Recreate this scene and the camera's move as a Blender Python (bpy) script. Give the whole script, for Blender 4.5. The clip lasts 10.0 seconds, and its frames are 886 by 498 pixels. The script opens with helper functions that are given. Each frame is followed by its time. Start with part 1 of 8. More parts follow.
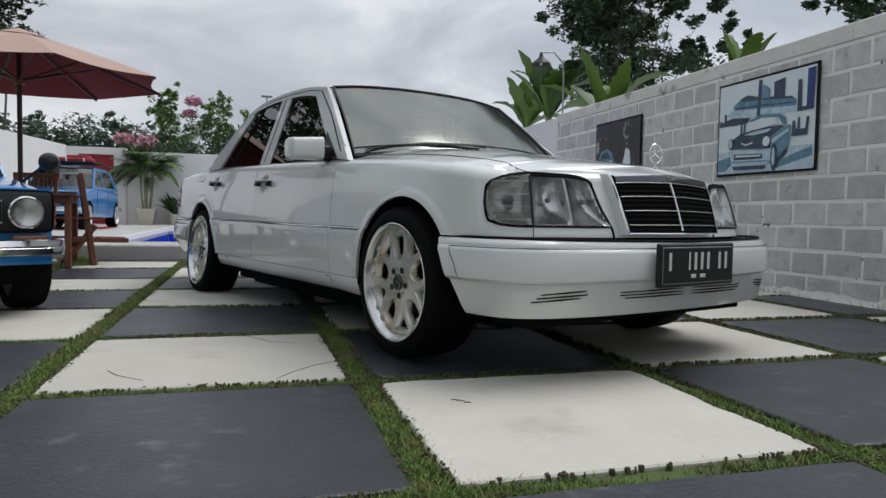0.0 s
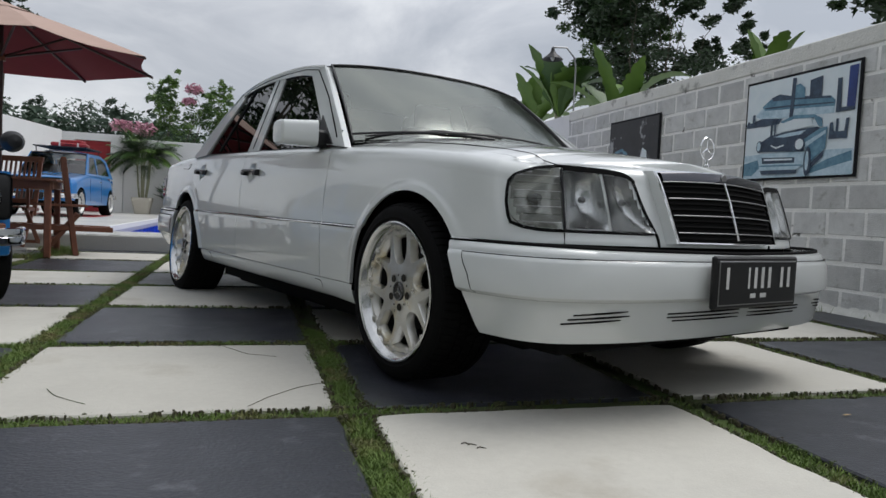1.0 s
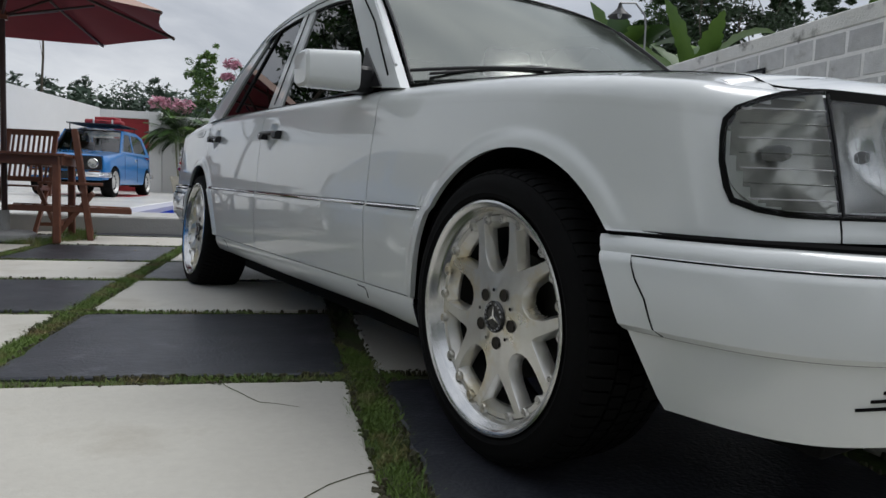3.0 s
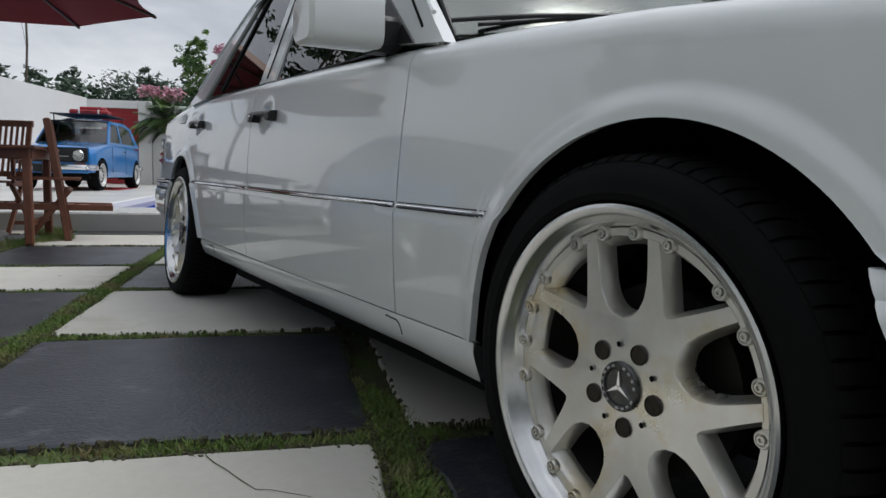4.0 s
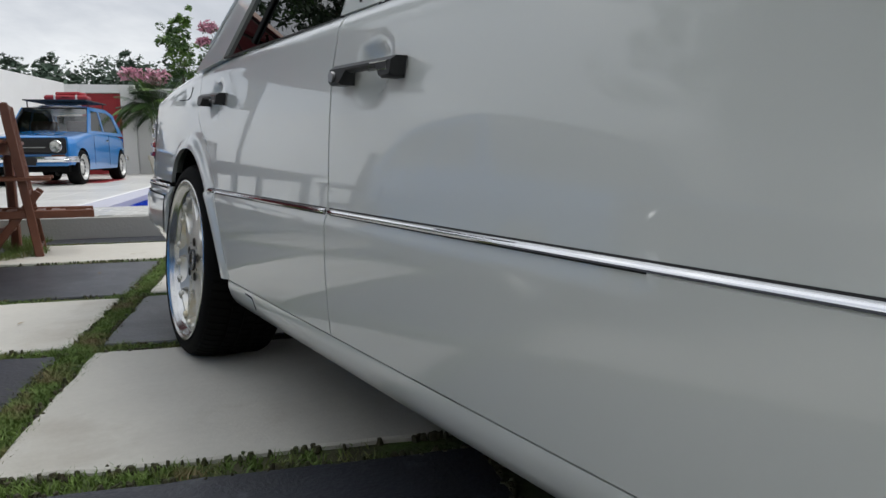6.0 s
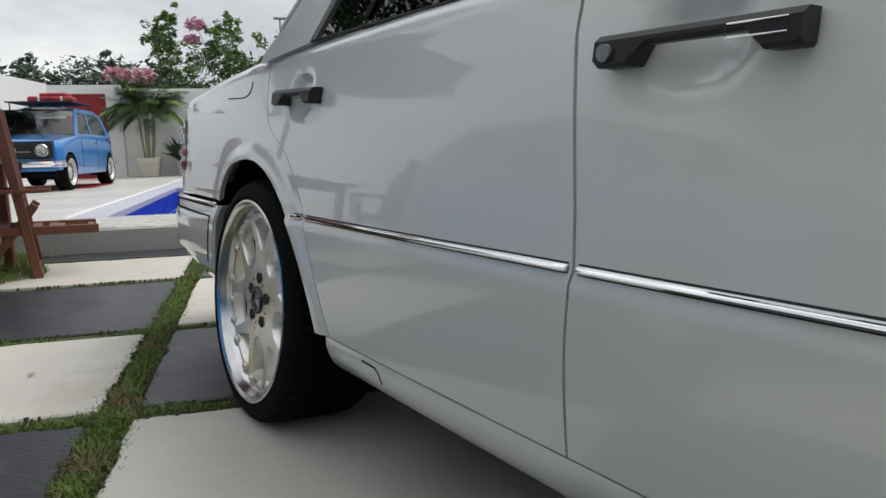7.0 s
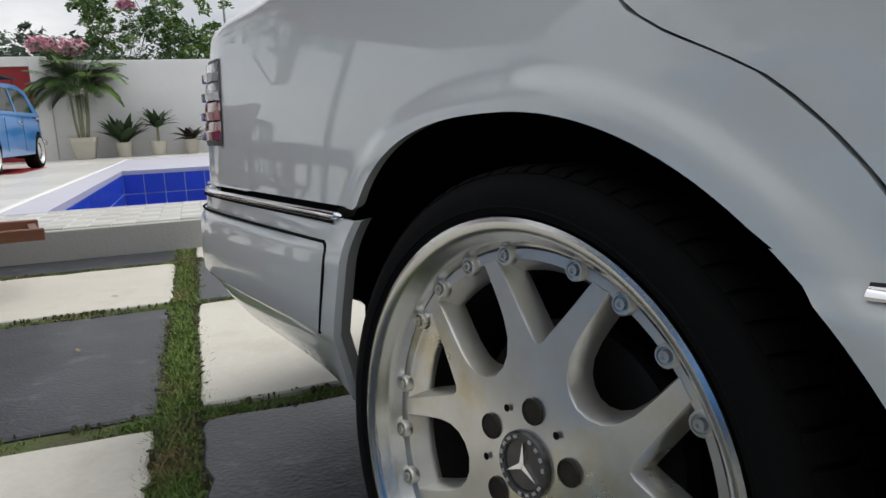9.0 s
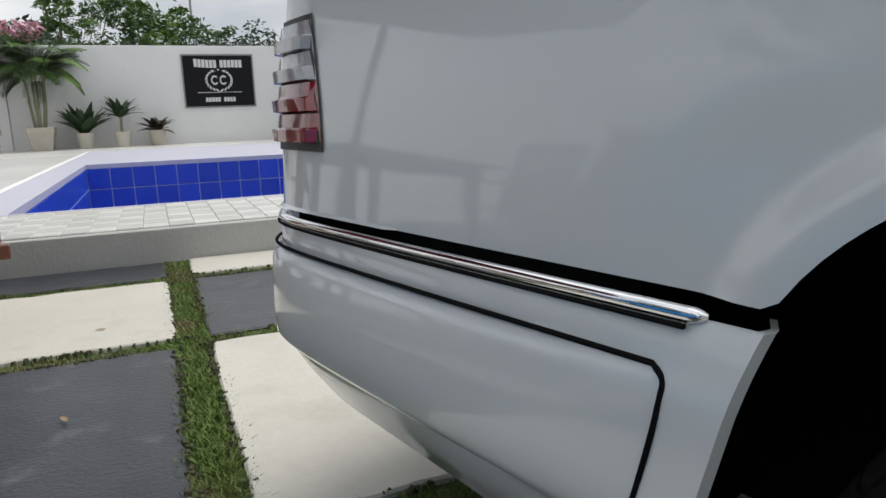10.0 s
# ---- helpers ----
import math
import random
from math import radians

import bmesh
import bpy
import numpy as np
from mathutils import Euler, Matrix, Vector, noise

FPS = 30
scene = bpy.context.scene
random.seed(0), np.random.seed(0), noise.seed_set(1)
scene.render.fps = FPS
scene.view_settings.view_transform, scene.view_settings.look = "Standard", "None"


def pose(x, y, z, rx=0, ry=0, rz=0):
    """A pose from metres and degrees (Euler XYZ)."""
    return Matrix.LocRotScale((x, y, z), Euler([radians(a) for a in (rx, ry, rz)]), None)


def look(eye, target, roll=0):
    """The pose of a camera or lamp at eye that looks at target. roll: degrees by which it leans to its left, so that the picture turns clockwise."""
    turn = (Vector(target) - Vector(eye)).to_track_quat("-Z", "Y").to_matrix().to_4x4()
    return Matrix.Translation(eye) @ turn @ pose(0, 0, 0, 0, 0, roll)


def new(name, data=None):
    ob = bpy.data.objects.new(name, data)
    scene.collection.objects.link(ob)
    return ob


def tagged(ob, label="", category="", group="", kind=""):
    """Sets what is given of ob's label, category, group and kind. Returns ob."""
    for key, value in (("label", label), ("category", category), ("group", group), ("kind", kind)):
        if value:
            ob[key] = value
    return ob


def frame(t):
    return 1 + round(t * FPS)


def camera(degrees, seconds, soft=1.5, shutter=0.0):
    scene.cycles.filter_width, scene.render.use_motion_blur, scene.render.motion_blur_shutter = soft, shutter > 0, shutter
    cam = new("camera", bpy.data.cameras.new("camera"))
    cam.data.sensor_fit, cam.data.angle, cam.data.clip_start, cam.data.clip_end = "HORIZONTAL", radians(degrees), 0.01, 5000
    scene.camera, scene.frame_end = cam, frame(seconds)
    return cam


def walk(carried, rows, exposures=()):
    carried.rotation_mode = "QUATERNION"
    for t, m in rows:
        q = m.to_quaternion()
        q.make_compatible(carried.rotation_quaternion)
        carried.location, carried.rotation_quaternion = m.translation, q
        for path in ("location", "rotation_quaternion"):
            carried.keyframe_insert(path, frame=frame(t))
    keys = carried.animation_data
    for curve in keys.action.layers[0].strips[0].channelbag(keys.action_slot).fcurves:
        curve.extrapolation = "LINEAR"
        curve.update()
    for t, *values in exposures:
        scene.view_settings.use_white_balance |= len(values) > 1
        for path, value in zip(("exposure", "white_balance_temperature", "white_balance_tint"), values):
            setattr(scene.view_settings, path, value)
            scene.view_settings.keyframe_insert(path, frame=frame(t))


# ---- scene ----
cam = camera(65.76, 10.0)
# the path beside the parked saloon: eye, aim and roll, measured from its front wheel, turned into the yard's axes
TURN = 19.6
YARD = pose(0, 0, 0, 0, 0, TURN)
ROWS = [
    (0, (-1.502, -2.418, 0.592), (-0.341, -0.792, 0.495), 1.0),
    (0.5, (-1.403, -2.247, 0.571), (-0.26, -0.609, 0.47), 2.1),
    (1, (-1.283, -2.05, 0.594), (-0.122, -0.425, 0.491), 2.7),
    (1.5, (-1.16, -1.854, 0.576), (-0.034, -0.206, 0.45), 2.8),
    (2, (-1.047, -1.627, 0.568), (0.053, 0.036, 0.414), 3.2),
    (2.5, (-0.954, -1.404, 0.571), (0.116, 0.278, 0.411), 3.0),
    (4, (-0.697, -0.639, 0.591), (0.37, 1.039, 0.379), 1.3),
    (4.5, (-0.66, -0.356, 0.597), (0.412, 1.318, 0.372), 1.1),
    (5, (-0.589, -0.085, 0.613), (0.502, 1.576, 0.382), 0.5),
    (6.5, (-0.536, 0.84, 0.655), (0.549, 2.494, 0.361), -1.2),
    (7, (-0.57, 1.12, 0.673), (0.548, 2.753, 0.384), -1.5),
    (7.5, (-0.56, 1.387, 0.668), (0.574, 3.005, 0.356), -2.2),
    (8, (-0.549, 1.713, 0.66), (0.61, 3.308, 0.324), -1.9),
    (8.5, (-0.512, 2.025, 0.652), (0.685, 3.589, 0.303), -2.3),
    (9, (-0.464, 2.344, 0.653), (0.774, 3.873, 0.288), -2.5),
    (9.5, (-0.431, 2.649, 0.671), (0.85, 4.14, 0.298), -1.9),
    (10, (-0.397, 2.959, 0.668), (0.914, 4.418, 0.278), -2.0),
]
walk(cam, [(t, YARD @ look(eye, aim, roll)) for t, eye, aim, roll in ROWS],
     [(0, -0.38, 6320, 10), (2.5, -0.43, 6280, 10), (5, -0.28, 6250, 10), (6.5, -0.11, 6500, 9), (8, -0.09, 6650, 10), (10, -0.02, 6580, 9)])

# ---- light: a bright overcast sky with a weak, wide sun ----
world = bpy.data.worlds.new("sky")
scene.world = world
world.use_nodes = True
wn, wl = world.node_tree.nodes, world.node_tree.links
wn.clear()
w_out = wn.new("ShaderNodeOutputWorld")
w_bg = wn.new("ShaderNodeBackground")
w_sky = wn.new("ShaderNodeTexSky")
w_sky.sky_type = "NISHITA"
w_sky.sun_disc = False
w_sky.sun_elevation, w_sky.sun_rotation = radians(60), radians(81)
w_coord = wn.new("ShaderNodeTexCoord")
w_map = wn.new("ShaderNodeMapping")
w_map.inputs["Scale"].default_value = (1.0, 1.0, 2.2)
w_noise = wn.new("ShaderNodeTexNoise")
w_noise.inputs["Scale"].default_value = 2.6
w_noise.inputs["Detail"].default_value = 9.0
w_noise.inputs["Roughness"].default_value = 0.55
w_noise.inputs["Distortion"].default_value = 0.5
w_ramp = wn.new("ShaderNodeValToRGB")
w_ramp.color_ramp.elements[0].position, w_ramp.color_ramp.elements[0].color = 0.36, (5.6, 5.9, 6.4, 1)
w_ramp.color_ramp.elements[1].position, w_ramp.color_ramp.elements[1].color = 0.64, (10.4, 10.5, 10.6, 1)
mid = w_ramp.color_ramp.elements.new(0.5)
mid.color = (7.5, 7.7, 8.1, 1)
w_mix = wn.new("ShaderNodeMixRGB")
w_mix.inputs["Fac"].default_value = 0.9
wl.new(w_coord.outputs["Generated"], w_map.inputs["Vector"])
wl.new(w_map.outputs["Vector"], w_noise.inputs["Vector"])
wl.new(w_noise.outputs["Fac"], w_ramp.inputs["Fac"])
wl.new(w_sky.outputs["Color"], w_mix.inputs["Color1"])
wl.new(w_ramp.outputs["Color"], w_mix.inputs["Color2"])
w_split = wn.new("ShaderNodeSeparateXYZ")
wl.new(w_coord.outputs["Generated"], w_split.inputs["Vector"])
w_rise = wn.new("ShaderNodeMapRange")
w_rise.inputs["From Min"].default_value, w_rise.inputs["From Max"].default_value = 0.15, 0.95
w_rise.inputs["To Min"].default_value, w_rise.inputs["To Max"].default_value = 1.0, 1.22
wl.new(w_split.outputs["Z"], w_rise.inputs["Value"])
w_lift = wn.new("ShaderNodeVectorMath")
w_lift.operation = "SCALE"
wl.new(w_mix.outputs["Color"], w_lift.inputs[0])
wl.new(w_rise.outputs["Result"], w_lift.inputs["Scale"])
w_dot = wn.new("ShaderNodeVectorMath")
w_dot.operation = "DOT_PRODUCT"
w_dot.inputs[1].default_value = Vector((8.0, 1.2, 14)).normalized()
wl.new(w_coord.outputs["Generated"], w_dot.inputs[0])
w_veil = wn.new("ShaderNodeMapRange")
w_veil.inputs["From Min"].default_value, w_veil.inputs["From Max"].default_value = 0.25, 0.95
w_veil.inputs["To Min"].default_value, w_veil.inputs["To Max"].default_value = 1.0, 1.30
wl.new(w_dot.outputs["Value"], w_veil.inputs["Value"])
w_glow = wn.new("ShaderNodeVectorMath")
w_glow.operation = "SCALE"
wl.new(w_lift.outputs["Vector"], w_glow.inputs[0])
wl.new(w_veil.outputs["Result"], w_glow.inputs["Scale"])
wl.new(w_glow.outputs["Vector"], w_bg.inputs["Color"])
w_bg.inputs["Strength"].default_value = 0.1
wl.new(w_bg.outputs["Background"], w_out.inputs["Surface"])

sun = new("sun", bpy.data.lights.new("sun", "SUN"))
sun.data.energy, sun.data.angle, sun.data.color = 2.05, radians(36), (1.0, 0.97, 0.93)
sun.matrix_world = look((8.0, 1.2, 14), (0, 0, 0))
scene.view_settings.exposure = 0.0


# ---- materials ----
def nodes_of(name, color, rough=0.5, metal=0.0, spec=0.5, coat=0.0):
    m = bpy.data.materials.new(name)
    m.use_nodes = True
    b = m.node_tree.nodes["Principled BSDF"]
    b.inputs["Base Color"].default_value = (*color, 1)
    b.inputs["Roughness"].default_value = rough
    b.inputs["Metallic"].default_value = metal
    b.inputs["Specular IOR Level"].default_value = spec
    b.inputs["Coat Weight"].default_value = coat
    b.inputs["Coat Roughness"].default_value = 0.03
    return m, b, m.node_tree.nodes, m.node_tree.links


def material(name, color, rough=0.5, metal=0.0, spec=0.5, coat=0.0, dark=None, scale=6.0, fine=60.0, amount=0.5,
             bump=0.0, bump_scale=80.0, vary=0.0, stretch=(1, 1, 1), patch=None, patch_scale=1.5, patch_at=(0.5, 0.62), rough_vary=0.0):
    """A surface with colour variation at two scales, optional larger stains, relief and variation from piece to piece."""
    m, b, n, l = nodes_of(name, color, rough, metal, spec, coat)
    coord = n.new("ShaderNodeTexCoord")
    mp = n.new("ShaderNodeMapping")
    mp.inputs["Scale"].default_value = stretch
    l.new(coord.outputs["Object"], mp.inputs["Vector"])
    vec = mp.outputs["Vector"]
    if vary:
        info = n.new("ShaderNodeObjectInfo")
        off = n.new("ShaderNodeVectorMath")
        off.operation = "MULTIPLY_ADD"
        l.new(info.outputs["Random"], off.inputs[0])
        off.inputs[1].default_value = (37.0, 53.0, 71.0)
        l.new(vec, off.inputs[2])
        vec = off.outputs["Vector"]
    last = None
    if dark:
        n1 = n.new("ShaderNodeTexNoise")
        n1.inputs["Scale"].default_value, n1.inputs["Detail"].default_value, n1.inputs["Roughness"].default_value = scale, 6, 0.6
        n2 = n.new("ShaderNodeTexNoise")
        n2.inputs["Scale"].default_value, n2.inputs["Detail"].default_value = fine, 4
        l.new(vec, n1.inputs["Vector"]), l.new(vec, n2.inputs["Vector"])
        add = n.new("ShaderNodeMath")
        add.operation = "MULTIPLY_ADD"
        l.new(n2.outputs["Fac"], add.inputs[0])
        add.inputs[1].default_value = 0.4
        l.new(n1.outputs["Fac"], add.inputs[2])
        ramp = n.new("ShaderNodeMapRange")
        ramp.inputs["From Min"].default_value, ramp.inputs["From Max"].default_value = 0.7 - amount * 0.5, 0.7 + amount * 0.5
        l.new(add.outputs[0], ramp.inputs["Value"])
        mix = n.new("ShaderNodeMixRGB")
        mix.inputs["Color1"].default_value, mix.inputs["Color2"].default_value = (*dark, 1), (*color, 1)
        l.new(ramp.outputs["Result"], mix.inputs["Fac"])
        last = mix.outputs["Color"]
        if rough_vary:
            rr = n.new("ShaderNodeMapRange")
            rr.inputs["To Min"].default_value, rr.inputs["To Max"].default_value = rough + rough_vary, rough - rough_vary
            l.new(n1.outputs["Fac"], rr.inputs["Value"])
            l.new(rr.outputs["Result"], b.inputs["Roughness"])
    if patch:
        n3 = n.new("ShaderNodeTexNoise")
        n3.inputs["Scale"].default_value, n3.inputs["Detail"].default_value, n3.inputs["Roughness"].default_value = patch_scale, 8, 0.65
        l.new(vec, n3.inputs["Vector"])
        pr = n.new("ShaderNodeMapRange")
        pr.inputs["From Min"].default_value, pr.inputs["From Max"].default_value = patch_at
        l.new(n3.outputs["Fac"], pr.inputs["Value"])
        pm = n.new("ShaderNodeMixRGB")
        pm.inputs["Color1"].default_value, pm.inputs["Color2"].default_value = (*color, 1), (*patch, 1)
        if last:
            l.new(last, pm.inputs["Color1"])
        l.new(pr.outputs["Result"], pm.inputs["Fac"])
        last = pm.outputs["Color"]
    if vary:
        hsv = n.new("ShaderNodeHueSaturation")
        vr = n.new("ShaderNodeMapRange")
        vr.inputs["To Min"].default_value, vr.inputs["To Max"].default_value = 1 - vary, 1 + vary
        l.new(info.outputs["Random"], vr.inputs["Value"])
        l.new(vr.outputs["Result"], hsv.inputs["Value"])
        hsv.inputs["Color"].default_value = (*color, 1)
        if last:
            l.new(last, hsv.inputs["Color"])
        last = hsv.outputs["Color"]
    if last:
        l.new(last, b.inputs["Base Color"])
    if bump:
        n4 = n.new("ShaderNodeTexNoise")
        n4.inputs["Scale"].default_value, n4.inputs["Detail"].default_value = bump_scale, 5
        l.new(vec, n4.inputs["Vector"])
        bp = n.new("ShaderNodeBump")
        bp.inputs["Strength"].default_value, bp.inputs["Distance"].default_value = bump, 0.01
        l.new(n4.outputs["Fac"], bp.inputs["Height"])
        l.new(bp.outputs["Normal"], b.inputs["Normal"])
    return m


def glass(name, tint, ior=1.5, rough=0.0, shine=(1, 1, 1)):
    """A pane: clear or tinted, with the mirror gloss of glass."""
    m = bpy.data.materials.new(name)
    m.use_nodes = True
    n, l = m.node_tree.nodes, m.node_tree.links
    n.clear()
    out, mix = n.new("ShaderNodeOutputMaterial"), n.new("ShaderNodeMixShader")
    clear, gloss, fres = n.new("ShaderNodeBsdfTransparent"), n.new("ShaderNodeBsdfGlossy"), n.new("ShaderNodeFresnel")
    clear.inputs["Color"].default_value = (*tint, 1)
    gloss.inputs["Roughness"].default_value = rough
    gloss.inputs["Color"].default_value = (*shine, 1)
    fres.inputs["IOR"].default_value = ior
    l.new(fres.outputs["Fac"], mix.inputs["Fac"])
    l.new(clear.outputs[0], mix.inputs[1]), l.new(gloss.outputs[0], mix.inputs[2])
    l.new(mix.outputs[0], out.inputs["Surface"])
    return m


M_PAINT = material("white_car_paint", (0.65, 0.672, 0.662), 0.30, coat=1.0, dark=(0.62, 0.642, 0.632), scale=1.5, fine=900, amount=1.2, rough_vary=0.05)
M_CHROME = material("chrome", (0.82, 0.82, 0.83), 0.08, 1.0)
M_ALLOY = material("silver_alloy", (0.88, 0.875, 0.85), 0.30, 0.85, patch=(0.70, 0.63, 0.47), patch_scale=8, patch_at=(0.52, 0.66), dark=(0.60, 0.58, 0.53), scale=5, fine=24, amount=0.6, rough_vary=0.10, bump=0.12, bump_scale=14)
# header chrome: the dark surroundings it mirrors are put into its base colour
M_HEADER = material("chrome_dark_reflection", (0.10, 0.10, 0.11), 0.10, 1.0)
M_CAPRING = material("dark_wheel_cap", (0.10, 0.10, 0.10), 0.25, 0.8, dark=(0.05, 0.05, 0.05), scale=60, fine=300)
M_LIP = material("polished_rim_lip", (0.72, 0.72, 0.71), 0.22, 1.0, dark=(0.58, 0.58, 0.57), scale=20, fine=150, amount=0.9)
M_TYRE = material("black_rubber", (0.0040, 0.0040, 0.0043), 0.75, spec=0.08, dark=(0.007, 0.007, 0.007), scale=9, fine=120, amount=0.8, bump=0.1, bump_scale=200)
M_BLACK = material("black_plastic", (0.008, 0.008, 0.009), 0.42, spec=0.35, dark=(0.013, 0.013, 0.013), scale=20, fine=200)
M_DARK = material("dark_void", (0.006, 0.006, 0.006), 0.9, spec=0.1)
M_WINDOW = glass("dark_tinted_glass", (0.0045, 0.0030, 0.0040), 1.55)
M_SCREEN = glass("windscreen_glass", (0.42, 0.50, 0.40), 2.8, 0.14, (0.96, 1.0, 0.93))
M_LENS = glass("lamp_lens", (0.97, 0.98, 0.98), 1.35, 0.04)
M_SMOKED = glass("smoked_lens", (0.80, 0.81, 0.79), 1.4, 0.06)
M_RED_LENS = material("red_lens", (0.30, 0.006, 0.016), 0.16, coat=1.0, dark=(0.16, 0.005, 0.01), scale=30, fine=200)
M_CLEAR_LENS = material("clear_ribbed_lens", (0.42, 0.42, 0.43), 0.15, coat=1.0, dark=(0.3, 0.3, 0.31), scale=30, fine=200)
M_REFLECTOR = material("lamp_reflector", (0.66, 0.66, 0.65), 0.20, 0.95, dark=(0.44, 0.44, 0.43), scale=14, fine=60, amount=0.8, bump=0.10, bump_scale=25)
M_IND_BACK = material("grey_indicator_reflector", (0.80, 0.80, 0.77), 0.22, 0.6, coat=0.8, dark=(0.35, 0.35, 0.33), scale=11, fine=30, amount=0.6)
M_SEAT = material("dark_red_upholstery", (0.10, 0.02, 0.02), 0.8, dark=(0.06, 0.012, 0.012), scale=10, fine=100)
M_AMBER = material("amber_lens", (0.16, 0.045, 0.01), 0.2, coat=1.0, dark=(0.09, 0.025, 0.008), scale=30, fine=150)

M_PALE = material("cream_painted_slab", (0.60, 0.58, 0.515), 0.72, dark=(0.47, 0.45, 0.40), scale=2.2, fine=45, amount=0.7, vary=0.07, bump=0.15, bump_scale=120, patch=(0.42, 0.39, 0.33), patch_scale=2.1, patch_at=(0.56, 0.74))
M_SLATE = material("dark_grey_slab", (0.040, 0.043, 0.053), 0.36, dark=(0.022, 0.024, 0.031), scale=3.4, fine=50, amount=0.6, vary=0.12, bump=0.25, bump_scale=90, patch=(0.100, 0.104, 0.118), patch_scale=9.0, patch_at=(0.58, 0.72), rough_vary=0.12)
M_SOIL = material("mossy_soil", (0.095, 0.085, 0.050), 0.95, dark=(0.050, 0.060, 0.024), scale=8, fine=60, amount=0.8, bump=0.6, bump_scale=60, patch=(0.070, 0.110, 0.024), patch_scale=3.0, patch_at=(0.42, 0.58))
M_MOSS = material("brown_moss", (0.085, 0.075, 0.042), 0.95, dark=(0.040, 0.040, 0.020), scale=14, fine=90, amount=0.9, bump=0.6, bump_scale=90, patch=(0.060, 0.085, 0.026), patch_scale=4.0, patch_at=(0.50, 0.64))
M_GRASS = material("short_grass", (0.180, 0.265, 0.050), 0.7, dark=(0.070, 0.125, 0.024), scale=9, fine=40, amount=0.7, patch=(0.22, 0.17, 0.08), patch_scale=5.0, patch_at=(0.50, 0.66))
M_BLOCK = material("grey_concrete_block", (0.66, 0.665, 0.655), 0.9, dark=(0.43, 0.435, 0.43), scale=7, fine=110, amount=0.6, vary=0.14, bump=0.6, bump_scale=130, patch=(0.30, 0.295, 0.27), patch_scale=9, patch_at=(0.58, 0.72))
M_MORTAR = material("pale_mortar", (0.90, 0.90, 0.88), 0.95, dark=(0.76, 0.755, 0.735), scale=9, fine=60, amount=0.7, bump=0.8, bump_scale=70, patch=(0.10, 0.095, 0.085), patch_scale=5, patch_at=(0.62, 0.66))
M_BEAM = material("weathered_concrete_beam", (0.78, 0.775, 0.74), 0.95, dark=(0.55, 0.55, 0.515), scale=3, fine=40, amount=0.8, bump=0.5, bump_scale=50, patch=(0.16, 0.16, 0.14), patch_scale=5, patch_at=(0.56, 0.70))
M_PLASTER = material("white_painted_wall", (0.80, 0.80, 0.79), 0.85, dark=(0.70, 0.70, 0.69), scale=1.2, fine=30, amount=0.9, bump=0.1, bump_scale=60, patch=(0.62, 0.62, 0.60), patch_scale=1.2, patch_at=(0.60, 0.80))
M_CONCRETE = material("grey_concrete_step", (0.50, 0.50, 0.48), 0.85, dark=(0.42, 0.42, 0.40), scale=2, fine=40, amount=0.9, bump=0.3, bump_scale=60)
M_TILE = material("pale_deck_tile", (0.66, 0.65, 0.615), 0.30, dark=(0.58, 0.57, 0.54), scale=4, fine=40, amount=0.9, vary=0.10)
M_COPING = material("pale_lilac_coping", (0.50, 0.50, 0.58), 0.5, dark=(0.45, 0.45, 0.52), scale=2, fine=40, amount=0.9)
M_POOL = material("blue_pool_tile", (0.022, 0.072, 0.54), 0.25, dark=(0.018, 0.058, 0.45), scale=3, fine=30, amount=0.8, vary=0.12)
M_GROUT = material("white_grout", (0.55, 0.6, 0.75), 0.8, dark=(0.45, 0.5, 0.65), scale=5, fine=50)
M_TEAK = material("red_brown_teak", (0.205, 0.078, 0.040), 0.42, dark=(0.110, 0.038, 0.021), scale=3, fine=30, amount=0.8, stretch=(6, 1.2, 6), bump=0.1, vary=0.12)
M_DARK_WOOD = material("dark_stained_wood", (0.050, 0.018, 0.013), 0.5, dark=(0.030, 0.011, 0.008), scale=3, fine=40)
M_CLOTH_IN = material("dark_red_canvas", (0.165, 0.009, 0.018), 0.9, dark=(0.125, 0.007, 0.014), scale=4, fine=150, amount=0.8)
M_LEAF_MAROON = material("maroon_green_leaf", (0.05, 0.035, 0.028), 0.45, dark=(0.03, 0.03, 0.02), scale=4, fine=20)
M_TILE_GREY = material("grey_deck_tile", (0.53, 0.53, 0.495), 0.30, dark=(0.46, 0.46, 0.43), scale=4, fine=40, amount=0.9, vary=0.10)
M_DRY = material("dry_leaf", (0.36, 0.27, 0.15), 0.8, dark=(0.24, 0.17, 0.09), scale=20, fine=80)
M_RED_DOOR = material("red_painted_door", (0.30, 0.012, 0.018), 0.5, dark=(0.25, 0.01, 0.015), scale=3, fine=40)
M_BLUE = material("blue_car_paint", (0.005, 0.185, 0.52), 0.28, coat=1.0, dark=(0.004, 0.150, 0.45), scale=2, fine=600, amount=1.0)
M_CAR_GLASS = glass("car_glass", (0.40, 0.43, 0.42), 1.9, 0.06)
M_RED = material("red_paint", (0.35, 0.02, 0.03), 0.4, dark=(0.28, 0.015, 0.02), scale=5, fine=50)
M_WHEEL_W = material("white_wheel", (0.62, 0.62, 0.60), 0.35, 0.3, dark=(0.5, 0.5, 0.48), scale=8, fine=60)
M_POT = material("cream_concrete_pot", (0.62, 0.59, 0.51), 0.85, dark=(0.50, 0.46, 0.38), scale=5, fine=50, amount=0.9, bump=0.3, bump_scale=60, vary=0.06)
M_LEAF = material("green_leaf", (0.070, 0.140, 0.030), 0.5, dark=(0.035, 0.08, 0.018), scale=2.0, fine=20, amount=0.9)
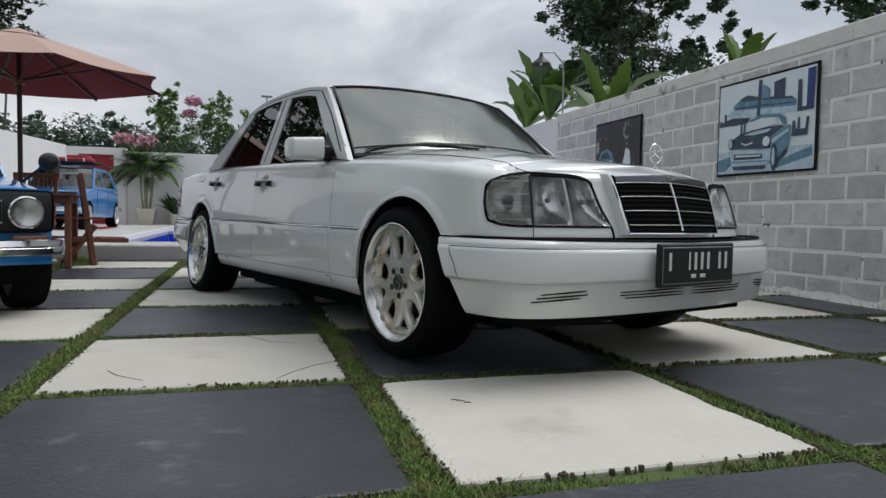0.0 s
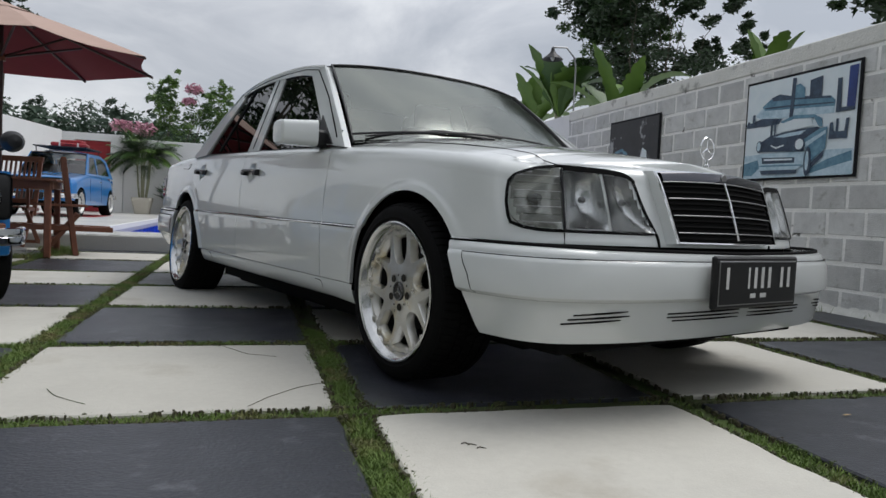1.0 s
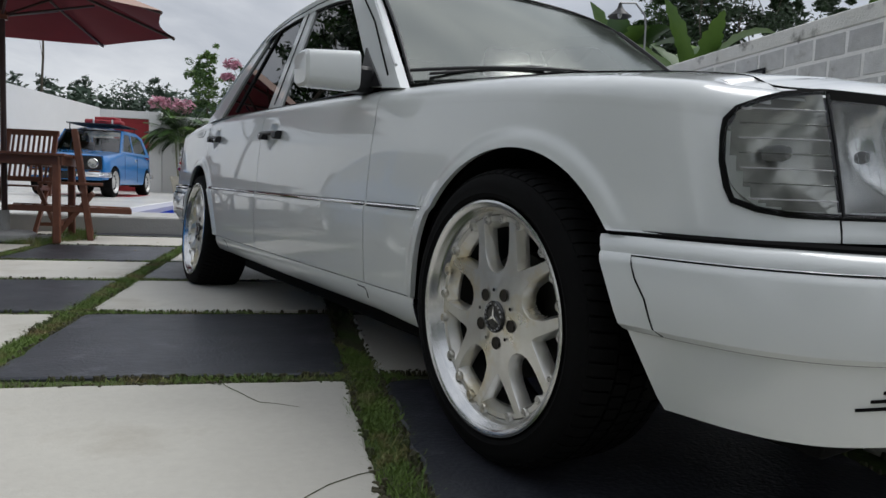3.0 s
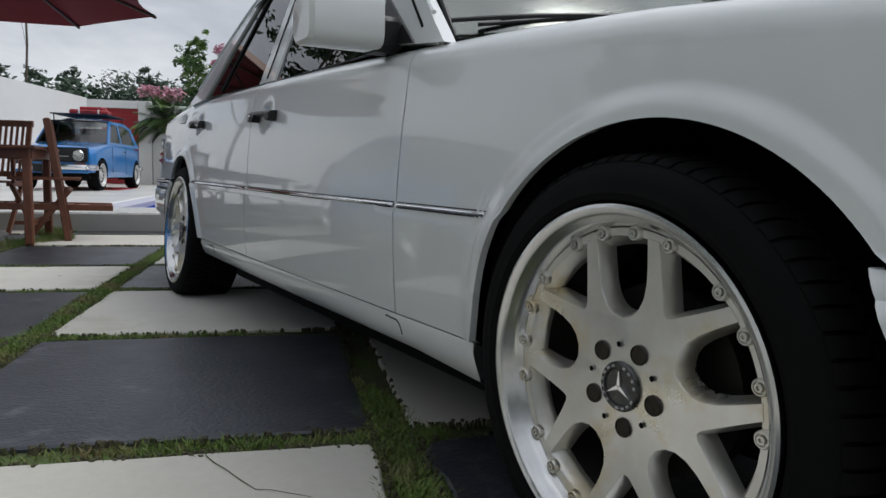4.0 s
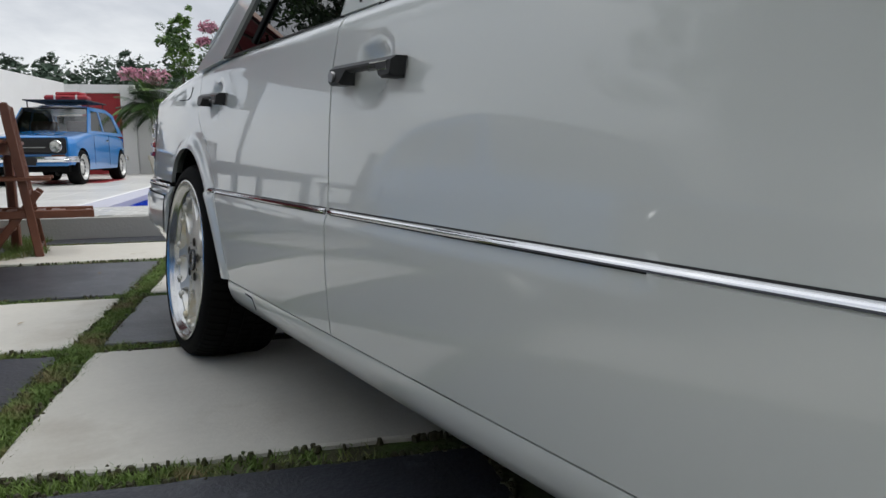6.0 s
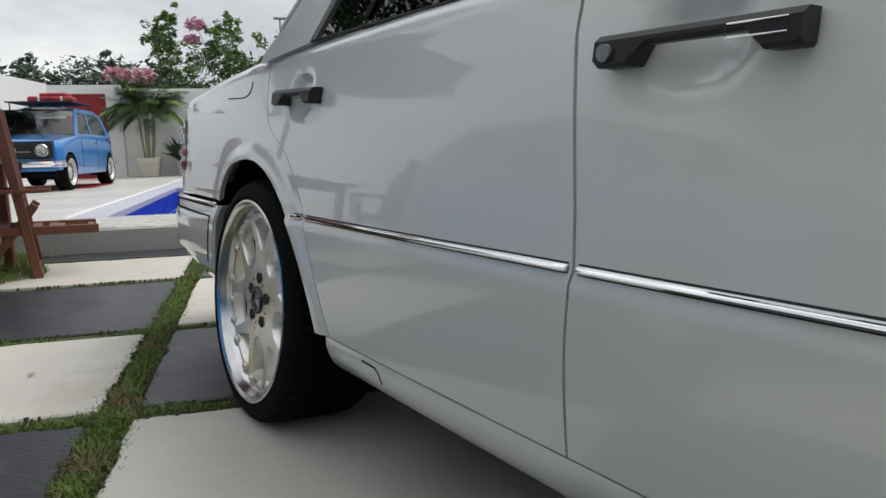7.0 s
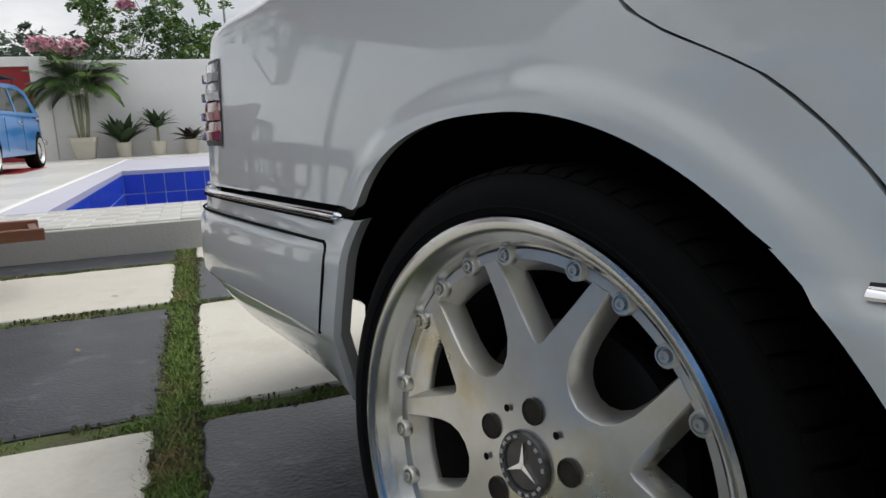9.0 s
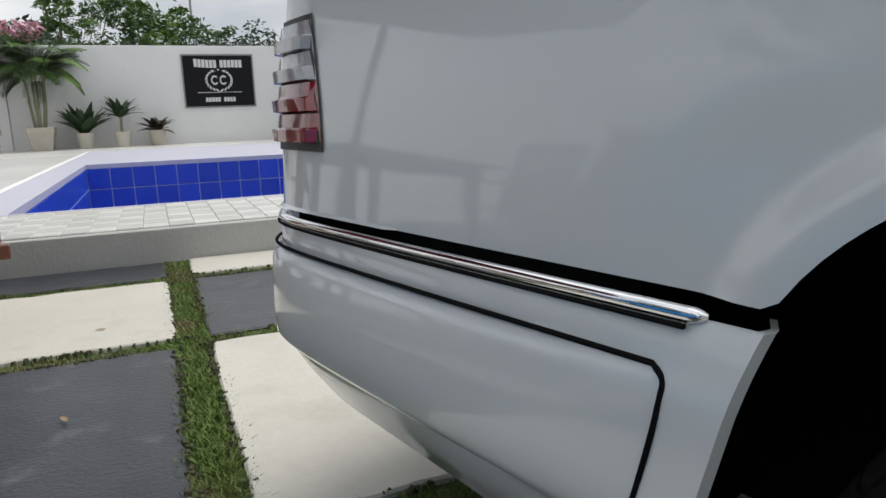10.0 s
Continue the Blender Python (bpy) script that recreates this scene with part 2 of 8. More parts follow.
M_LEAF_DARK = material("dark_green_leaf", (0.028, 0.058, 0.018), 0.45, dark=(0.016, 0.036, 0.012), scale=2.0, fine=20, amount=0.9)
M_LEAF_LIGHT = material("light_green_leaf", (0.15, 0.255, 0.045), 0.5, dark=(0.075, 0.145, 0.028), scale=1.5, fine=15, amount=0.9)
# leaf green greyed and paled: the haze of distance is in the colour
M_LEAF_HAZE = material("hazed_far_foliage", (0.075, 0.110, 0.070), 0.8, dark=(0.045, 0.075, 0.055), scale=0.5, fine=4, amount=0.9)
M_PETAL = material("pink_blossom", (0.74, 0.46, 0.52), 0.7, dark=(0.58, 0.20, 0.32), scale=5, fine=30, amount=0.9)
M_BARK = material("grey_brown_bark", (0.13, 0.11, 0.085), 0.9, dark=(0.07, 0.06, 0.045), scale=6, fine=40, amount=0.8, bump=0.5, bump_scale=40)
M_STEM = material("pale_green_stem", (0.30, 0.30, 0.19), 0.7, dark=(0.18, 0.18, 0.11), scale=6, fine=40, amount=0.8)
M_POSTER_WHITE = material("poster_white", (0.76, 0.82, 0.85), 0.5, dark=(0.58, 0.68, 0.73), scale=3, fine=20, amount=0.9)
M_POSTER_TEAL = material("poster_teal", (0.17, 0.33, 0.43), 0.5, dark=(0.05, 0.14, 0.22), scale=14, fine=50, amount=0.5)
M_POSTER_PALE = material("poster_pale_blue", (0.60, 0.72, 0.80), 0.5, dark=(0.26, 0.42, 0.52), scale=12, fine=50, amount=0.5)
M_POSTER_ROYAL = material("poster_royal_blue", (0.02, 0.05, 0.22), 0.5, dark=(0.015, 0.03, 0.12), scale=8, fine=40)
M_POSTER_NAVY = material("poster_navy", (0.012, 0.022, 0.050), 0.5, dark=(0.05, 0.09, 0.14), scale=16, fine=60, amount=0.5)
M_POSTER_GREY = material("poster_grey", (0.035, 0.035, 0.038), 0.5, dark=(0.02, 0.02, 0.022), scale=6, fine=40, patch=(0.35, 0.36, 0.37), patch_scale=5, patch_at=(0.60, 0.66))
M_STEEL = material("grey_steel", (0.35, 0.35, 0.35), 0.4, 0.8, dark=(0.25, 0.25, 0.25), scale=10, fine=80)
M_CAP_WHITE = material("white_sign_print", (0.70, 0.70, 0.68), 0.6, dark=(0.6, 0.6, 0.58), scale=9, fine=60)
M_CHAR = material("sign_black", (0.010, 0.010, 0.013), 0.7, spec=0.15, dark=(0.012, 0.012, 0.014), scale=6, fine=60)


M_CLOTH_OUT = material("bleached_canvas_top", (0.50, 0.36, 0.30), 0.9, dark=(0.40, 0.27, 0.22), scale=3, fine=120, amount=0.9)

# ---- builders ----
def link(name, bm, mat, parent=None, label="", sharp=35.0, m=None):
    me = bpy.data.meshes.new(name)
    bm.normal_update()
    bm.to_mesh(me)
    bm.free()
    me.materials.append(mat)
    me.polygons.foreach_set("use_smooth", [True] * len(me.polygons))
    me.set_sharp_from_angle(angle=radians(sharp))
    ob = new(name, me)
    if m is not None:
        ob.matrix_basis = m
    if parent is not None:
        ob.parent = parent
    if label:
        ob["label"] = label
    return ob


def part(name, bm, mat, parent, label="", sharp=35.0, m=None):
    return link(name, bm, mat, parent, label, sharp, m)


def shared(name, me, parent=None, m=None):
    """One more object on a mesh that alike pieces share."""
    ob = new(name, me)
    ob.matrix_basis = m if m is not None else Matrix()
    if parent is not None:
        ob.parent = parent
    return ob


def thing(name, label, category, m=None, group="", kind=""):
    ob = new(name)
    ob.empty_display_size = 0.1
    if m is not None:
        ob.matrix_basis = m
    return tagged(ob, label, category, group, kind)


def b_box(bm, x0, x1, y0, y1, z0, z1, bevel=0.0, m=None, seg=1):
    t = bmesh.new()
    r = bmesh.ops.create_cube(t, size=1.0)
    bmesh.ops.transform(t, matrix=Matrix.LocRotScale(((x0 + x1) / 2, (y0 + y1) / 2, (z0 + z1) / 2), None, (x1 - x0, y1 - y0, z1 - z0)), verts=r["verts"])
    if bevel:
        bmesh.ops.bevel(t, geom=t.edges[:], offset=bevel, segments=seg, affect="EDGES", profile=0.5)
    if m is not None:
        bmesh.ops.transform(t, matrix=m, verts=t.verts)
    me = bpy.data.meshes.new("tmp")
    t.to_mesh(me)
    t.free()
    bm.from_mesh(me)
    bpy.data.meshes.remove(me)
    return bm


def box(*a, **k):
    return b_box(bmesh.new(), *a, **k)


def b_tube(bm, pts, radius, n=8, closed=False, caps=True):
    """A round bar along points; radius a number or one for each point."""
    pts = [Vector(p) for p in pts]
    rs = radius if isinstance(radius, (list, tuple)) else [radius] * len(pts)
    rings, k, ref = [], len(pts), None
    for i, p in enumerate(pts):
        a = pts[i - 1] if (i > 0 or closed) else p
        b = pts[(i + 1) % k] if (i < k - 1 or closed) else p
        d = (b - a).normalized()
        if ref is None:
            ref = d.orthogonal().normalized()
        ref = (ref - d * ref.dot(d)).normalized()
        side = d.cross(ref)
        rings.append([bm.verts.new(p + (ref * math.cos(2 * math.pi * j / n) + side * math.sin(2 * math.pi * j / n)) * rs[i]) for j in range(n)])
    for i in range(k if closed else k - 1):
        r0, r1 = rings[i], rings[(i + 1) % k]
        for j in range(n):
            bm.faces.new((r0[j], r0[(j + 1) % n], r1[(j + 1) % n], r1[j]))
    if caps and not closed:
        bm.faces.new(rings[0][::-1])
        bm.faces.new(rings[-1])
    return bm


def tube(*a, **k):
    return b_tube(bmesh.new(), *a, **k)


def b_lathe(bm, prof, n=48, axis="x", centre=(0, 0, 0)):
    """Turns a profile of (along, radius) round an axis through centre."""
    c = Vector(centre)
    rings = []
    for a, r in prof:
        ring = []
        for j in range(n):
            u, v = r * math.cos(2 * math.pi * j / n), r * math.sin(2 * math.pi * j / n)
            ring.append(bm.verts.new(c + (Vector((a, u, v)) if axis == "x" else Vector((u, a, v)) if axis == "y" else Vector((u, v, a)))))
        rings.append(ring)
    for r0, r1 in zip(rings, rings[1:]):
        for j in range(n):
            bm.faces.new((r0[j], r0[(j + 1) % n], r1[(j + 1) % n], r1[j]))
    return bm


def lathe(*a, **k):
    return b_lathe(bmesh.new(), *a, **k)


def b_prism(bm, poly, place, depth):
    """A flat polygon (u, v) put into space by place(u, v, w) and given depth from w = 0 to w = depth."""
    lo = [bm.verts.new(place(u, v, 0.0)) for u, v in poly]
    hi = [bm.verts.new(place(u, v, depth)) for u, v in poly]
    bm.faces.new(lo[::-1])
    bm.faces.new(hi)
    k = len(poly)
    for i in range(k):
        bm.faces.new((lo[i], lo[(i + 1) % k], hi[(i + 1) % k], hi[i]))
    bmesh.ops.recalc_face_normals(bm, faces=bm.faces[:])
    return bm


def prism(*a):
    return b_prism(bmesh.new(), *a)


def b_grid(bm, rows, skip=None):
    """Quads over rows of points; skip(i, j) leaves a quad out."""
    vs = [[bm.verts.new(p) for p in r] for r in rows]
    for i in range(len(vs) - 1):
        for j in range(len(vs[i]) - 1):
            if skip is None or not skip(i, j):
                bm.faces.new((vs[i][j], vs[i][j + 1], vs[i + 1][j + 1], vs[i + 1][j]))
    return bm


def grid(rows, skip=None):
    return b_grid(bmesh.new(), rows, skip)


def lerp(xs, ys, x):
    return float(np.interp(x, xs, ys))


def smooth_curve(pts, n):
    """n points along a Catmull-Rom curve through pts."""
    P = [Vector(p) for p in pts]
    P = [P[0] * 2 - P[1]] + P + [P[-1] * 2 - P[-2]]
    out, segs = [], len(P) - 3
    for i in range(n):
        u = segs * i / (n - 1)
        k = min(int(u), segs - 1)
        t = u - k
        a, b, c, d = P[k:k + 4]
        out.append(0.5 * ((2 * b) + (c - a) * t + (2 * a - 5 * b + 4 * c - d) * t * t + (3 * b - a - 3 * c + d) * t ** 3))
    return out

# ---- the yard: grass joints, slabs, walls, pool deck ----
CREAM = 0            # which parity of the grid is cream
DECK = 0.17          # height of the pool deck over the yard
COLS = [-5.73, -4.63, -3.53, -2.425, -1.320, -0.205, 0.895, 1.995, 3.085, 3.72]     # middles of the grass joints
ROWS_Y = [-8.72, -7.67, -6.62, -5.57, -4.52, -3.47, -2.43, -1.405, -0.375, 0.675, 1.745, 2.765, 3.695, 4.845, 5.81, 6.27]

ground = link("ground", grid([[(-400, -400, -0.014), (400, -400, -0.014)], [(-400, 6.2, -0.014), (400, 6.2, -0.014)]]), M_SOIL)
tagged(ground, "mossy brown soil under the paving and around the yard", "ground", kind="structure")
far_ground = link("ground_beyond", grid([[(-400, 20.3, -0.03), (400, 20.3, -0.03)], [(-400, 900, -0.03), (400, 900, -0.03)]]), M_LEAF_HAZE)
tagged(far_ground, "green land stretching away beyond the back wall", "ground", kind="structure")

# right-hand block wall
WALL_X, WALL_END, WALL_TOP = 3.68, 6.35, 2.07
wall_e = link("wall_east", box(WALL_X + 0.0125, WALL_X + 0.13, -9.0, WALL_END, -0.05, 1.934), M_MORTAR)
tagged(wall_e, "tall grey concrete block wall with pale mortar joints", "wall", kind="structure")
beam = link("wall_cap", box(WALL_X + 0.001, WALL_X + 0.15, -9.0, WALL_END, 1.935, WALL_TOP, 0.01), M_BEAM)
tagged(beam, "weathered grey concrete beam on top of the block wall", "wall cap", kind="structure")
wall_e2 = link("wall_east_plastered", box(WALL_X + 0.02, WALL_X + 0.16, WALL_END + 0.003, 20.0, -0.05, WALL_TOP - 0.03), M_PLASTER)
tagged(wall_e2, "pale plastered yard wall running on from the block wall", "wall", kind="structure")

# back wall, gate wall, left wall
wall_n = link("wall_north", box(-4.15, WALL_X + 0.02, 20.0, 20.15, -0.05, 2.38, 0.008), M_PLASTER)
tagged(wall_n, "long white painted garden wall behind the pool", "wall", kind="structure")
gate_bm = box(-4.50, -4.153, 19.95, 20.15, -0.05, 2.47, 0.006)
b_box(gate_bm, -5.47, -4.503, 19.95, 20.15, 2.26, 2.47)
b_box(gate_bm, -5.85, -5.473, 19.95, 20.15, -0.05, 2.47)
wall_g = link("wall_gate", gate_bm, M_PLASTER)
tagged(wall_g, "white painted wall round a red door", "wall", kind="structure")
door_red = thing("door_1", "closed red painted door in the white wall", "door", pose(-4.985, 20.05, DECK), kind="structure")
part("door_leaf", box(-0.47, 0.47, -0.02, 0.02, 0, 2.08, 0.004), M_RED_DOOR, door_red)
for z in (0.25, 1.15):
    part("door_panel", box(-0.36, 0.36, -0.032, -0.02, z, z + 0.78, 0.006), M_RED_DOOR, door_red)
part("door_handle", tube([(0.38, -0.03, 1.0), (0.38, -0.07, 1.0), (0.28, -0.07, 1.0)], 0.009), M_STEEL, door_red, "steel handle")


def skew_wall(name, a, b, z0, z1, thick, mat):
    d = (Vector((b[0], b[1], 0)) - Vector((a[0], a[1], 0)))
    n = Vector((-d.y, d.x, 0)).normalized() * thick
    bm = bmesh.new()
    p = [Vector((a[0], a[1], 0)), Vector((b[0], b[1], 0)), Vector((b[0], b[1], 0)) + n, Vector((a[0], a[1], 0)) + n]
    lo, hi = [bm.verts.new(v + Vector((0, 0, z0))) for v in p], [bm.verts.new(v + Vector((0, 0, z1))) for v in p]
    bm.faces.new(lo[::-1]), bm.faces.new(hi)
    for i in range(4):
        bm.faces.new((lo[i], lo[(i + 1) % 4], hi[(i + 1) % 4], hi[i]))
    bmesh.ops.recalc_face_normals(bm, faces=bm.faces[:])
    return link(name, bm, mat)


wall_w = skew_wall("wall_west", (-10.3, -9.0), (-5.80, 19.94), -0.05, 2.50, 0.15, M_PLASTER)
tagged(wall_w, "long white painted boundary wall", "wall", kind="structure")
# unseen wall, added to close the yard and cut light from low down
wall_s = link("wall_south", box(-10.3, WALL_X, -9.15, -9.0, -0.05, 2.3), M_PLASTER)
tagged(wall_s, "plain unseen white wall added to close the yard", "wall", kind="structure")

# pool deck
PX0, PX1, PY0, PY1, PD = -2.20, 3.2, 7.30, 12.55, -1.25
deck_bm = box(-10.0, PX0 - 0.36, 6.27, 20.0, -0.1, DECK - 0.012)
b_box(deck_bm, PX0 - 0.36, WALL_X + 0.02, 6.27, PY0 - 0.06, -0.1, DECK - 0.012)
b_box(deck_bm, PX0 - 0.36, WALL_X + 0.02, 17.45, 20.0, -0.1, DECK - 0.012)
deck = link("deck", deck_bm, M_CONCRETE)
tagged(deck, "raised grey concrete deck round the pool", "deck", kind="structure")
step_front = link("deck_step", box(-10.0, WALL_X + 0.02, 6.225, 6.268, -0.05, DECK - 0.008, 0.006), M_CONCRETE)
tagged(step_front, "smooth grey concrete step up to the pool deck", "step", kind="structure")
cop_bm = box(PX0 - 0.30, PX0, PY0, 17.40, DECK - 0.055, DECK)
b_box(cop_bm, PX0, WALL_X, PY1, 17.40, DECK - 0.055, DECK - 0.0005)
b_box(cop_bm, PX0 - 0.30, WALL_X, PY0 - 0.055, PY0, DECK - 0.055, DECK)
b_box(cop_bm, PX1, WALL_X, PY0, PY1, DECK - 0.055, DECK)
coping = link("pool_coping", cop_bm, M_COPING)
tagged(coping, "smooth pale lilac-white coping round the pool", "pool coping", kind="structure")
line_bm = box(PX0 - 0.36, PX0 - 0.302, PY0 - 0.055, 17.45, 0.0, DECK + 0.004)
b_box(line_bm, PX0 - 0.302, WALL_X, 17.402, 17.45, 0.0, DECK + 0.004)
edge_line = link("coping_edge", line_bm, M_PLASTER)
tagged(edge_line, "raised white edging strip along the coping", "edging", kind="structure")
pool_bm = bmesh.new()
b_box(pool_bm, PX0 - 0.1, PX0 - 0.012, PY0, PY1, PD, DECK - 0.056)
b_box(pool_bm, PX0 - 0.1, PX1 + 0.1, PY1 + 0.012, PY1 + 0.1, PD, DECK - 0.056)
b_box(pool_bm, PX0 - 0.1, PX1 + 0.1, PY0 - 0.1, PY0 - 0.012, PD, DECK - 0.056)
b_box(pool_bm, PX1 + 0.012, PX1 + 0.1, PY0, PY1, PD, DECK - 0.056)
b_box(pool_bm, PX0 - 0.1, PX1 + 0.1, PY0 - 0.1, PY1 + 0.1, PD - 0.1, PD - 0.012)
pool = link("pool", pool_bm, M_GROUT)
tagged(pool, "empty swimming pool lined with royal blue tiles", "pool", kind="structure")

# ---- posters on the block wall ----
PY = WALL_X - 0.004


def on_wall(w_off=0.0):
    return lambda u, v, w: Vector((PY - 0.012 - w_off - w, u, v))


def poster(name, label, y0, y1, z0, z1, back):
    root = thing(name, label, "poster", pose(0, 0, 0))
    part("frame", prism([(y0, z0), (y1, z0), (y1, z1), (y0, z1)], on_wall(-0.012), 0.010), M_CHAR, root, "dark narrow frame")
    b = 0.022
    part("print", prism([(y0 + b, z0 + b), (y1 - b, z0 + b), (y1 - b, z1 - b), (y0 + b, z1 - b)], on_wall(), 0.003), back, root)
    return root


def shape(root, name, mat, pts, y0, y1, z0, z1, lift=0.004):
    """A flat printed shape; pts in 0..1 across (as seen from the yard) and up the poster."""
    part(name, prism([(y1 + (y0 - y1) * u, z0 + (z1 - z0) * v) for u, v in pts], on_wall(lift), 0.0012), mat, root)


def oval(cu, cv, ru, rv, n=18):
    return [(cu + ru * math.cos(2 * math.pi * i / n), cv + rv * math.sin(2 * math.pi * i / n)) for i in range(n)]


PB = (1.60, 2.78, 1.00, 1.85)
p1 = poster("poster", "framed blue-toned print of an old car and a ship", *PB, M_POSTER_WHITE)
shape(p1, "ground_tone", M_POSTER_PALE, [(0.02, 0.26), (0.392, 0.266), (0.975, 0.242), (0.977, 0.02), (0.02, 0.027)], *PB, 0.0040)
shape(p1, "wet_patch", M_POSTER_TEAL, [(0.641, 0.092), (0.774, 0.164), (0.966, 0.226), (0.973, 0.139), (0.813, 0.098), (0.641, 0.046)], *PB, 0.0043)
shape(p1, "wet_patch", M_POSTER_TEAL, [(0.02, 0.174), (0.163, 0.211), (0.182, 0.128), (0.105, 0.052), (0.02, 0.058)], *PB, 0.0046)
shape(p1, "ship_hull", M_POSTER_PALE, [(0.105, 0.653), (0.172, 0.716), (0.813, 0.664), (0.813, 0.57), (0.392, 0.592), (0.201, 0.597)], *PB, 0.0050)
shape(p1, "ship_decks", M_POSTER_TEAL, [(0.172, 0.733), (0.249, 0.796), (0.449, 0.768), (0.774, 0.729), (0.816, 0.681), (0.813, 0.629), (0.201, 0.694)], *PB, 0.0053)
shape(p1, "ship_top", M_POSTER_NAVY, [(0.258, 0.806), (0.335, 0.829), (0.449, 0.789), (0.774, 0.725), (0.784, 0.705), (0.449, 0.755), (0.277, 0.773)], *PB, 0.0056)
shape(p1, "ship_line", M_POSTER_NAVY, [(0.201, 0.722), (0.449, 0.705), (0.803, 0.666), (0.803, 0.655), (0.449, 0.689), (0.201, 0.708)], *PB, 0.0059)
shape(p1, "hull_shade", M_POSTER_NAVY, [(0.105, 0.601), (0.182, 0.617), (0.373, 0.59), (0.344, 0.542), (0.201, 0.532), (0.124, 0.554)], *PB, 0.0062)
shape(p1, "quay", M_POSTER_NAVY, [(0.025, 0.581), (0.105, 0.595), (0.335, 0.548), (0.182, 0.539), (0.029, 0.538)], *PB, 0.0066)
shape(p1, "far_tower", M_POSTER_NAVY, [(0.033, 0.605), (0.055, 0.604), (0.055, 0.571), (0.033, 0.571)], *PB, 0.0069)
shape(p1, "far_tower", M_POSTER_NAVY, [(0.082, 0.668), (0.105, 0.669), (0.105, 0.59), (0.082, 0.587)], *PB, 0.0072)
shape(p1, "tower", M_POSTER_TEAL, [(0.478, 0.882), (0.516, 0.892), (0.564, 0.843), (0.564, 0.753), (0.478, 0.764)], *PB, 0.0075)
shape(p1, "tower", M_POSTER_NAVY, [(0.604, 0.902), (0.707, 0.92), (0.707, 0.736), (0.606, 0.75)], *PB, 0.0078)
shape(p1, "mast", M_POSTER_NAVY, [(0.451, 0.959), (0.484, 0.951), (0.47, 0.601), (0.453, 0.47), (0.434, 0.473)], *PB, 0.0082)
shape(p1, "pillar", M_POSTER_NAVY, [(0.828, 0.865), (0.86, 0.865), (0.866, 0.605), (0.971, 0.609), (0.973, 0.57), (0.828, 0.567)], *PB, 0.0085)
shape(p1, "pillar", M_POSTER_ROYAL, [(0.912, 0.95), (0.979, 0.952), (0.971, 0.602), (0.908, 0.602)], *PB, 0.0088)
shape(p1, "glyph", M_POSTER_NAVY, [(0.79, 0.484), (0.813, 0.486), (0.82, 0.409), (0.851, 0.399), (0.904, 0.4), (0.912, 0.507), (0.935, 0.507), (0.924, 0.334), (0.784, 0.34)], *PB, 0.0091)
shape(p1, "glyph", M_POSTER_NAVY, [(0.837, 0.511), (0.855, 0.512), (0.855, 0.395), (0.837, 0.398)], *PB, 0.0094)
shape(p1, "post", M_POSTER_NAVY, [(0.273, 0.595), (0.289, 0.596), (0.289, 0.437), (0.273, 0.435)], *PB, 0.0098)
shape(p1, "post", M_POSTER_NAVY, [(0.308, 0.598), (0.325, 0.599), (0.321, 0.442), (0.308, 0.44)], *PB, 0.0101)
shape(p1, "car_side", M_POSTER_TEAL, [(0.579, 0.362), (0.717, 0.45), (0.774, 0.456), (0.767, 0.263), (0.66, 0.161), (0.614, 0.233)], *PB, 0.0104)
shape(p1, "car_shadow", M_POSTER_NAVY, [(0.644, 0.083), (0.66, 0.146), (0.755, 0.25), (0.751, 0.193)], *PB, 0.0107)
shape(p1, "car_roof", M_POSTER_TEAL, [(0.358, 0.56), (0.488, 0.602), (0.66, 0.581), (0.725, 0.536), (0.732, 0.462), (0.702, 0.466), (0.66, 0.55), (0.488, 0.568), (0.392, 0.538)], *PB, 0.0110)
shape(p1, "car_window", M_POSTER_WHITE, [(0.359, 0.469), (0.392, 0.542), (0.488, 0.566), (0.631, 0.549), (0.656, 0.484), (0.545, 0.471), (0.449, 0.459)], *PB, 0.0114)
shape(p1, "car_hood", M_POSTER_NAVY, [(0.178, 0.377), (0.277, 0.435), (0.392, 0.451), (0.545, 0.466), (0.688, 0.465), (0.717, 0.45), (0.587, 0.366), (0.593, 0.252), (0.193, 0.285)], *PB, 0.0117)
shape(p1, "hood_light", M_POSTER_PALE, [(0.312, 0.418), (0.449, 0.442), (0.602, 0.448), (0.554, 0.414), (0.411, 0.403)], *PB, 0.0120)
shape(p1, "side_light", M_POSTER_PALE, [(0.602, 0.336), (0.765, 0.429), (0.763, 0.398), (0.606, 0.291)], *PB, 0.0123)
shape(p1, "emblem", M_POSTER_WHITE, [(0.287, 0.346), (0.338, 0.317), (0.411, 0.336), (0.407, 0.322), (0.338, 0.302), (0.291, 0.331)], *PB, 0.0126)
shape(p1, "car_bumper", M_POSTER_PALE, [(0.159, 0.236), (0.201, 0.268), (0.535, 0.241), (0.606, 0.197), (0.612, 0.141), (0.541, 0.09), (0.191, 0.101), (0.178, 0.173)], *PB, 0.0130)
shape(p1, "car_grille", M_POSTER_NAVY, [(0.207, 0.227), (0.516, 0.205), (0.518, 0.154), (0.216, 0.165)], *PB, 0.0133)
shape(p1, "grille_bar", M_POSTER_WHITE, [(0.229, 0.213), (0.497, 0.196), (0.497, 0.181), (0.229, 0.194)], *PB, 0.0136)
shape(p1, "bumper_line", M_POSTER_TEAL, [(0.193, 0.151), (0.583, 0.134), (0.583, 0.122), (0.193, 0.137)], *PB, 0.0139)
shape(p1, "car_foot", M_POSTER_NAVY, [(0.197, 0.098), (0.545, 0.088), (0.537, 0.051), (0.216, 0.058)], *PB, 0.0142)
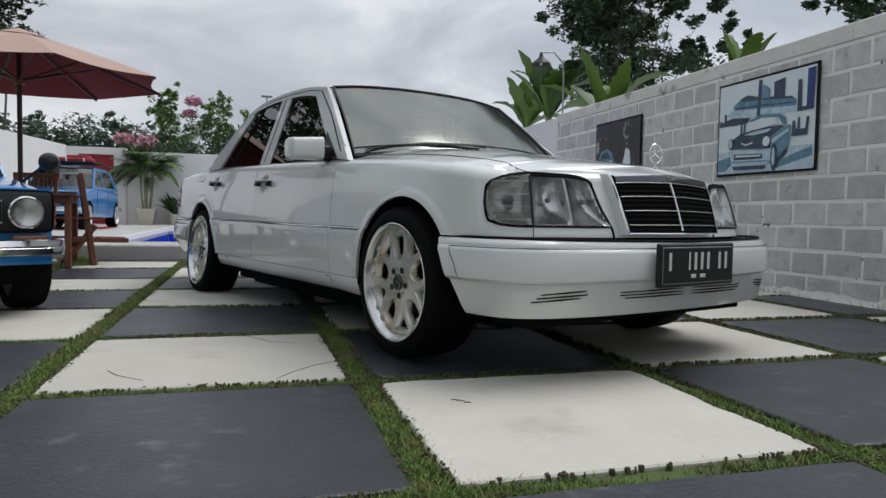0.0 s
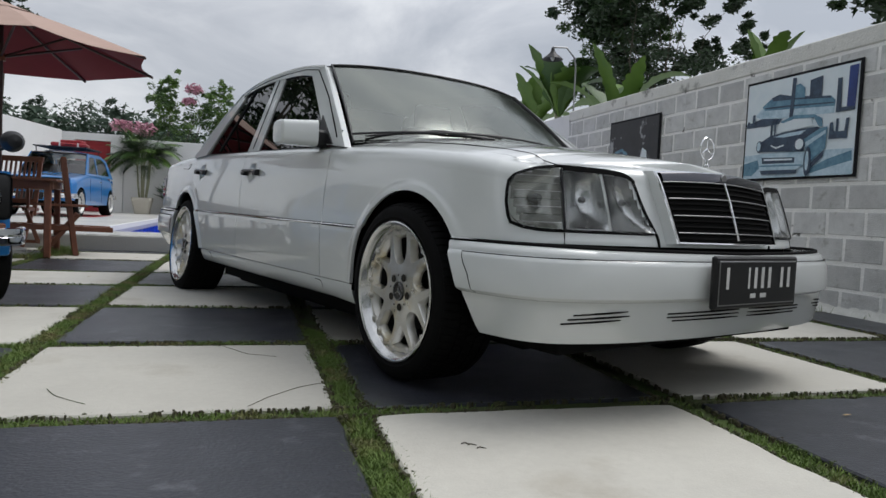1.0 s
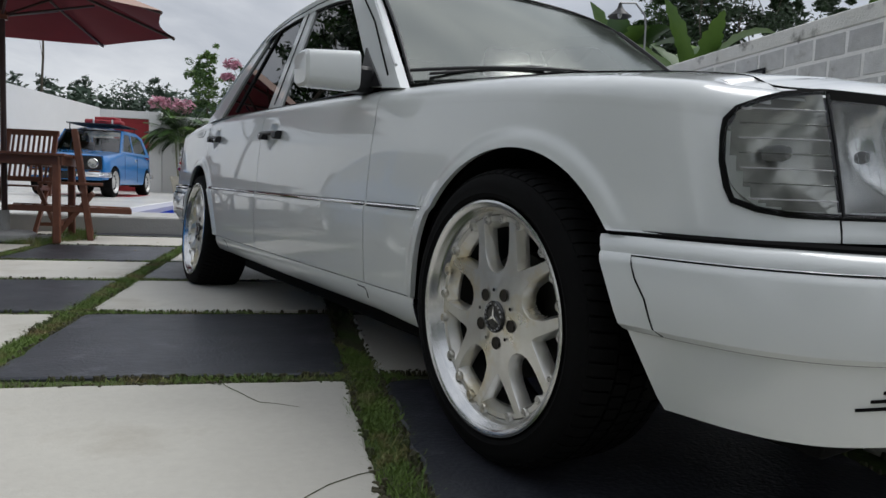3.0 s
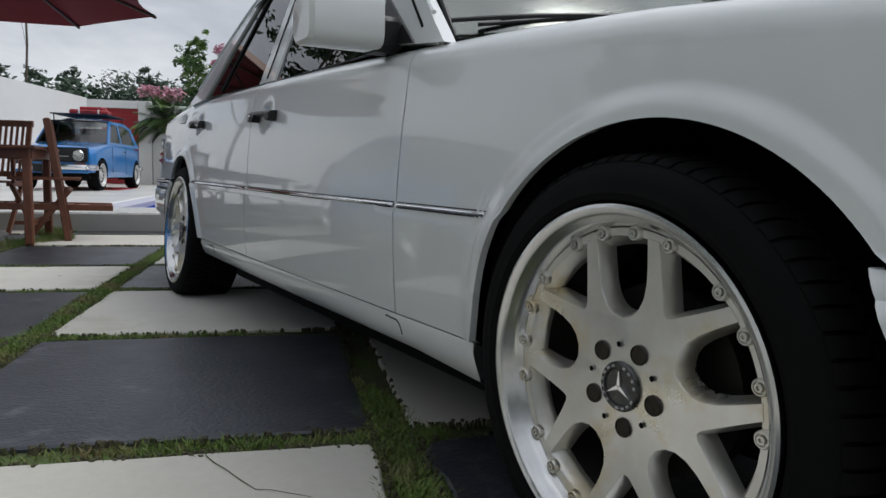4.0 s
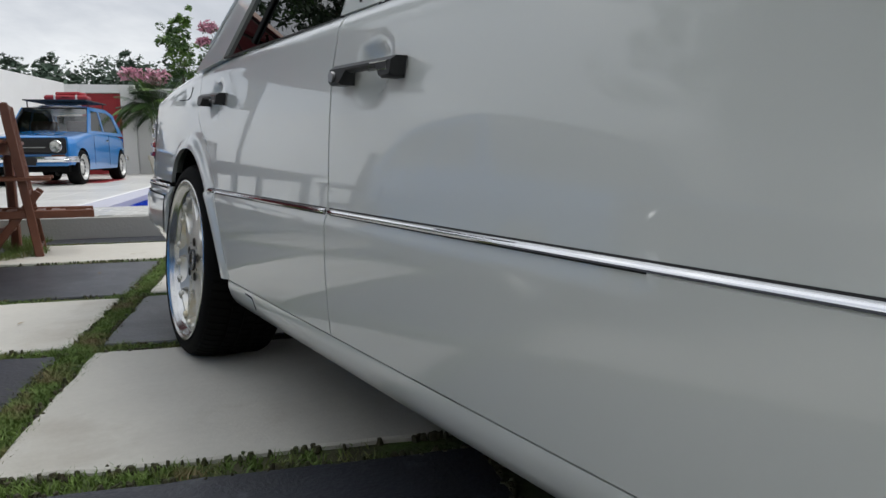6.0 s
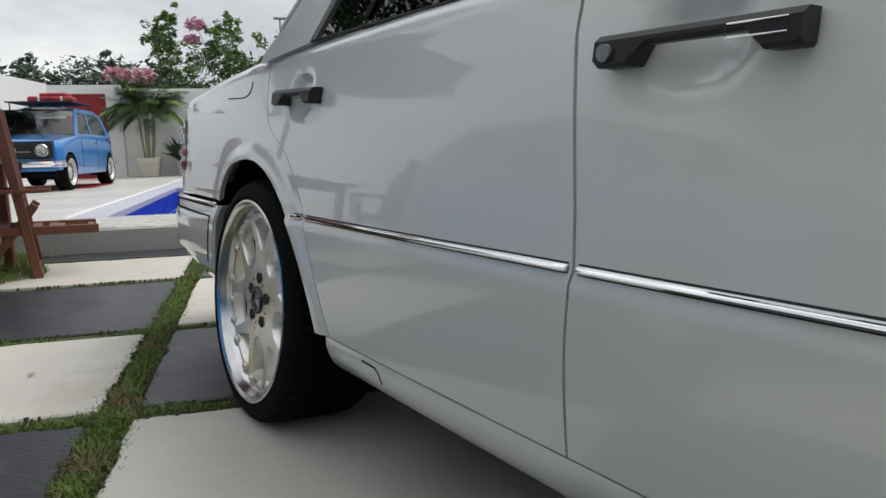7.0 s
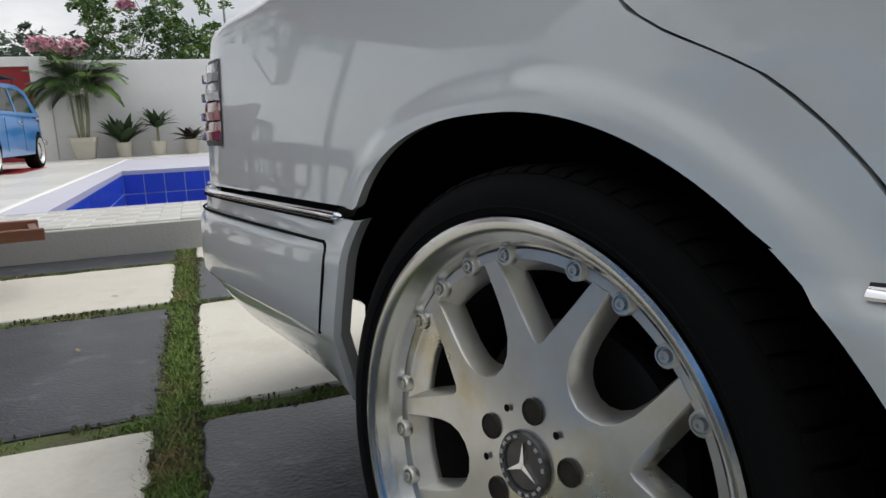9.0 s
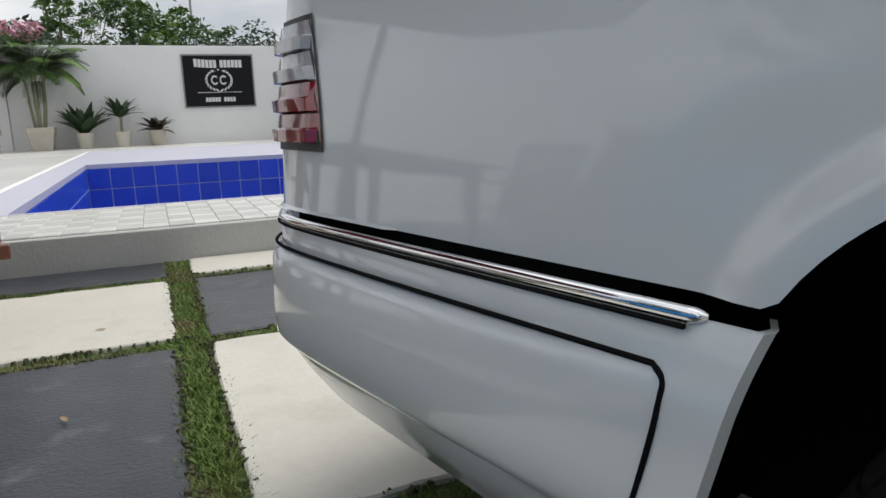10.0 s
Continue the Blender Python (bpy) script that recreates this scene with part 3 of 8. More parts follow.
shape(p1, "wheel_shape", M_POSTER_NAVY, oval(0.629, 0.156, 0.031, 0.135), *PB, 0.0146)
shape(p1, "wheel_shape", M_POSTER_PALE, oval(0.625, 0.164, 0.015, 0.091), *PB, 0.0149)
shape(p1, "lamp_ring", M_POSTER_NAVY, oval(0.553, 0.322, 0.048, 0.063), *PB, 0.0152)
shape(p1, "lamp_shape", M_POSTER_WHITE, oval(0.551, 0.324, 0.036, 0.050), *PB, 0.0155)
shape(p1, "lamp_ring", M_POSTER_NAVY, oval(0.176, 0.338, 0.029, 0.059), *PB, 0.0158)
shape(p1, "lamp_shape", M_POSTER_PALE, oval(0.172, 0.341, 0.019, 0.046), *PB, 0.0162)

PC = (4.10, 5.15, 1.00, 1.78)
p2 = poster("poster", "dark framed print with a small pale blue car", *PC, M_POSTER_GREY)
shape(p2, "car_shape", M_POSTER_TEAL, [(0.06, 0.22), (0.42, 0.20), (0.46, 0.34), (0.40, 0.50), (0.28, 0.58), (0.14, 0.54), (0.08, 0.40)], *PC)
shape(p2, "car_window", M_POSTER_NAVY, [(0.14, 0.42), (0.36, 0.42), (0.30, 0.53), (0.17, 0.51)], *PC, 0.006)
shape(p2, "lamp_shape", M_POSTER_WHITE, oval(0.15, 0.34, 0.04, 0.05), *PC, 0.006)
shape(p2, "lamp_shape", M_POSTER_WHITE, oval(0.37, 0.34, 0.04, 0.05), *PC, 0.006)
shape(p2, "light_patch", M_POSTER_WHITE, [(0.62, 0.25), (0.80, 0.30), (0.78, 0.50), (0.70, 0.55), (0.66, 0.40)], *PC)

# ---- the white saloon: built from its front wheel (y runs towards its tail) ----
saloon = thing("saloon_car", "white four-door saloon with polished split-spoke wheels parked on the paving", "car", YARD)
MID = 0.828          # half the distance between the two wheel faces
SIDE = [(-0.725, 0.0), (-0.722, 0.10), (-0.712, 0.22), (-0.695, 0.34), (-0.668, 0.46), (-0.640, 0.56), (-0.600, 0.66), (-0.545, 0.745), (-0.47, 0.805),
        (-0.36, 0.832), (-0.22, 0.845), (0.0, 0.852), (0.3, 0.853), (0.7, 0.853), (1.2, 0.852), (1.66, 0.848), (2.1, 0.843), (2.5, 0.834), (2.85, 0.818), (3.12, 0.799),
        (3.4, 0.776), (3.65, 0.754), (3.80, 0.739), (3.888, 0.711), (3.928, 0.648), (3.944, 0.51), (3.950, 0.30), (3.952, 0.0)]
ZS = ([-0.73, -0.60, -0.47, -0.30, 0.0, 0.35, 0.62, 1.0, 1.5, 2.0, 2.4, 2.9, 3.4, 3.75, 3.89], [0.775, 0.757, 0.768, 0.792, 0.822, 0.846, 0.858, 0.874, 0.890, 0.900, 0.906, 0.912, 0.907, 0.893, 0.885])
ARCH_F, ARCH_R = (-0.04, 0.322, 0.347), (2.832, 0.228, 0.432)
R_ROLL = 0.055


def outline(n):
    """Even points along the half plan of the body, with their outward normals."""
    c = smooth_curve([(y, h, 0) for y, h in SIDE], 900)
    s = [0.0]
    for a, b in zip(c, c[1:]):
        s.append(s[-1] + (b - a).length)
    out = []
    for i in range(n):
        k = min(max(int(np.searchsorted(s, s[-1] * i / (n - 1))), 1), len(c) - 2)
        d = (c[k + 1] - c[k - 1]).normalized()
        out.append((c[k].x, max(c[k].y, 0.0), Vector((-d.y, d.x))))
    out[0] = (out[0][0], 0.0, Vector((-1, 0)))
    out[-1] = (out[-1][0], 0.0, Vector((1, 0)))
    return out


def strip_z(y):
    return 0.5265 + 0.0052 * y


def inward(z, ny, ys=1.0):
    """How far the side leans in at a height: more at the nose and tail than along the doors."""
    if z < 0.53:
        o = 0.21 * (0.53 - z) ** 2
    else:
        o = 0.28 * (z - 0.53) ** 2 + 0.05 * (z - 0.53)
    if z > 0.53 and ny > 0:
        o *= 1 - 0.55 * ny
    return o + max(-ny, 0) * 0.22 * max(z - 0.53, 0) - (0.007 if z < strip_z(ys) - 0.003 and abs(ny) < 0.5 else 0.0)


def rear_arch(y, z):
    """Below 1 inside the squarer rear half of the rear wheel opening."""
    return (abs((y - 2.82) / 0.332) ** 2.6 + abs(max(z - 0.40, 0) / 0.260) ** 2.6) ** (1 / 2.6)


def lip(y, z):
    """The rolled flare round the wheel openings."""
    f = 0.0
    for cy, cz, r in (ARCH_F, ARCH_R):
        d = max(rear_arch(y, z) - 1, 0) * 0.30 if cy > 1 and y > cy else math.hypot(y - cy, z - cz) - r
        f += 0.0100 * math.exp(-(max(d, 0) / 0.033) ** 4) if z > 0.2 else 0
    return f


HANDLE_F, HANDLE_R = (1.414, 0.762, 0.769), (2.388, 0.784, 0.7955)


def cup(y, z):
    """The grip recesses behind the door handles."""
    for y0, za, zb in (HANDLE_F, HANDLE_R):
        s_ = abs((y - y0 - 0.117) / 0.050) ** 4 + abs((z - (za + zb) / 2 - 0.003) / 0.041) ** 4
        if s_ < 1:
            return 0.017 * (1 - s_) ** 0.45
    return 0.0


def skin(y, h, nrm, z, off=0.0):
    """A point of the side at a height, off metres proud of it."""
    o = inward(z, nrm.x, y) - off - lip(y, z) * abs(nrm.y) + (cup(y, z) if off == 0 else 0.0)
    return y - nrm.x * o, max(h - nrm.y * o, 0.0) if h > 0 else 0.0


def put(h, y, z, side=1):
    return Vector((MID - side * h, y, z))


def in_arch(y, z, grow=0.0):
    if y > 2.832:
        return rear_arch(y, z) < 1
    return any(math.hypot(y - cy, z - cz) < r + grow or (z < cz and abs(y - cy) < r + grow) for cy, cz, r in (ARCH_F, ARCH_R))


RDOOR = ([0.20, 0.326, 0.515, 0.554, 0.585, 0.612, 0.640, 0.662, 0.678, 0.694, 0.713, 0.738, 0.774, 0.811, 0.95], [2.330, 2.363, 2.434, 2.456, 2.480, 2.502, 2.530, 2.557, 2.580, 2.613, 2.657, 2.701, 2.727, 2.740, 2.752])
MDOOR = ([0.20, 0.40, 0.45, 0.50, 0.53, 0.60, 0.66, 0.74, 0.80, 0.86, 0.95], [1.682, 1.677, 1.674, 1.668, 1.664, 1.667, 1.674, 1.685, 1.693, 1.690, 1.682])
FDOOR = ([0.20, 0.53, 0.60, 0.74, 0.80, 0.86, 0.95], [0.604, 0.601, 0.602, 0.609, 0.616, 0.630, 0.640])
SILL = 0.305
BASE = outline(520)
ON_SIDE = [b for b in BASE if -0.45 < b[0] < 3.6]
SY, SH = [b[0] for b in ON_SIDE], [b[1] for b in ON_SIDE]
NX, NY = [b[2].x for b in ON_SIDE], [b[2].y for b in ON_SIDE]


def plan(y):
    """Half width and outward normal of the side at y."""
    return lerp(SY, SH, y), Vector((lerp(SY, NX, y), lerp(SY, NY, y))).normalized()


def column(path, fixed=None, floor=None):
    """Points up the body: path(z) gives y; fixed is an outline point for the rounded nose and tail."""
    y = fixed[0] if fixed else path(0.7)
    zs = lerp(*ZS, y)
    zr = zs - R_ROLL
    z0 = 0.521 if y < -0.33 else 0.542 if y > 2.95 else SILL
    z0 = floor or z0
    if in_arch(path(z0), z0):
        lo, hi = z0, zr
        for _ in range(30):
            m_ = (lo + hi) / 2
            lo, hi = (m_, hi) if in_arch(path(m_), m_) else (lo, m_)
        z0 = hi
    steps = [z0 + (zr - z0) * k / 40 for k in range(41)]
    for want in (strip_z(y) - 0.006, strip_z(y) - 0.001):
        if z0 < want < zr:
            k = min(range(1, 40), key=lambda j: abs(steps[j] - want))
            steps[k] = want
    steps.sort()
    pts = []
    for z in steps:
        h, nrm = (fixed[1], fixed[2]) if fixed else plan(path(z))
        yy, hh = skin(path(z), h, nrm, z)
        pts.append((hh, yy, z))
    h, nrm = (fixed[1], fixed[2]) if fixed else plan(path(zr))
    y, o0 = path(zr), inward(zr, nrm.x)
    for k in range(1, 10):
        a = radians(78) * min(k, 6) / 6
        d = o0 + R_ROLL * (1 - math.cos(a)) + 0.022 * max(k - 6, 0)
        pts.append((max(h - nrm.y * d, 0) if h > 0 else 0, y - nrm.x * d, zr + R_ROLL * math.sin(a) + 0.0045 * max(k - 6, 0)))
    return pts


def still(y):
    return lambda z: y


def bent(y, y0, c0, r0, y1, c1, r1):
    """A column between two door gaps that takes over part of the bend of each."""
    f = (y - y0) / (y1 - y0)
    return lambda z: y + (1 - f) * ((lerp(*c0, z) - r0) if c0 else 0) + f * ((lerp(*c1, z) - r1) if c1 else 0)


def spaced(y0, y1, step):
    n = max(2, round((y1 - y0) / step))
    return [y0 + (y1 - y0) * k / n for k in range(n + 1)]


GAP = 0.0024
wing_f = [column(still(b[0]), b) for b in BASE if b[0] < -0.44 and b[1] >= 0]
nose_n = len(wing_f)
wing_f += [column(still(y)) for y in spaced(-0.43, 0.30, 0.011)]
wing_f += [column(bent(y, 0.31, None, 0, 0.612, FDOOR, 0.612)) for y in spaced(0.318, 0.612 - GAP, 0.02)]
door_f = [column(bent(y, 0.612, FDOOR, 0.612, 1.66, MDOOR, 1.66)) for y in spaced(0.612 + GAP, 1.66 - GAP, 0.013)]
door_r = [column(bent(y, 1.66, MDOOR, 1.66, 2.455, RDOOR, 2.455)) for y in spaced(1.66 + GAP, 2.455 - GAP, 0.013)]
SPLIT = 0.560      # the rear wing narrows to a blade between door and wheel below this height
wing_r = [column(bent(y, 2.455, RDOOR, 2.455, 3.0, None, 0), None, SPLIT if y < 2.93 else None) for y in sorted(spaced(2.455 + GAP, 3.0, 0.010) + [2.5356])]
wing_r += [column(still(y)) for y in spaced(3.01, 3.55, 0.011)]
wing_r += [column(still(b[0]), b) for b in BASE if b[0] > 3.56 and b[0] > 3.0]
SHELL = wing_f + door_f + door_r + wing_r


def blade_rows():
    rows = []
    cy, cz, r = ARCH_R
    for k in range(25):
        z = SILL + (SPLIT - SILL) * k / 24
        ya, yb = lerp(*RDOOR, z) + GAP, cy - math.sqrt(r * r - (z - cz) ** 2)
        row = []
        for f in [j / 9 for j in range(10)]:
            y = ya + (yb - ya) * f
            h, nrm = plan(y)
            yy, hh = skin(y, h, nrm, z)
            row.append((hh, yy, z))
        rows.append([(row[0][0] - 0.014, row[0][1], z)] + row + [(row[-1][0] - 0.014, row[-1][1], z)])
    return [[(h - 0.014, y, z) for h, y, z in rows[0]]] + rows


LAMP_TOP = ([0.30, 0.378, 0.392, 0.41, 0.435, 0.50, 0.65, 0.71, 0.755, 0.777, 0.790], [0.712, 0.716, 0.730, 0.740, 0.747, 0.752, 0.755, 0.748, 0.735, 0.722, 0.708])
LAMP_FOOT = ([0.0, 0.70, 0.742, 0.776, 0.790], [0.560, 0.560, 0.564, 0.578, 0.604])


def lamp_inner(z):
    return lerp([0.556, 0.60, 0.63, 0.68, 0.735], [0.323, 0.347, 0.362, 0.377, 0.388], z)


def lamp_outer(z):
    return lerp([0.556, 0.58, 0.61, 0.66, 0.71, 0.73], [0.750, 0.776, 0.785, 0.790, 0.787, 0.776], z)


def lamp_hole(p):
    """Where the wing is cut away behind the headlamp."""
    u, z = abs(p.x - MID), p.z
    return p.y < -0.43 and lamp_inner(z) + 0.005 < u < lamp_outer(z) - 0.032 and lerp(*LAMP_FOOT, u + 0.02) + 0.006 < z < lerp(*LAMP_TOP, u + 0.02) - 0.012


def panel(name, cols, label="", blade=None):
    made = []
    for side in (1, -1):
        full = []
        for k, c in enumerate(cols):
            turned = [(max(c[0][0] - 0.014, 0), c[0][1], c[0][2] + 0.002)] + c      # folded-in lower edge
            if k == 0 and c[0][0] > 0.3:
                full.append([(h - 0.014, y, z) for h, y, z in turned])
            full.append(turned)
            if k == len(cols) - 1 and c[0][0] > 0.3:
                full.append([(h - 0.014, y, z) for h, y, z in turned])
        rows = [[put(h, y, z, side) for h, y, z in c] for c in (full if side == 1 else full[::-1])]
        bm = grid(rows, (lambda i, j: lamp_hole((rows[i][j] + rows[i + 1][j + 1]) / 2)) if name == "front_wing" else None)
        if blade:
            b_grid(bm, [[put(h, y, z, side) for h, y, z in r] for r in (blade if side == -1 else blade[::-1])])
        made.append(part(name, bm, M_PAINT, saloon, label, sharp=50))
    return made


def gap_back(path, y):
    """Dark rubber behind a door gap."""
    for side in (1, -1):
        cols = [column(lambda z, d=d: lerp(*path, z) + d) for d in (-0.012, 0.012)]
        rows = [[put(h - 0.012, yy, z, side) for h, yy, z in c] for c in (cols if side == 1 else cols[::-1])]
        part("door_seal", grid(rows), M_DARK, saloon, "dark rubber in the door gap")


def side_pt(y, z, side=1, off=0.0):
    """A point on the body's side, off metres proud of it."""
    h, nrm = plan(y)
    yy, hh = skin(y, h, nrm, z, off)
    return put(hh, yy, z, side)


WING_F, DOOR_F = panel("front_wing", wing_f), panel("front_door", door_f)
DOOR_R, WING_R = panel("rear_door", door_r), panel("rear_wing", wing_r, "", blade_rows())
for path, y in ((FDOOR, 0.612), (MDOOR, 1.66), (RDOOR, 2.455)):
    gap_back(path, y)


def top_panel(name, cols, crown, label=""):
    """Bonnet or boot lid: rows across between the two inner edges of the side shell."""
    rows = []
    for c in cols:
        h, y, z = c[-1]
        hh = max(h - 0.004, 0.0)
        zc = max(crown(y), z)
        rows.append([Vector((MID + hh * u, y, z + (zc - z) * (1 - abs(u) ** 2.4))) for u in [k / 14 - 1 for k in range(29)]])
    bm = grid(rows)
    bmesh.ops.remove_doubles(bm, verts=bm.verts[:], dist=0.0004)
    return part(name, bm, M_PAINT, saloon, label)


HOOD = ([-0.73, -0.62, -0.45, -0.2, 0.1, 0.4, 0.6, 0.8], [0.783, 0.800, 0.829, 0.866, 0.905, 0.939, 0.955, 0.960])
BOOT = ([2.6, 3.0, 3.3, 3.6, 3.8, 3.9], [0.930, 0.946, 0.950, 0.940, 0.925, 0.915])
top_panel("bonnet", [c for c in SHELL if c[-1][1] < 0.60], lambda y: lerp(*HOOD, y))
top_panel("boot_lid", [c for c in SHELL if c[-1][1] > 2.64], lambda y: lerp(*BOOT, y))
part("cabin_trim", grid([[Vector((MID + s_ * (c[-1][0] + 0.003), c[-1][1], c[-1][2] - 0.006)) for s_ in (-1, -0.5, 0, 0.5, 1)] for c in SHELL[::3] if 0.50 < c[-1][1] < 2.72]), M_BLACK, saloon, "dark cabin trim")

# dark tubs behind the wheel openings, and the floor pan with added light-blocking boxes
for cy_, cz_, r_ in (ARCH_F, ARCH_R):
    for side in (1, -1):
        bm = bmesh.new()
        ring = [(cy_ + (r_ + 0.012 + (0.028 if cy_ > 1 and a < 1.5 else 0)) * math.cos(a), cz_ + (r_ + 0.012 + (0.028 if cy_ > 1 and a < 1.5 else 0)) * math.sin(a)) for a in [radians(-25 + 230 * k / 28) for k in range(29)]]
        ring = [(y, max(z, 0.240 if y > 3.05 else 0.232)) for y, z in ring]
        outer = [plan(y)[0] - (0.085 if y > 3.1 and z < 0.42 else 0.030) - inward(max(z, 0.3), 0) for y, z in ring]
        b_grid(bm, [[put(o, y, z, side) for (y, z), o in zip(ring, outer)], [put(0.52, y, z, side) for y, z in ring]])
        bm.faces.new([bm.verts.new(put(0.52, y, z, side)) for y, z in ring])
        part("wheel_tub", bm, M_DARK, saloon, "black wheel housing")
# the lowest boxes are added to keep light off the ground underneath
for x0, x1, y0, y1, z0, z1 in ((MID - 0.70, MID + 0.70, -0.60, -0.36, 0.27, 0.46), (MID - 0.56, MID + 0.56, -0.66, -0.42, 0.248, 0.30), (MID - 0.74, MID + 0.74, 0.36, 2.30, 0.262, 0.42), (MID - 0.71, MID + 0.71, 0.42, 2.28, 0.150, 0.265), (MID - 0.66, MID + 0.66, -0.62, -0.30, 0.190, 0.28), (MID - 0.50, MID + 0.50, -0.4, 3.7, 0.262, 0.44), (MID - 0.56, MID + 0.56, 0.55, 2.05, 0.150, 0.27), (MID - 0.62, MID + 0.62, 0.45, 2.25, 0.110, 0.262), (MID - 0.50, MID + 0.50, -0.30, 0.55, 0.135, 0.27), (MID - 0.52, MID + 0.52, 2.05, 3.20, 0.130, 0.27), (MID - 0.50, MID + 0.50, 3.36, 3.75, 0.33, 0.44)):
    part("underbody_blocker", box(x0, x1, y0, y1, z0, z1, 0.004), M_DARK, saloon, "black underbody box, lowered to deepen the shade below")
# black sheets that fill the gaps between bumpers and body
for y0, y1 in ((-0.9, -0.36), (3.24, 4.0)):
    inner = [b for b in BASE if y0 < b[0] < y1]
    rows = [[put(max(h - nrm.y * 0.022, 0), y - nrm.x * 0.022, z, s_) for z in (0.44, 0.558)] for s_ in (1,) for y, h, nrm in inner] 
    part("filler", grid(rows), M_DARK, saloon, "black sheet filling the gap behind the bumper")
    part("filler", grid([[put(max(h - nrm.y * 0.022, 0), y - nrm.x * 0.022, z, -1) for z in (0.44, 0.558)] for y, h, nrm in inner]), M_DARK, saloon, "black sheet filling the gap behind the bumper")

# side skirts under the doors
for side in (1, -1):
    rows = []
    for y in spaced(0.318, 2.375, 0.04):
        h = plan(y)[0] - inward(0.30, 0, y)
        low = 0.222 - 0.010 * max(0.0, 1 - (y - 0.318) / 0.25)
        rows.append([put(h - 0.014, y, 0.302, side), put(h - 0.0005, y, 0.302, side), put(h + 0.0005, y, 0.285, side), put(h - 0.006, y, 0.262, side), put(h - 0.018, y, low + 0.018, side), put(h - 0.040, y, low + 0.004, side), put(h - 0.075, y, low, side), put(h - 0.12, y, 0.25, side)])
    part("side_skirt", grid(rows if side == 1 else rows[::-1]), M_PAINT, saloon, sharp=50)


def strip(parent, y0, y1, side):
    """Chrome rubbing strip in its black bed."""
    ys = spaced(y0, y1, 0.012)
    for nm, mt, da, db, pr in (("strip_bed", M_BLACK, -0.0068, 0.0074, 0.0050), ("chrome_strip", M_CHROME, -0.0038, 0.0056, 0.0100)):
        rows = []
        for k, y in enumerate(ys):
            e = 0.8 if k in (0, len(ys) - 1) else 1.0
            zs_ = strip_z(y)
            base = [side_pt(y, zs_, side, 0.001), side_pt(y, zs_, side, pr * e)]
            out = base[1] - base[0]
            p0 = side_pt(y, zs_, side, 0.0)
            za, zb = zs_ + da, zs_ + db
            rows.append([Vector((p0.x, p0.y, za)), Vector((p0.x, p0.y, za + 0.001)) + out * 0.9, Vector((p0.x, p0.y, za + 0.0035)) + out * 1.05, Vector((p0.x, p0.y, (za + zb) / 2 + 0.0015)) + out * 0.85, Vector((p0.x, p0.y, zb))])
        bm = grid(rows if side == 1 else rows[::-1])
        for end in (rows[0], rows[-1]):
            bm.faces.new([bm.verts.new(p) for p in end])
        part(nm, bm, mt, parent)


for k, side in ((0, 1), (1, -1)):
    strip(WING_F[k], 0.282, 0.594, side)
    strip(DOOR_F[k], 0.609, 1.656, side)
    strip(DOOR_R[k], 1.672, 2.436, side)
    strip(WING_R[k], 2.452, 2.494, side)
    for owner, y0, zf, zr_ in ((DOOR_F[k], HANDLE_F[0], HANDLE_F[1], HANDLE_F[2]), (DOOR_R[k], HANDLE_R[0], HANDLE_R[1], HANDLE_R[2])):
        L = 0.220
        stations = [(0.0, -0.013, 0.004), (0.02, -0.016, 0.0), (0.15, -0.016, 0.0), (0.23, 0.001, 0.012), (0.70, 0.001, 0.012), (0.80, -0.018, 0.0), (0.98, -0.018, 0.0), (1.0, -0.014, 0.004)]
        rows = []
        for u, low, base in stations:
            y, zc_ = y0 + L * u, zf + (zr_ - zf) * u
            rows.append([side_pt(y, zc_ + dz, side, off) for dz, off in ((low, base), (low, 0.024), (low + 0.004, 0.030), (0.009, 0.030), (0.0155, 0.022), (0.0155, base))])
        bm = grid(rows if side == 1 else rows[::-1])
        for end in (0, -1):
            bm.faces.new([bm.verts.new(p) for p in rows[end]])
        hd = part("door_handle", bm, M_BLACK, owner, "black plastic handle")
        loop_ = [(0.05, -0.004), (0.30, -0.004), (0.30, 0.008), (0.05, 0.008)]
        part("handle_line", tube([side_pt(y0 + L * u, zf + (zr_ - zf) * u + dz, side, 0.0306) for u, dz in loop_], 0.0009, 5, closed=True), M_CHROME, owner, "thin chrome line")
        if owner is DOOR_F[k]:
            c0 = side_pt(y0 + L * 0.92, zr_ - 0.004, side, 0.031)
            part("lock_barrel", lathe([(-0.004, 0.0), (-0.004, 0.009), (0.002, 0.009)], 14, "x", c0), M_STEEL, owner, "steel lock")

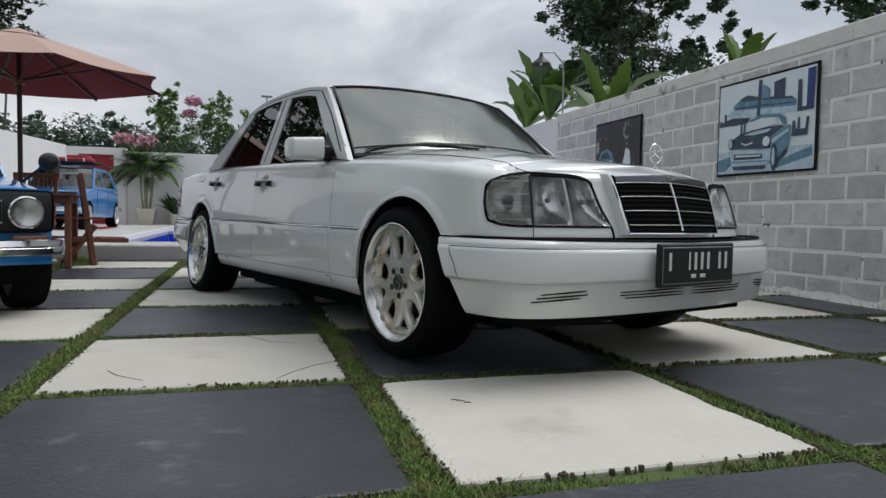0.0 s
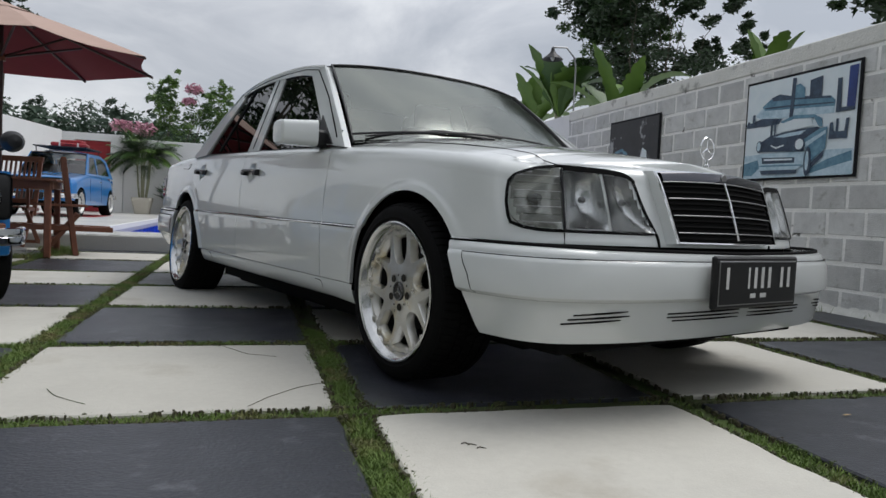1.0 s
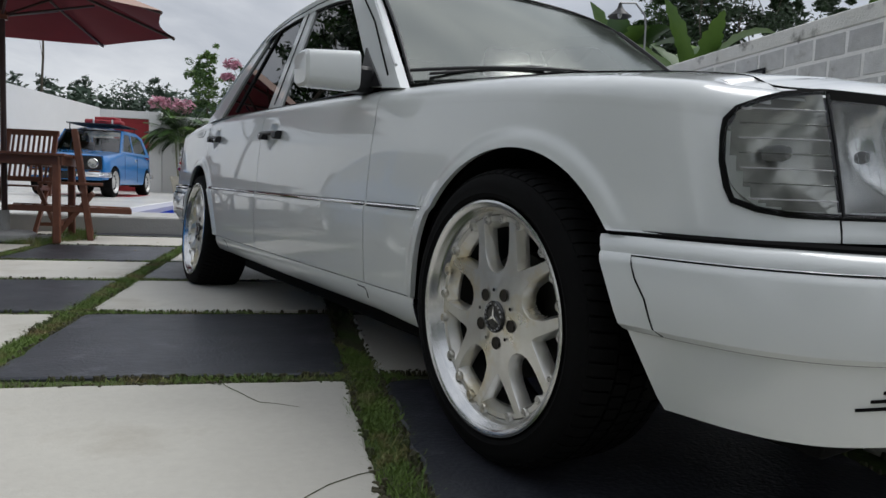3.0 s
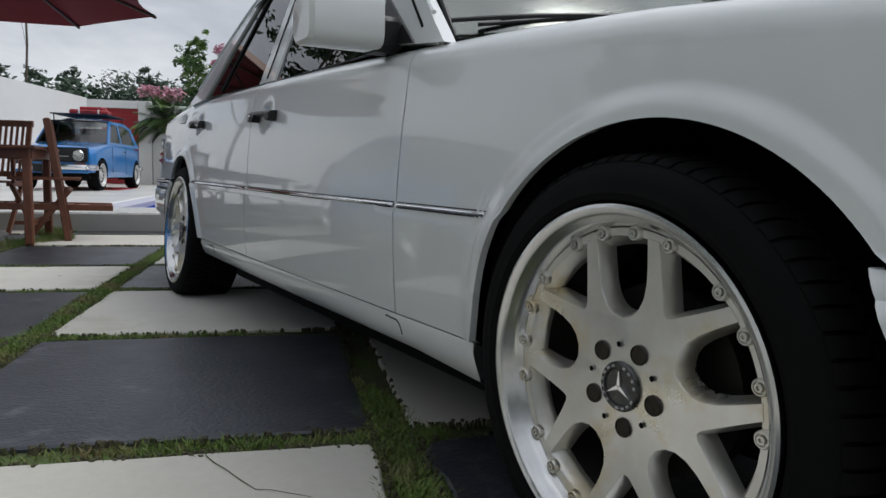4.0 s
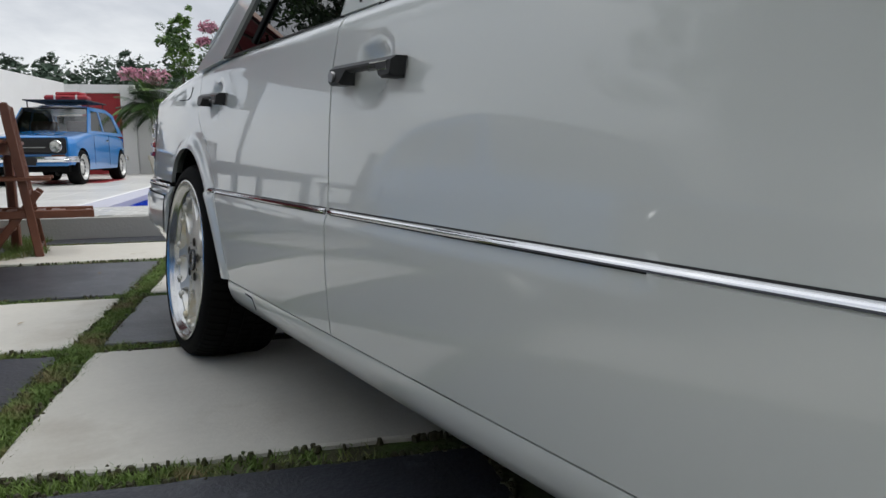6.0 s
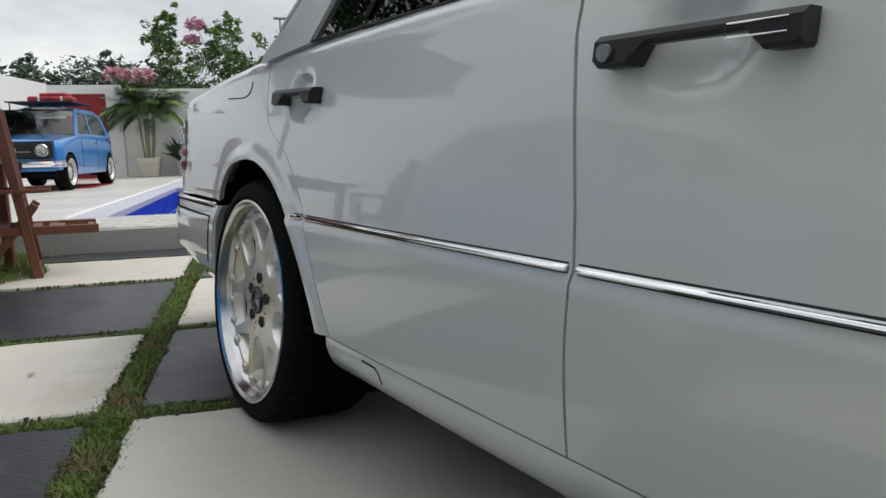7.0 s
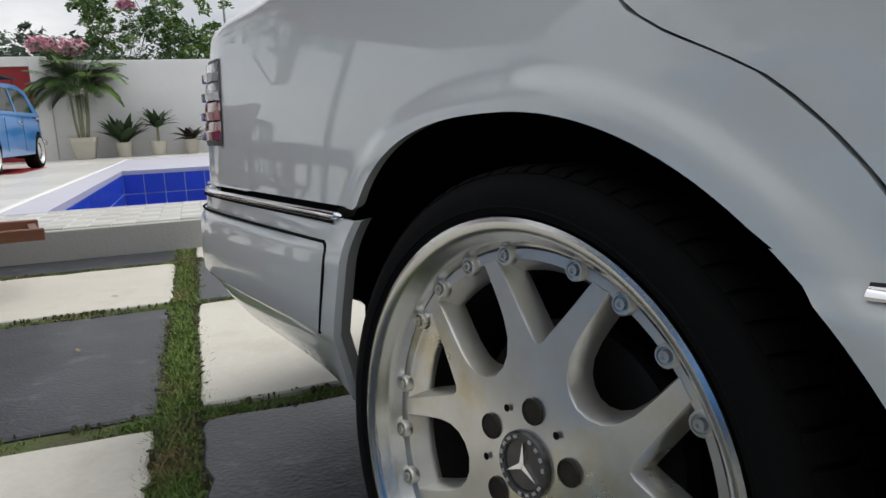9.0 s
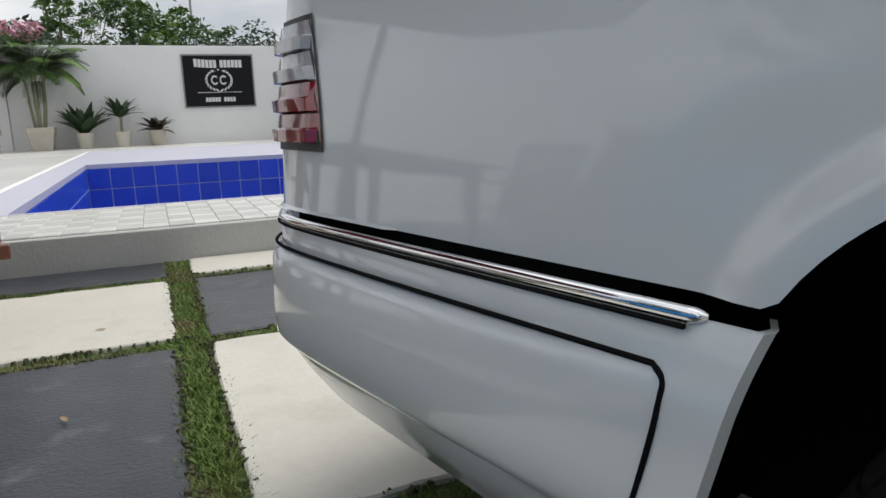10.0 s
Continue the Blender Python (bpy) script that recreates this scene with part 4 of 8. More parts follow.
# ---- bumpers ----
def bumper(name, plan_pts, section, end_of, n=70, dip=0.0):
    """section: (height, inset); end_of(z): where the ends stop at the wheel openings."""
    pts = smooth_curve([(y, h, 0) for y, h in plan_pts], n)
    rows = []
    drc = 1 if plan_pts[0][0] > 0 else -1
    for i, p in enumerate(pts):
        a, b = pts[max(i - 1, 0)], pts[min(i + 1, n - 1)]
        d = (b - a).normalized()
        nrm = Vector((-1, 0)) if i == 0 and plan_pts[0][0] < 0 else Vector((1, 0)) if i == 0 else (Vector((-d.y, d.x)) if plan_pts[0][0] < 0 else Vector((d.y, -d.x)))
        row = []
        for z, deep in section:
            inset = deep + (min(deep, 0.026 if z > 0.40 else 0.09) - deep) * (i / (n - 1)) ** 8
            if drc > 0:          # the ledge and the grooves run out at the wheel opening
                run_out = 0.026 if z > 0.5 and deep > 0.03 else 0.002 + (0.022 * max((z - 0.42) / 0.107, 0) ** 3 if z > 0.36 else 0.35 * (0.36 - z))
                inset += (run_out - inset) * (i / (n - 1)) ** 20
            y, h = p.x - nrm.x * inset, (p.y - nrm.y * inset if i else 0.0)
            e = end_of(z)
            t = (i / (n - 1)) ** 3
            y = y + t * (e - pts[-1].x)
            if drc > 0 and z > 0.5 and deep > 0.03:
                z += (0.5268 - z) * (i / (n - 1)) ** 12
            row.append((max(h, 0), y, z - dip * max(0.0, (z - 0.40) / 0.11) * max(0.0, 1 - 1.5 * i / n)))
        rows.append(row)
    rows.append([(h - 0.010, y - 0.004 * drc, z) for h, y, z in rows[-1]])
    rows.append([(h - 0.022, y + 0.010 * drc, z) for h, y, z in rows[-1]])
    full = [[put(h, y, z, -1) for h, y, z in r] for r in rows[:0:-1]] + [[put(h, y, z, 1) for h, y, z in r] for r in rows]
    return part(name, grid(full if plan_pts[0][0] > 0 else full), M_PAINT, saloon)


F_PLAN = [(-0.838, 0.0), (-0.834, 0.18), (-0.820, 0.36), (-0.795, 0.52), (-0.748, 0.66), (-0.680, 0.765), (-0.590, 0.825), (-0.48, 0.855), (-0.32, 0.872)]
bump_f = bumper("front_bumper", F_PLAN, [(0.256, 0.16), (0.238, 0.075), (0.241, 0.056), (0.262, 0.046), (0.345, 0.026), (0.362, 0.022), (0.366, 0.012), (0.374, 0.002), (0.392, 0.0), (0.470, 0.001), (0.482, 0.006), (0.487, 0.013), (0.495, 0.014), (0.507, 0.020), (0.514, 0.034), (0.513, 0.12)],
                lambda z: -0.318 - 0.50 * (0.513 - z), dip=0.010)
R_PLAN = [(4.025, 0.0), (4.022, 0.20), (4.010, 0.42), (3.985, 0.58), (3.945, 0.68), (3.885, 0.742), (3.79, 0.776), (3.55, 0.803), (3.16, 0.832)]
bump_r = bumper("rear_bumper", R_PLAN, [(0.27, 0.16), (0.245, 0.10), (0.250, 0.082), (0.300, 0.045), (0.338, 0.022), (0.344, 0.020), (0.349, 0.010), (0.360, 0.003), (0.40, 0.0), (0.470, 0.002), (0.484, 0.008), (0.490, 0.016), (0.498, 0.017), (0.516, 0.018), (0.526, 0.024), (0.527, 0.034), (0.510, 0.045), (0.505, 0.12)],
                lambda z: 3.128 + 0.24 * (0.535 - z))


def edge_run(plan_pts, inset, z, n, cut=1.0, first=0.0):
    pts = smooth_curve([(y, h, 0) for y, h in plan_pts], 160)
    out = []
    lo, hi = int(first * 159), int(cut * 159)
    sgn = 1 if plan_pts[0][0] < 0 else -1
    for k in range(n):
        i = lo + (hi - lo) * k // (n - 1)
        a, b = pts[max(i - 1, 0)], pts[min(i + 1, 159)]
        d = (b - a).normalized()
        nrm = Vector((-d.y, d.x)) * sgn
        out.append((pts[i].y - nrm.y * inset, pts[i].x - nrm.x * inset, z))
    return out


for side in (1, -1):
    run = edge_run(R_PLAN, 0.0235, 0.5290, 60, 0.999)
    h, y, z = run[-1]
    run += [(h - 0.001 * q, y - 0.004 * q, z) for q in (1, 2, 3)]
    part("chrome_trim", tube([put(h, y, z, side) for h, y, z in run], [0.0064] * 60 + [0.0060, 0.0048, 0.0024], 12), M_CHROME, bump_r, "chrome bead along the bumper")
    run = edge_run(R_PLAN, 0.0175, 0.5220, 60, 0.999)
    part("chrome_bed", tube([put(h, y, z, side) for h, y, z in run], 0.0022, 5), M_DARK, bump_r, "black line under the chrome")
    run = edge_run(R_PLAN, 0.0120, 0.4925, 60, 0.990)
    e = run[-1]
    tail_ = [(e[0] + 0.004, e[1] - 0.010, 0.484), (e[0] + 0.0075, e[1] - 0.010, 0.470), (e[0] + 0.0098, e[1] - 0.005, 0.440), (e[0] + 0.0100, e[1] + 0.006, 0.395), (e[0] + 0.0082, e[1] + 0.018, 0.355)]
    tail_ = [tuple(p) for p in smooth_curve([run[-1]] + tail_, 24)][1:]
    part("black_line", tube([put(h, y, z, side) for h, y, z in run + tail_], 0.0026, 5), M_DARK, bump_r, "narrow black joint")
    run = edge_run(R_PLAN, 0.0185, 0.3455, 60, 0.965)
    part("lower_joint", tube([put(h, y, z, side) for h, y, z in run], 0.0018, 5), M_DARK, bump_r, "thin joint above the lower apron")
    run = edge_run(F_PLAN, 0.0200, 0.3640, 60, 0.99)
    part("lower_joint", tube([put(h, y - 0.0725 * (k / 59) ** 3, z, side) for k, (h, y, z) in enumerate(run)], 0.0014, 5), M_DARK, bump_f, "thin joint above the lower apron")
    run = edge_run(F_PLAN, 0.040, 0.517, 60, 0.995)
    part("rubber_seal", tube([put(h, y, z - 0.010 * max(0.0, 1 - 1.5 * k / 60), side) for k, (h, y, z) in enumerate(run)], 0.0072, 6), M_DARK, bump_f, "black rubber seal")
    for c0, z0, c1, z1 in ((0.555, 0.325, 0.395, 0.337), (0.575, 0.312, 0.385, 0.324), (0.60, 0.299, 0.41, 0.312), (0.27, 0.326, 0.02, 0.329), (0.27, 0.315, 0.02, 0.317), (0.25, 0.304, 0.02, 0.305)):
        lo_ = edge_run(F_PLAN, 0.0, 0.0, 12, c0, c1)
        pts_ = []
        for k, (h, y, z) in enumerate(lo_):
            zz = z1 + (z0 - z1) * k / 11
            ins = edge_run(F_PLAN, 0.0255 + (0.345 - zz) * 0.24, zz, 12, c0, c1)[k]
            c_ = c1 + (c0 - c1) * k / 11
            pts_.append(put(ins[0], ins[1] + c_ ** 3 * (0.002 - 0.5 * (0.513 - zz)), zz, side))
        part("air_slot", tube(pts_, [0.0008 + 0.0026 * math.sin(math.pi * min(q + 1.0, 8.5) / 11) for q in range(12)], 5), M_DARK, bump_f, "dark air slot")

    # dark tube drawn as the shadow line where the bumper moulding steps
    run = [(h, y - 0.012 * (0.955 * k / 59) ** 3, z) for k, (h, y, z) in enumerate(edge_run(F_PLAN, 0.0080, 0.4845, 60, 0.955))]
    for z, ins in ((0.472, 0.0015), (0.45, 0.0), (0.42, 0.0), (0.392, 0.0), (0.376, 0.002), (0.366, 0.012)):
        h, y, _ = edge_run(F_PLAN, ins, z, 2, 0.955 - 0.10 * (0.4845 - z), 0.9)[-1]
        run.append((h, y + (0.002 - 0.5 * (0.513 - z)) * 0.955 ** 3, z))
    part("edge_shade_line", tube([put(h, y, z, side) for h, y, z in run], 0.0015, 5), M_DARK, bump_f, "thin dark line for the shade along the bumper moulding's edge")

# ---- nose: lamps, grille, plate ----
def face(u, z, side, off=0.0):
    """A point on the nose: u is the half width there."""
    pts = [b for b in BASE if b[0] < -0.1]
    hs = [b[1] for b in pts]
    k = min(max(int(np.searchsorted(hs, u)), 1), len(pts) - 1)
    f = (u - hs[k - 1]) / max(hs[k] - hs[k - 1], 1e-6)
    y = pts[k - 1][0] + f * (pts[k][0] - pts[k - 1][0])
    nrm = (pts[k - 1][2] * (1 - f) + pts[k][2] * f).normalized()
    yy, hh = skin(y, u, nrm, z, off)
    return put(hh, yy, z, side)


def lens_patch(u_of, v0, v1, off, nu=14, nv=8, side=1):
    rows = []
    for j in range(nv + 1):
        v = j / nv
        row = []
        for i in range(nu + 1):
            u = u_of(i / nu, v)
            zt = lerp(*LAMP_TOP, u)
            zb = lerp(*LAMP_FOOT, u)
            z = zb + (zt - zb) * (v0 + (v1 - v0) * v)
            row.append(face(u, z, side, off))
        rows.append(row)
    return grid(rows if side == -1 else rows[::-1])


def lamp_bowl(u0, u1, v0, v1, deep, side, nu=18, nv=14):
    """A concave mirror bowl sunk behind the lamp glass; u0, u1 give its borders at a height."""
    rows = []
    for j in range(nv + 1):
        g = j / nv
        v = v0 + (v1 - v0) * g
        row = []
        for i in range(nu + 1):
            a = i / nu
            zz = 0.560 + 0.19 * v
            u = u0(zz) + (u1(zz) - u0(zz)) * a
            zb, zt = lerp(*LAMP_FOOT, u), lerp(*LAMP_TOP, u)
            p, q = (min(max((f - 0.025) / 0.95, 0), 1) for f in (a, g))
            d = deep * ((1 - (2 * p - 1) ** 2) * (1 - (2 * q - 1) ** 2)) ** 0.70
            row.append(face(u, zb + (zt - zb) * v, side, 0.003) + Vector((side * 0.45, 0.90, 0)) * d)
        rows.append(row)
    return grid(rows if side == -1 else rows[::-1])


def lamp_rim_loop(side, off, n=12):
    """Points round the whole lamp opening."""
    zs = [0.563 + (0.742 - 0.563) * k / n for k in range(n + 1)]
    us = [lamp_inner(0.56) + (0.750 - lamp_inner(0.56)) * k / n for k in range(n + 1)]
    top = [0.776 + (0.392 - 0.776) * k / n for k in range(n + 1)]
    pts = [face(u, lerp(*LAMP_FOOT, u), side, off) for u in us]
    pts += [face(lamp_outer(z), z, side, off) for z in (0.58, 0.60, 0.64, 0.68, 0.705)]
    pts += [face(u, lerp(*LAMP_TOP, u), side, off) for u in top]
    pts += [face(lamp_inner(z), z, side, off) for z in (0.70, 0.66, 0.62, 0.59)]
    return pts


for side in (1, -1):
    lamp = part("headlamp", tube(lamp_rim_loop(side, 0.002), 0.0050, 6, closed=True), M_DARK, saloon, "headlamp in a black rubber frame")
    split_a, split_b = lambda z: 0.492 + 0.06 * (z - 0.65), lambda z: 0.503 + 0.06 * (z - 0.65)
    part("reflector", lamp_bowl(split_b, lambda z: 0.636, 0.0, 1.0, 0.052, side, 26, 20), M_REFLECTOR, lamp, "deep silver reflector")
    part("reflector", lamp_bowl(lamp_inner, split_a, 0.0, 1.0, 0.056, side, 26, 20), M_REFLECTOR, lamp, "deep silver reflector")
    part("reflector_web", lamp_bowl(split_a, split_b, 0.0, 1.0, -0.002, side, 3, 8), M_IND_BACK, lamp, "grey web between the reflectors")
    part("brow", lens_patch(lambda a, v: lamp_inner(0.735) - 0.004 + a * (0.640 - lamp_inner(0.735)), 0.93, 1.02, 0.009, 18, 3, side), M_DARK, lamp, "black band along the lamp's top")
    for cu, cz in ((0.570, 0.655), (0.428, 0.652)):
        c = face(cu, cz, side, 0.003) + Vector((side * 0.45, 0.90, 0)) * 0.022
        part("bulb_cap", lathe([(-0.006, 0.0), (-0.004, 0.008), (0.004, 0.011), (0.012, 0.009)], 16, "y", c), M_STEEL, lamp, "grey bulb cap")
    part("lens", lens_patch(lambda a, v: lamp_inner(0.56 + 0.19 * v) + 0.001 + a * (0.640 - lamp_inner(0.56 + 0.19 * v) - 0.002), 0.0, 1.0, 0.0085, 18, 8, side), M_LENS, lamp, "clear lamp glass")
    for k in range(1, 8):
        u = 0.505 + 0.0165 * k
        part("lens_flute", tube([face(u, z, side, 0.0078) for z in (0.60, 0.65, 0.70, 0.735)], 0.0010, 5), M_LENS, lamp)
    part("indicator_back", lamp_bowl(lambda z: 0.646, lamp_outer, 0.0, 1.0, 0.040, side), M_IND_BACK, lamp, "grey indicator reflector")
    c = face(0.715, 0.655, side, 0.003) + Vector((side * 0.45, 0.90, 0)) * 0.018
    part("indicator_bulb", lathe([(-0.020, 0.0), (-0.017, 0.010), (-0.006, 0.014), (0.02, 0.012)], 16, "y", c), M_CLEAR_LENS, lamp, "pale indicator bulb")
    part("indicator_lens", lens_patch(lambda a, v: 0.643 + a * (lamp_outer(0.56 + 0.17 * v) - 0.644), 0.0, 1.0, 0.0085, 14, 8, side), M_SMOKED, lamp, "smoked ribbed indicator glass")
    for k in range(1, 8):
        v = k / 8
        part("lens_rib", tube([face(0.648 + a * (lamp_outer(0.56 + 0.17 * v) - 0.658), 0.560 + (lerp(*LAMP_TOP, 0.72) - 0.560) * v, side, 0.0088) for a in (0, 0.25, 0.5, 0.75, 0.95)], 0.0014, 5), M_CLEAR_LENS if k % 2 else M_SMOKED, lamp)
    part("lamp_rim", tube([face(0.6415, z, side, 0.009) for z in (0.560, 0.62, 0.68, 0.750)], 0.0026, 5), M_BLACK, lamp, "black divider")
    part("panel_joint", tube([face(0.641, z, side, 0.0005) for z in (0.518, 0.54, 0.556)], 0.0017, 5), M_DARK, saloon, "thin panel joint")
    part("panel_joint", tube([face(u, z, side, 0.002) for u, z in ((0.324, 0.560), (0.320, 0.540), (0.316, 0.516))], 0.0045, 5), M_DARK, saloon, "dark joint beside the grille")


def bonnet_pt(u, y, side, off=0.0006):
    """A point on the bonnet at a half width u."""
    c = min((c for c in SHELL if c[-1][1] < 0.62), key=lambda q: abs(q[-1][1] - y))
    h, _, z = c[-1]
    f = min(u / max(h - 0.004, 0.01), 1.0)
    return put(u, y, z + (max(lerp(*HOOD, y), z) - z) * (1 - f ** 2.4) + off, side)


for side in (1, -1):
    joint = [face(0.646, 0.757, side, 0.001)] + [bonnet_pt(u, y, side) for u, y in ((0.583, -0.440), (0.590, -0.400), (0.597, -0.33), (0.600, -0.21), (0.606, 0.0), (0.618, 0.2), (0.632, 0.4), (0.645, 0.55))]
    part("bonnet_joint", tube(smooth_curve(joint, 40), 0.0019, 5), M_DARK, saloon, "thin joint along the bonnet")


def grille_pt(u, v, out=0.0):
    """u -1..1 across, v 0..1 up."""
    half = 0.284 + 0.024 * v
    x = u * half
    y = -0.768 + 0.078 * v + 0.034 * (abs(u) ** 1.4) + (0.012 * (v ** 6))
    return Vector((MID + x, y - out, 0.535 + (0.772 - 0.012 * u * u - 0.535) * v))


def grille_loop(inset, out, n=10):
    us = [-1 + 2 * k / n for k in range(n + 1)]
    a = inset
    pts = [grille_pt(u * (1 - a), a * 0.9, out) for u in us] + [grille_pt(1 - a, v, out) for v in (0.3, 0.6, 0.9)]
    pts += [grille_pt(u * (1 - a), 1 - a * 0.9, out) for u in us[::-1]] + [grille_pt(-1 + a, v, out) for v in (0.9, 0.6, 0.3)]
    return pts


gr = part("grille", grid([[grille_pt(-1 + 2 * i / 12, j / 6, 0.0) for i in range(13)] for j in range(7)]), M_DARK, saloon, "black grille in a chrome shell")
loops = [grille_loop(-0.015, -0.05), grille_loop(-0.005, 0.008), grille_loop(0.008, 0.013), grille_loop(0.024, 0.012), grille_loop(0.034, 0.0)]
loops = [l + [l[0]] for l in loops]
part("grille_shell", grid(loops[:0:-1]), M_CHROME, gr, "chrome grille surround")
part("grille_flank", grid(loops[1::-1]), M_PAINT, gr, "white painted side of the grille")
part("grille_header", grid([[grille_pt(-0.94 + 1.88 * i / 12, v, o) for i in range(13)] for v, o in ((0.985, 0.014), (0.94, 0.016), (0.865, 0.013), (0.855, 0.0))][::-1]), M_HEADER, gr, "chrome header of the grille, coloured dark like its reflection")
for k in range(10):
    v = 0.075 + 0.0785 * k
    part("grille_bar", tube([grille_pt(-0.93 + 1.86 * i / 10, v, 0.003) for i in range(11)], 0.0042, 5), M_DARK, gr)
for v in (0.150, 0.385, 0.620, 0.850):
    part("grille_line", tube([grille_pt(-0.945 + 1.89 * i / 12, v, 0.0115) for i in range(13)], 0.0019, 6), M_STEEL, gr, "thin bright line")
part("grille_spine", tube([grille_pt(0, v, 0.010) for v in (0.06, 0.3, 0.6, 0.86)], 0.004, 6), M_CHROME, gr, "chrome centre bar")
part("badge", lathe([(-0.003, 0.0), (-0.003, 0.013), (0.002, 0.014)], 18, "y", grille_pt(0, 0.925, 0.015)), M_STEEL, gr, "small round badge")
# hood ornament: an upright ring on a foot, with three bars
orn = part("bonnet_ornament", lathe([(0.0, 0.012), (0.006, 0.011), (0.010, 0.005), (0.022, 0.004)], 16, "z", (MID, -0.635, 0.797)), M_CHROME, saloon, "chrome ring ornament")
oc = Vector((MID, -0.635, 0.859))
part("ornament_ring", tube([oc + Vector((0.039 * math.cos(a), 0, 0.039 * math.sin(a))) for a in [2 * math.pi * k / 32 for k in range(32)]], 0.0026, 6, closed=True), M_CHROME, orn)
for a in (90, 210, 330):
    part("ornament_bar", tube([oc, oc + Vector((0.038 * math.cos(radians(a)), 0, 0.038 * math.sin(radians(a))))], [0.004, 0.0012], 6), M_CHROME, orn)

# number plate with unreadable bars
plate = part("number_plate", box(MID - 0.262, MID + 0.208, -0.866, -0.846, 0.342, 0.505, 0.006), M_BLACK, saloon, "black number plate with grey bars")
part("plate_border", box(MID - 0.246, MID + 0.192, -0.8685, -0.8662, 0.354, 0.491, 0.001), M_STEEL, plate)
part("plate_face", box(MID - 0.242, MID + 0.188, -0.8700, -0.8687, 0.358, 0.487, 0.0005), M_BLACK, plate)
for x0, x1, z0, z1 in ((-0.185, -0.170, 0.408, 0.472), (-0.066, -0.056, 0.408, 0.472), (-0.032, -0.016, 0.408, 0.472), (0.008, 0.024, 0.408, 0.472), (0.048, 0.064, 0.408, 0.472), (0.122, 0.138, 0.408, 0.472), (0.164, 0.180, 0.408, 0.472), (-0.050, -0.020, 0.378, 0.390), (0.006, 0.040, 0.378, 0.390)):
    part("plate_bar", box(MID + x0 - 0.027, MID + x1 - 0.027, -0.8715, -0.8702, z0 - 0.003, z1 - 0.001, 0.0005), M_CAP_WHITE, plate)

# ---- tail: ribbed lamps ----
TAIL_EDGE = ([0.60, 0.629, 0.645, 0.673, 0.709, 0.745, 0.798, 0.83], [3.716, 3.719, 3.721, 3.727, 3.737, 3.750, 3.772, 3.787])


def tail_run(z, side, off, start=0.0):
    """Points round the rear corner at a height, from the lamp's outer end to its inner one; the bands run out flush at the outer end."""
    y0 = lerp(*TAIL_EDGE, z) + start
    out, s, last = [], 0.0, None
    for b in [b for b in BASE if b[0] > y0 and b[1] > 0.36]:
        if last:
            s += math.hypot(b[0] - last[0], b[1] - last[1])
        last = b
        rise = min(1.0, s / 0.020) ** 0.6
        q = skin(b[0], b[1], b[2], z, 0.0025 + (off - 0.0025) * rise)
        out.append((q[1], q[0]))
    q = skin(y0, lerp([p[0] for p in BASE[300:]], [p[1] for p in BASE[300:]], y0), last[2] if not out else [b for b in BASE if b[0] > y0][0][2], z, 0.0025)
    out = [(q[1], q[0])] + out
    n = 36
    return [put(*out[min(int((k / (n - 1)) ** 1.35 * (len(out) - 1) + 0.5), len(out) - 1)], z, side) for k in range(n)]


for side in (1, -1):
    frame_rows = [tail_run(z, side, o) for z, o in ((0.6235, -0.004), (0.624, 0.0035), (0.632, 0.0035), (0.68, 0.0030), (0.74, 0.0030), (0.785, 0.0030), (0.797, 0.0035), (0.8025, 0.0035), (0.803, -0.004))]
    tl = part("tail_lamp", grid(frame_rows), M_BLACK, saloon, "ribbed tail lamp with red and clear bands")
    for k in range(4):
        z0 = 0.634 + 0.0405 * k
        prof = [(0.0, 0.003), (0.05, 0.014), (0.46, 0.016), (0.52, 0.007), (0.97, 0.006), (1.0, 0.003)]
        part("lamp_band", grid([tail_run(z0 + 0.0400 * f, side, o + 0.0008, 0.0042) for f, o in prof]), M_RED_LENS if k < 2 else M_CLEAR_LENS, tl, "red lens band" if k < 2 else "clear lens band")
# fuel flap outline
part("fuel_flap_joint", tube([side_pt(y, z, 1, 0.0004) for y, z in ((3.125, 0.831), (3.02, 0.824), (2.935, 0.820), (2.895, 0.826), (2.878, 0.842), (2.880, 0.856))], 0.0016, 5), M_DARK, saloon, "thin fuel flap joint")
# jacking point flaps in the skirts
for y0 in (0.585, 2.150):
    skirt = lambda y, z: put(plan(y)[0] - inward(0.30, 0, y) + 0.0005 - max(0.285 - z, 0) * 0.28, y, z, 1)
    part("jack_point_joint", tube([skirt(y0 + 0.062, 0.292), skirt(y0 + 0.012, 0.290), skirt(y0, 0.283), skirt(y0 - 0.002, 0.262)], 0.0016, 5), M_DARK, saloon, "thin joint of the jacking point")


# ---- cabin ----
def pane_h(z):
    return 0.780 - 0.40 * (z - 0.89)


def in_pane(side, push=0.0):
    """Places (y, z) in the leaning plane of the side windows; w goes into the cabin."""
    return lambda u, v, w: put(pane_h(v) + push - w, u, v, side)


RAIL = smooth_curve([(1.105, 1.296, 0), (1.35, 1.330, 0), (1.62, 1.345, 0), (1.90, 1.342, 0), (2.13, 1.319, 0), (2.28, 1.279, 0)], 15)
WTOP = smooth_curve([(1.225, 1.262, 0), (1.40, 1.288, 0), (1.62, 1.301, 0), (1.90, 1.303, 0), (2.10, 1.290, 0), (2.195, 1.270, 0)], 13)
RAIL, WTOP = [(p.x, p.y) for p in RAIL], [(p.x, p.y) for p in WTOP]
front_pane = [(0.700, 0.872), (1.225, 1.260)] + [p for p in WTOP if 1.25 < p[0] < 1.60] + [(1.634, 1.300), (1.572, 0.880)]
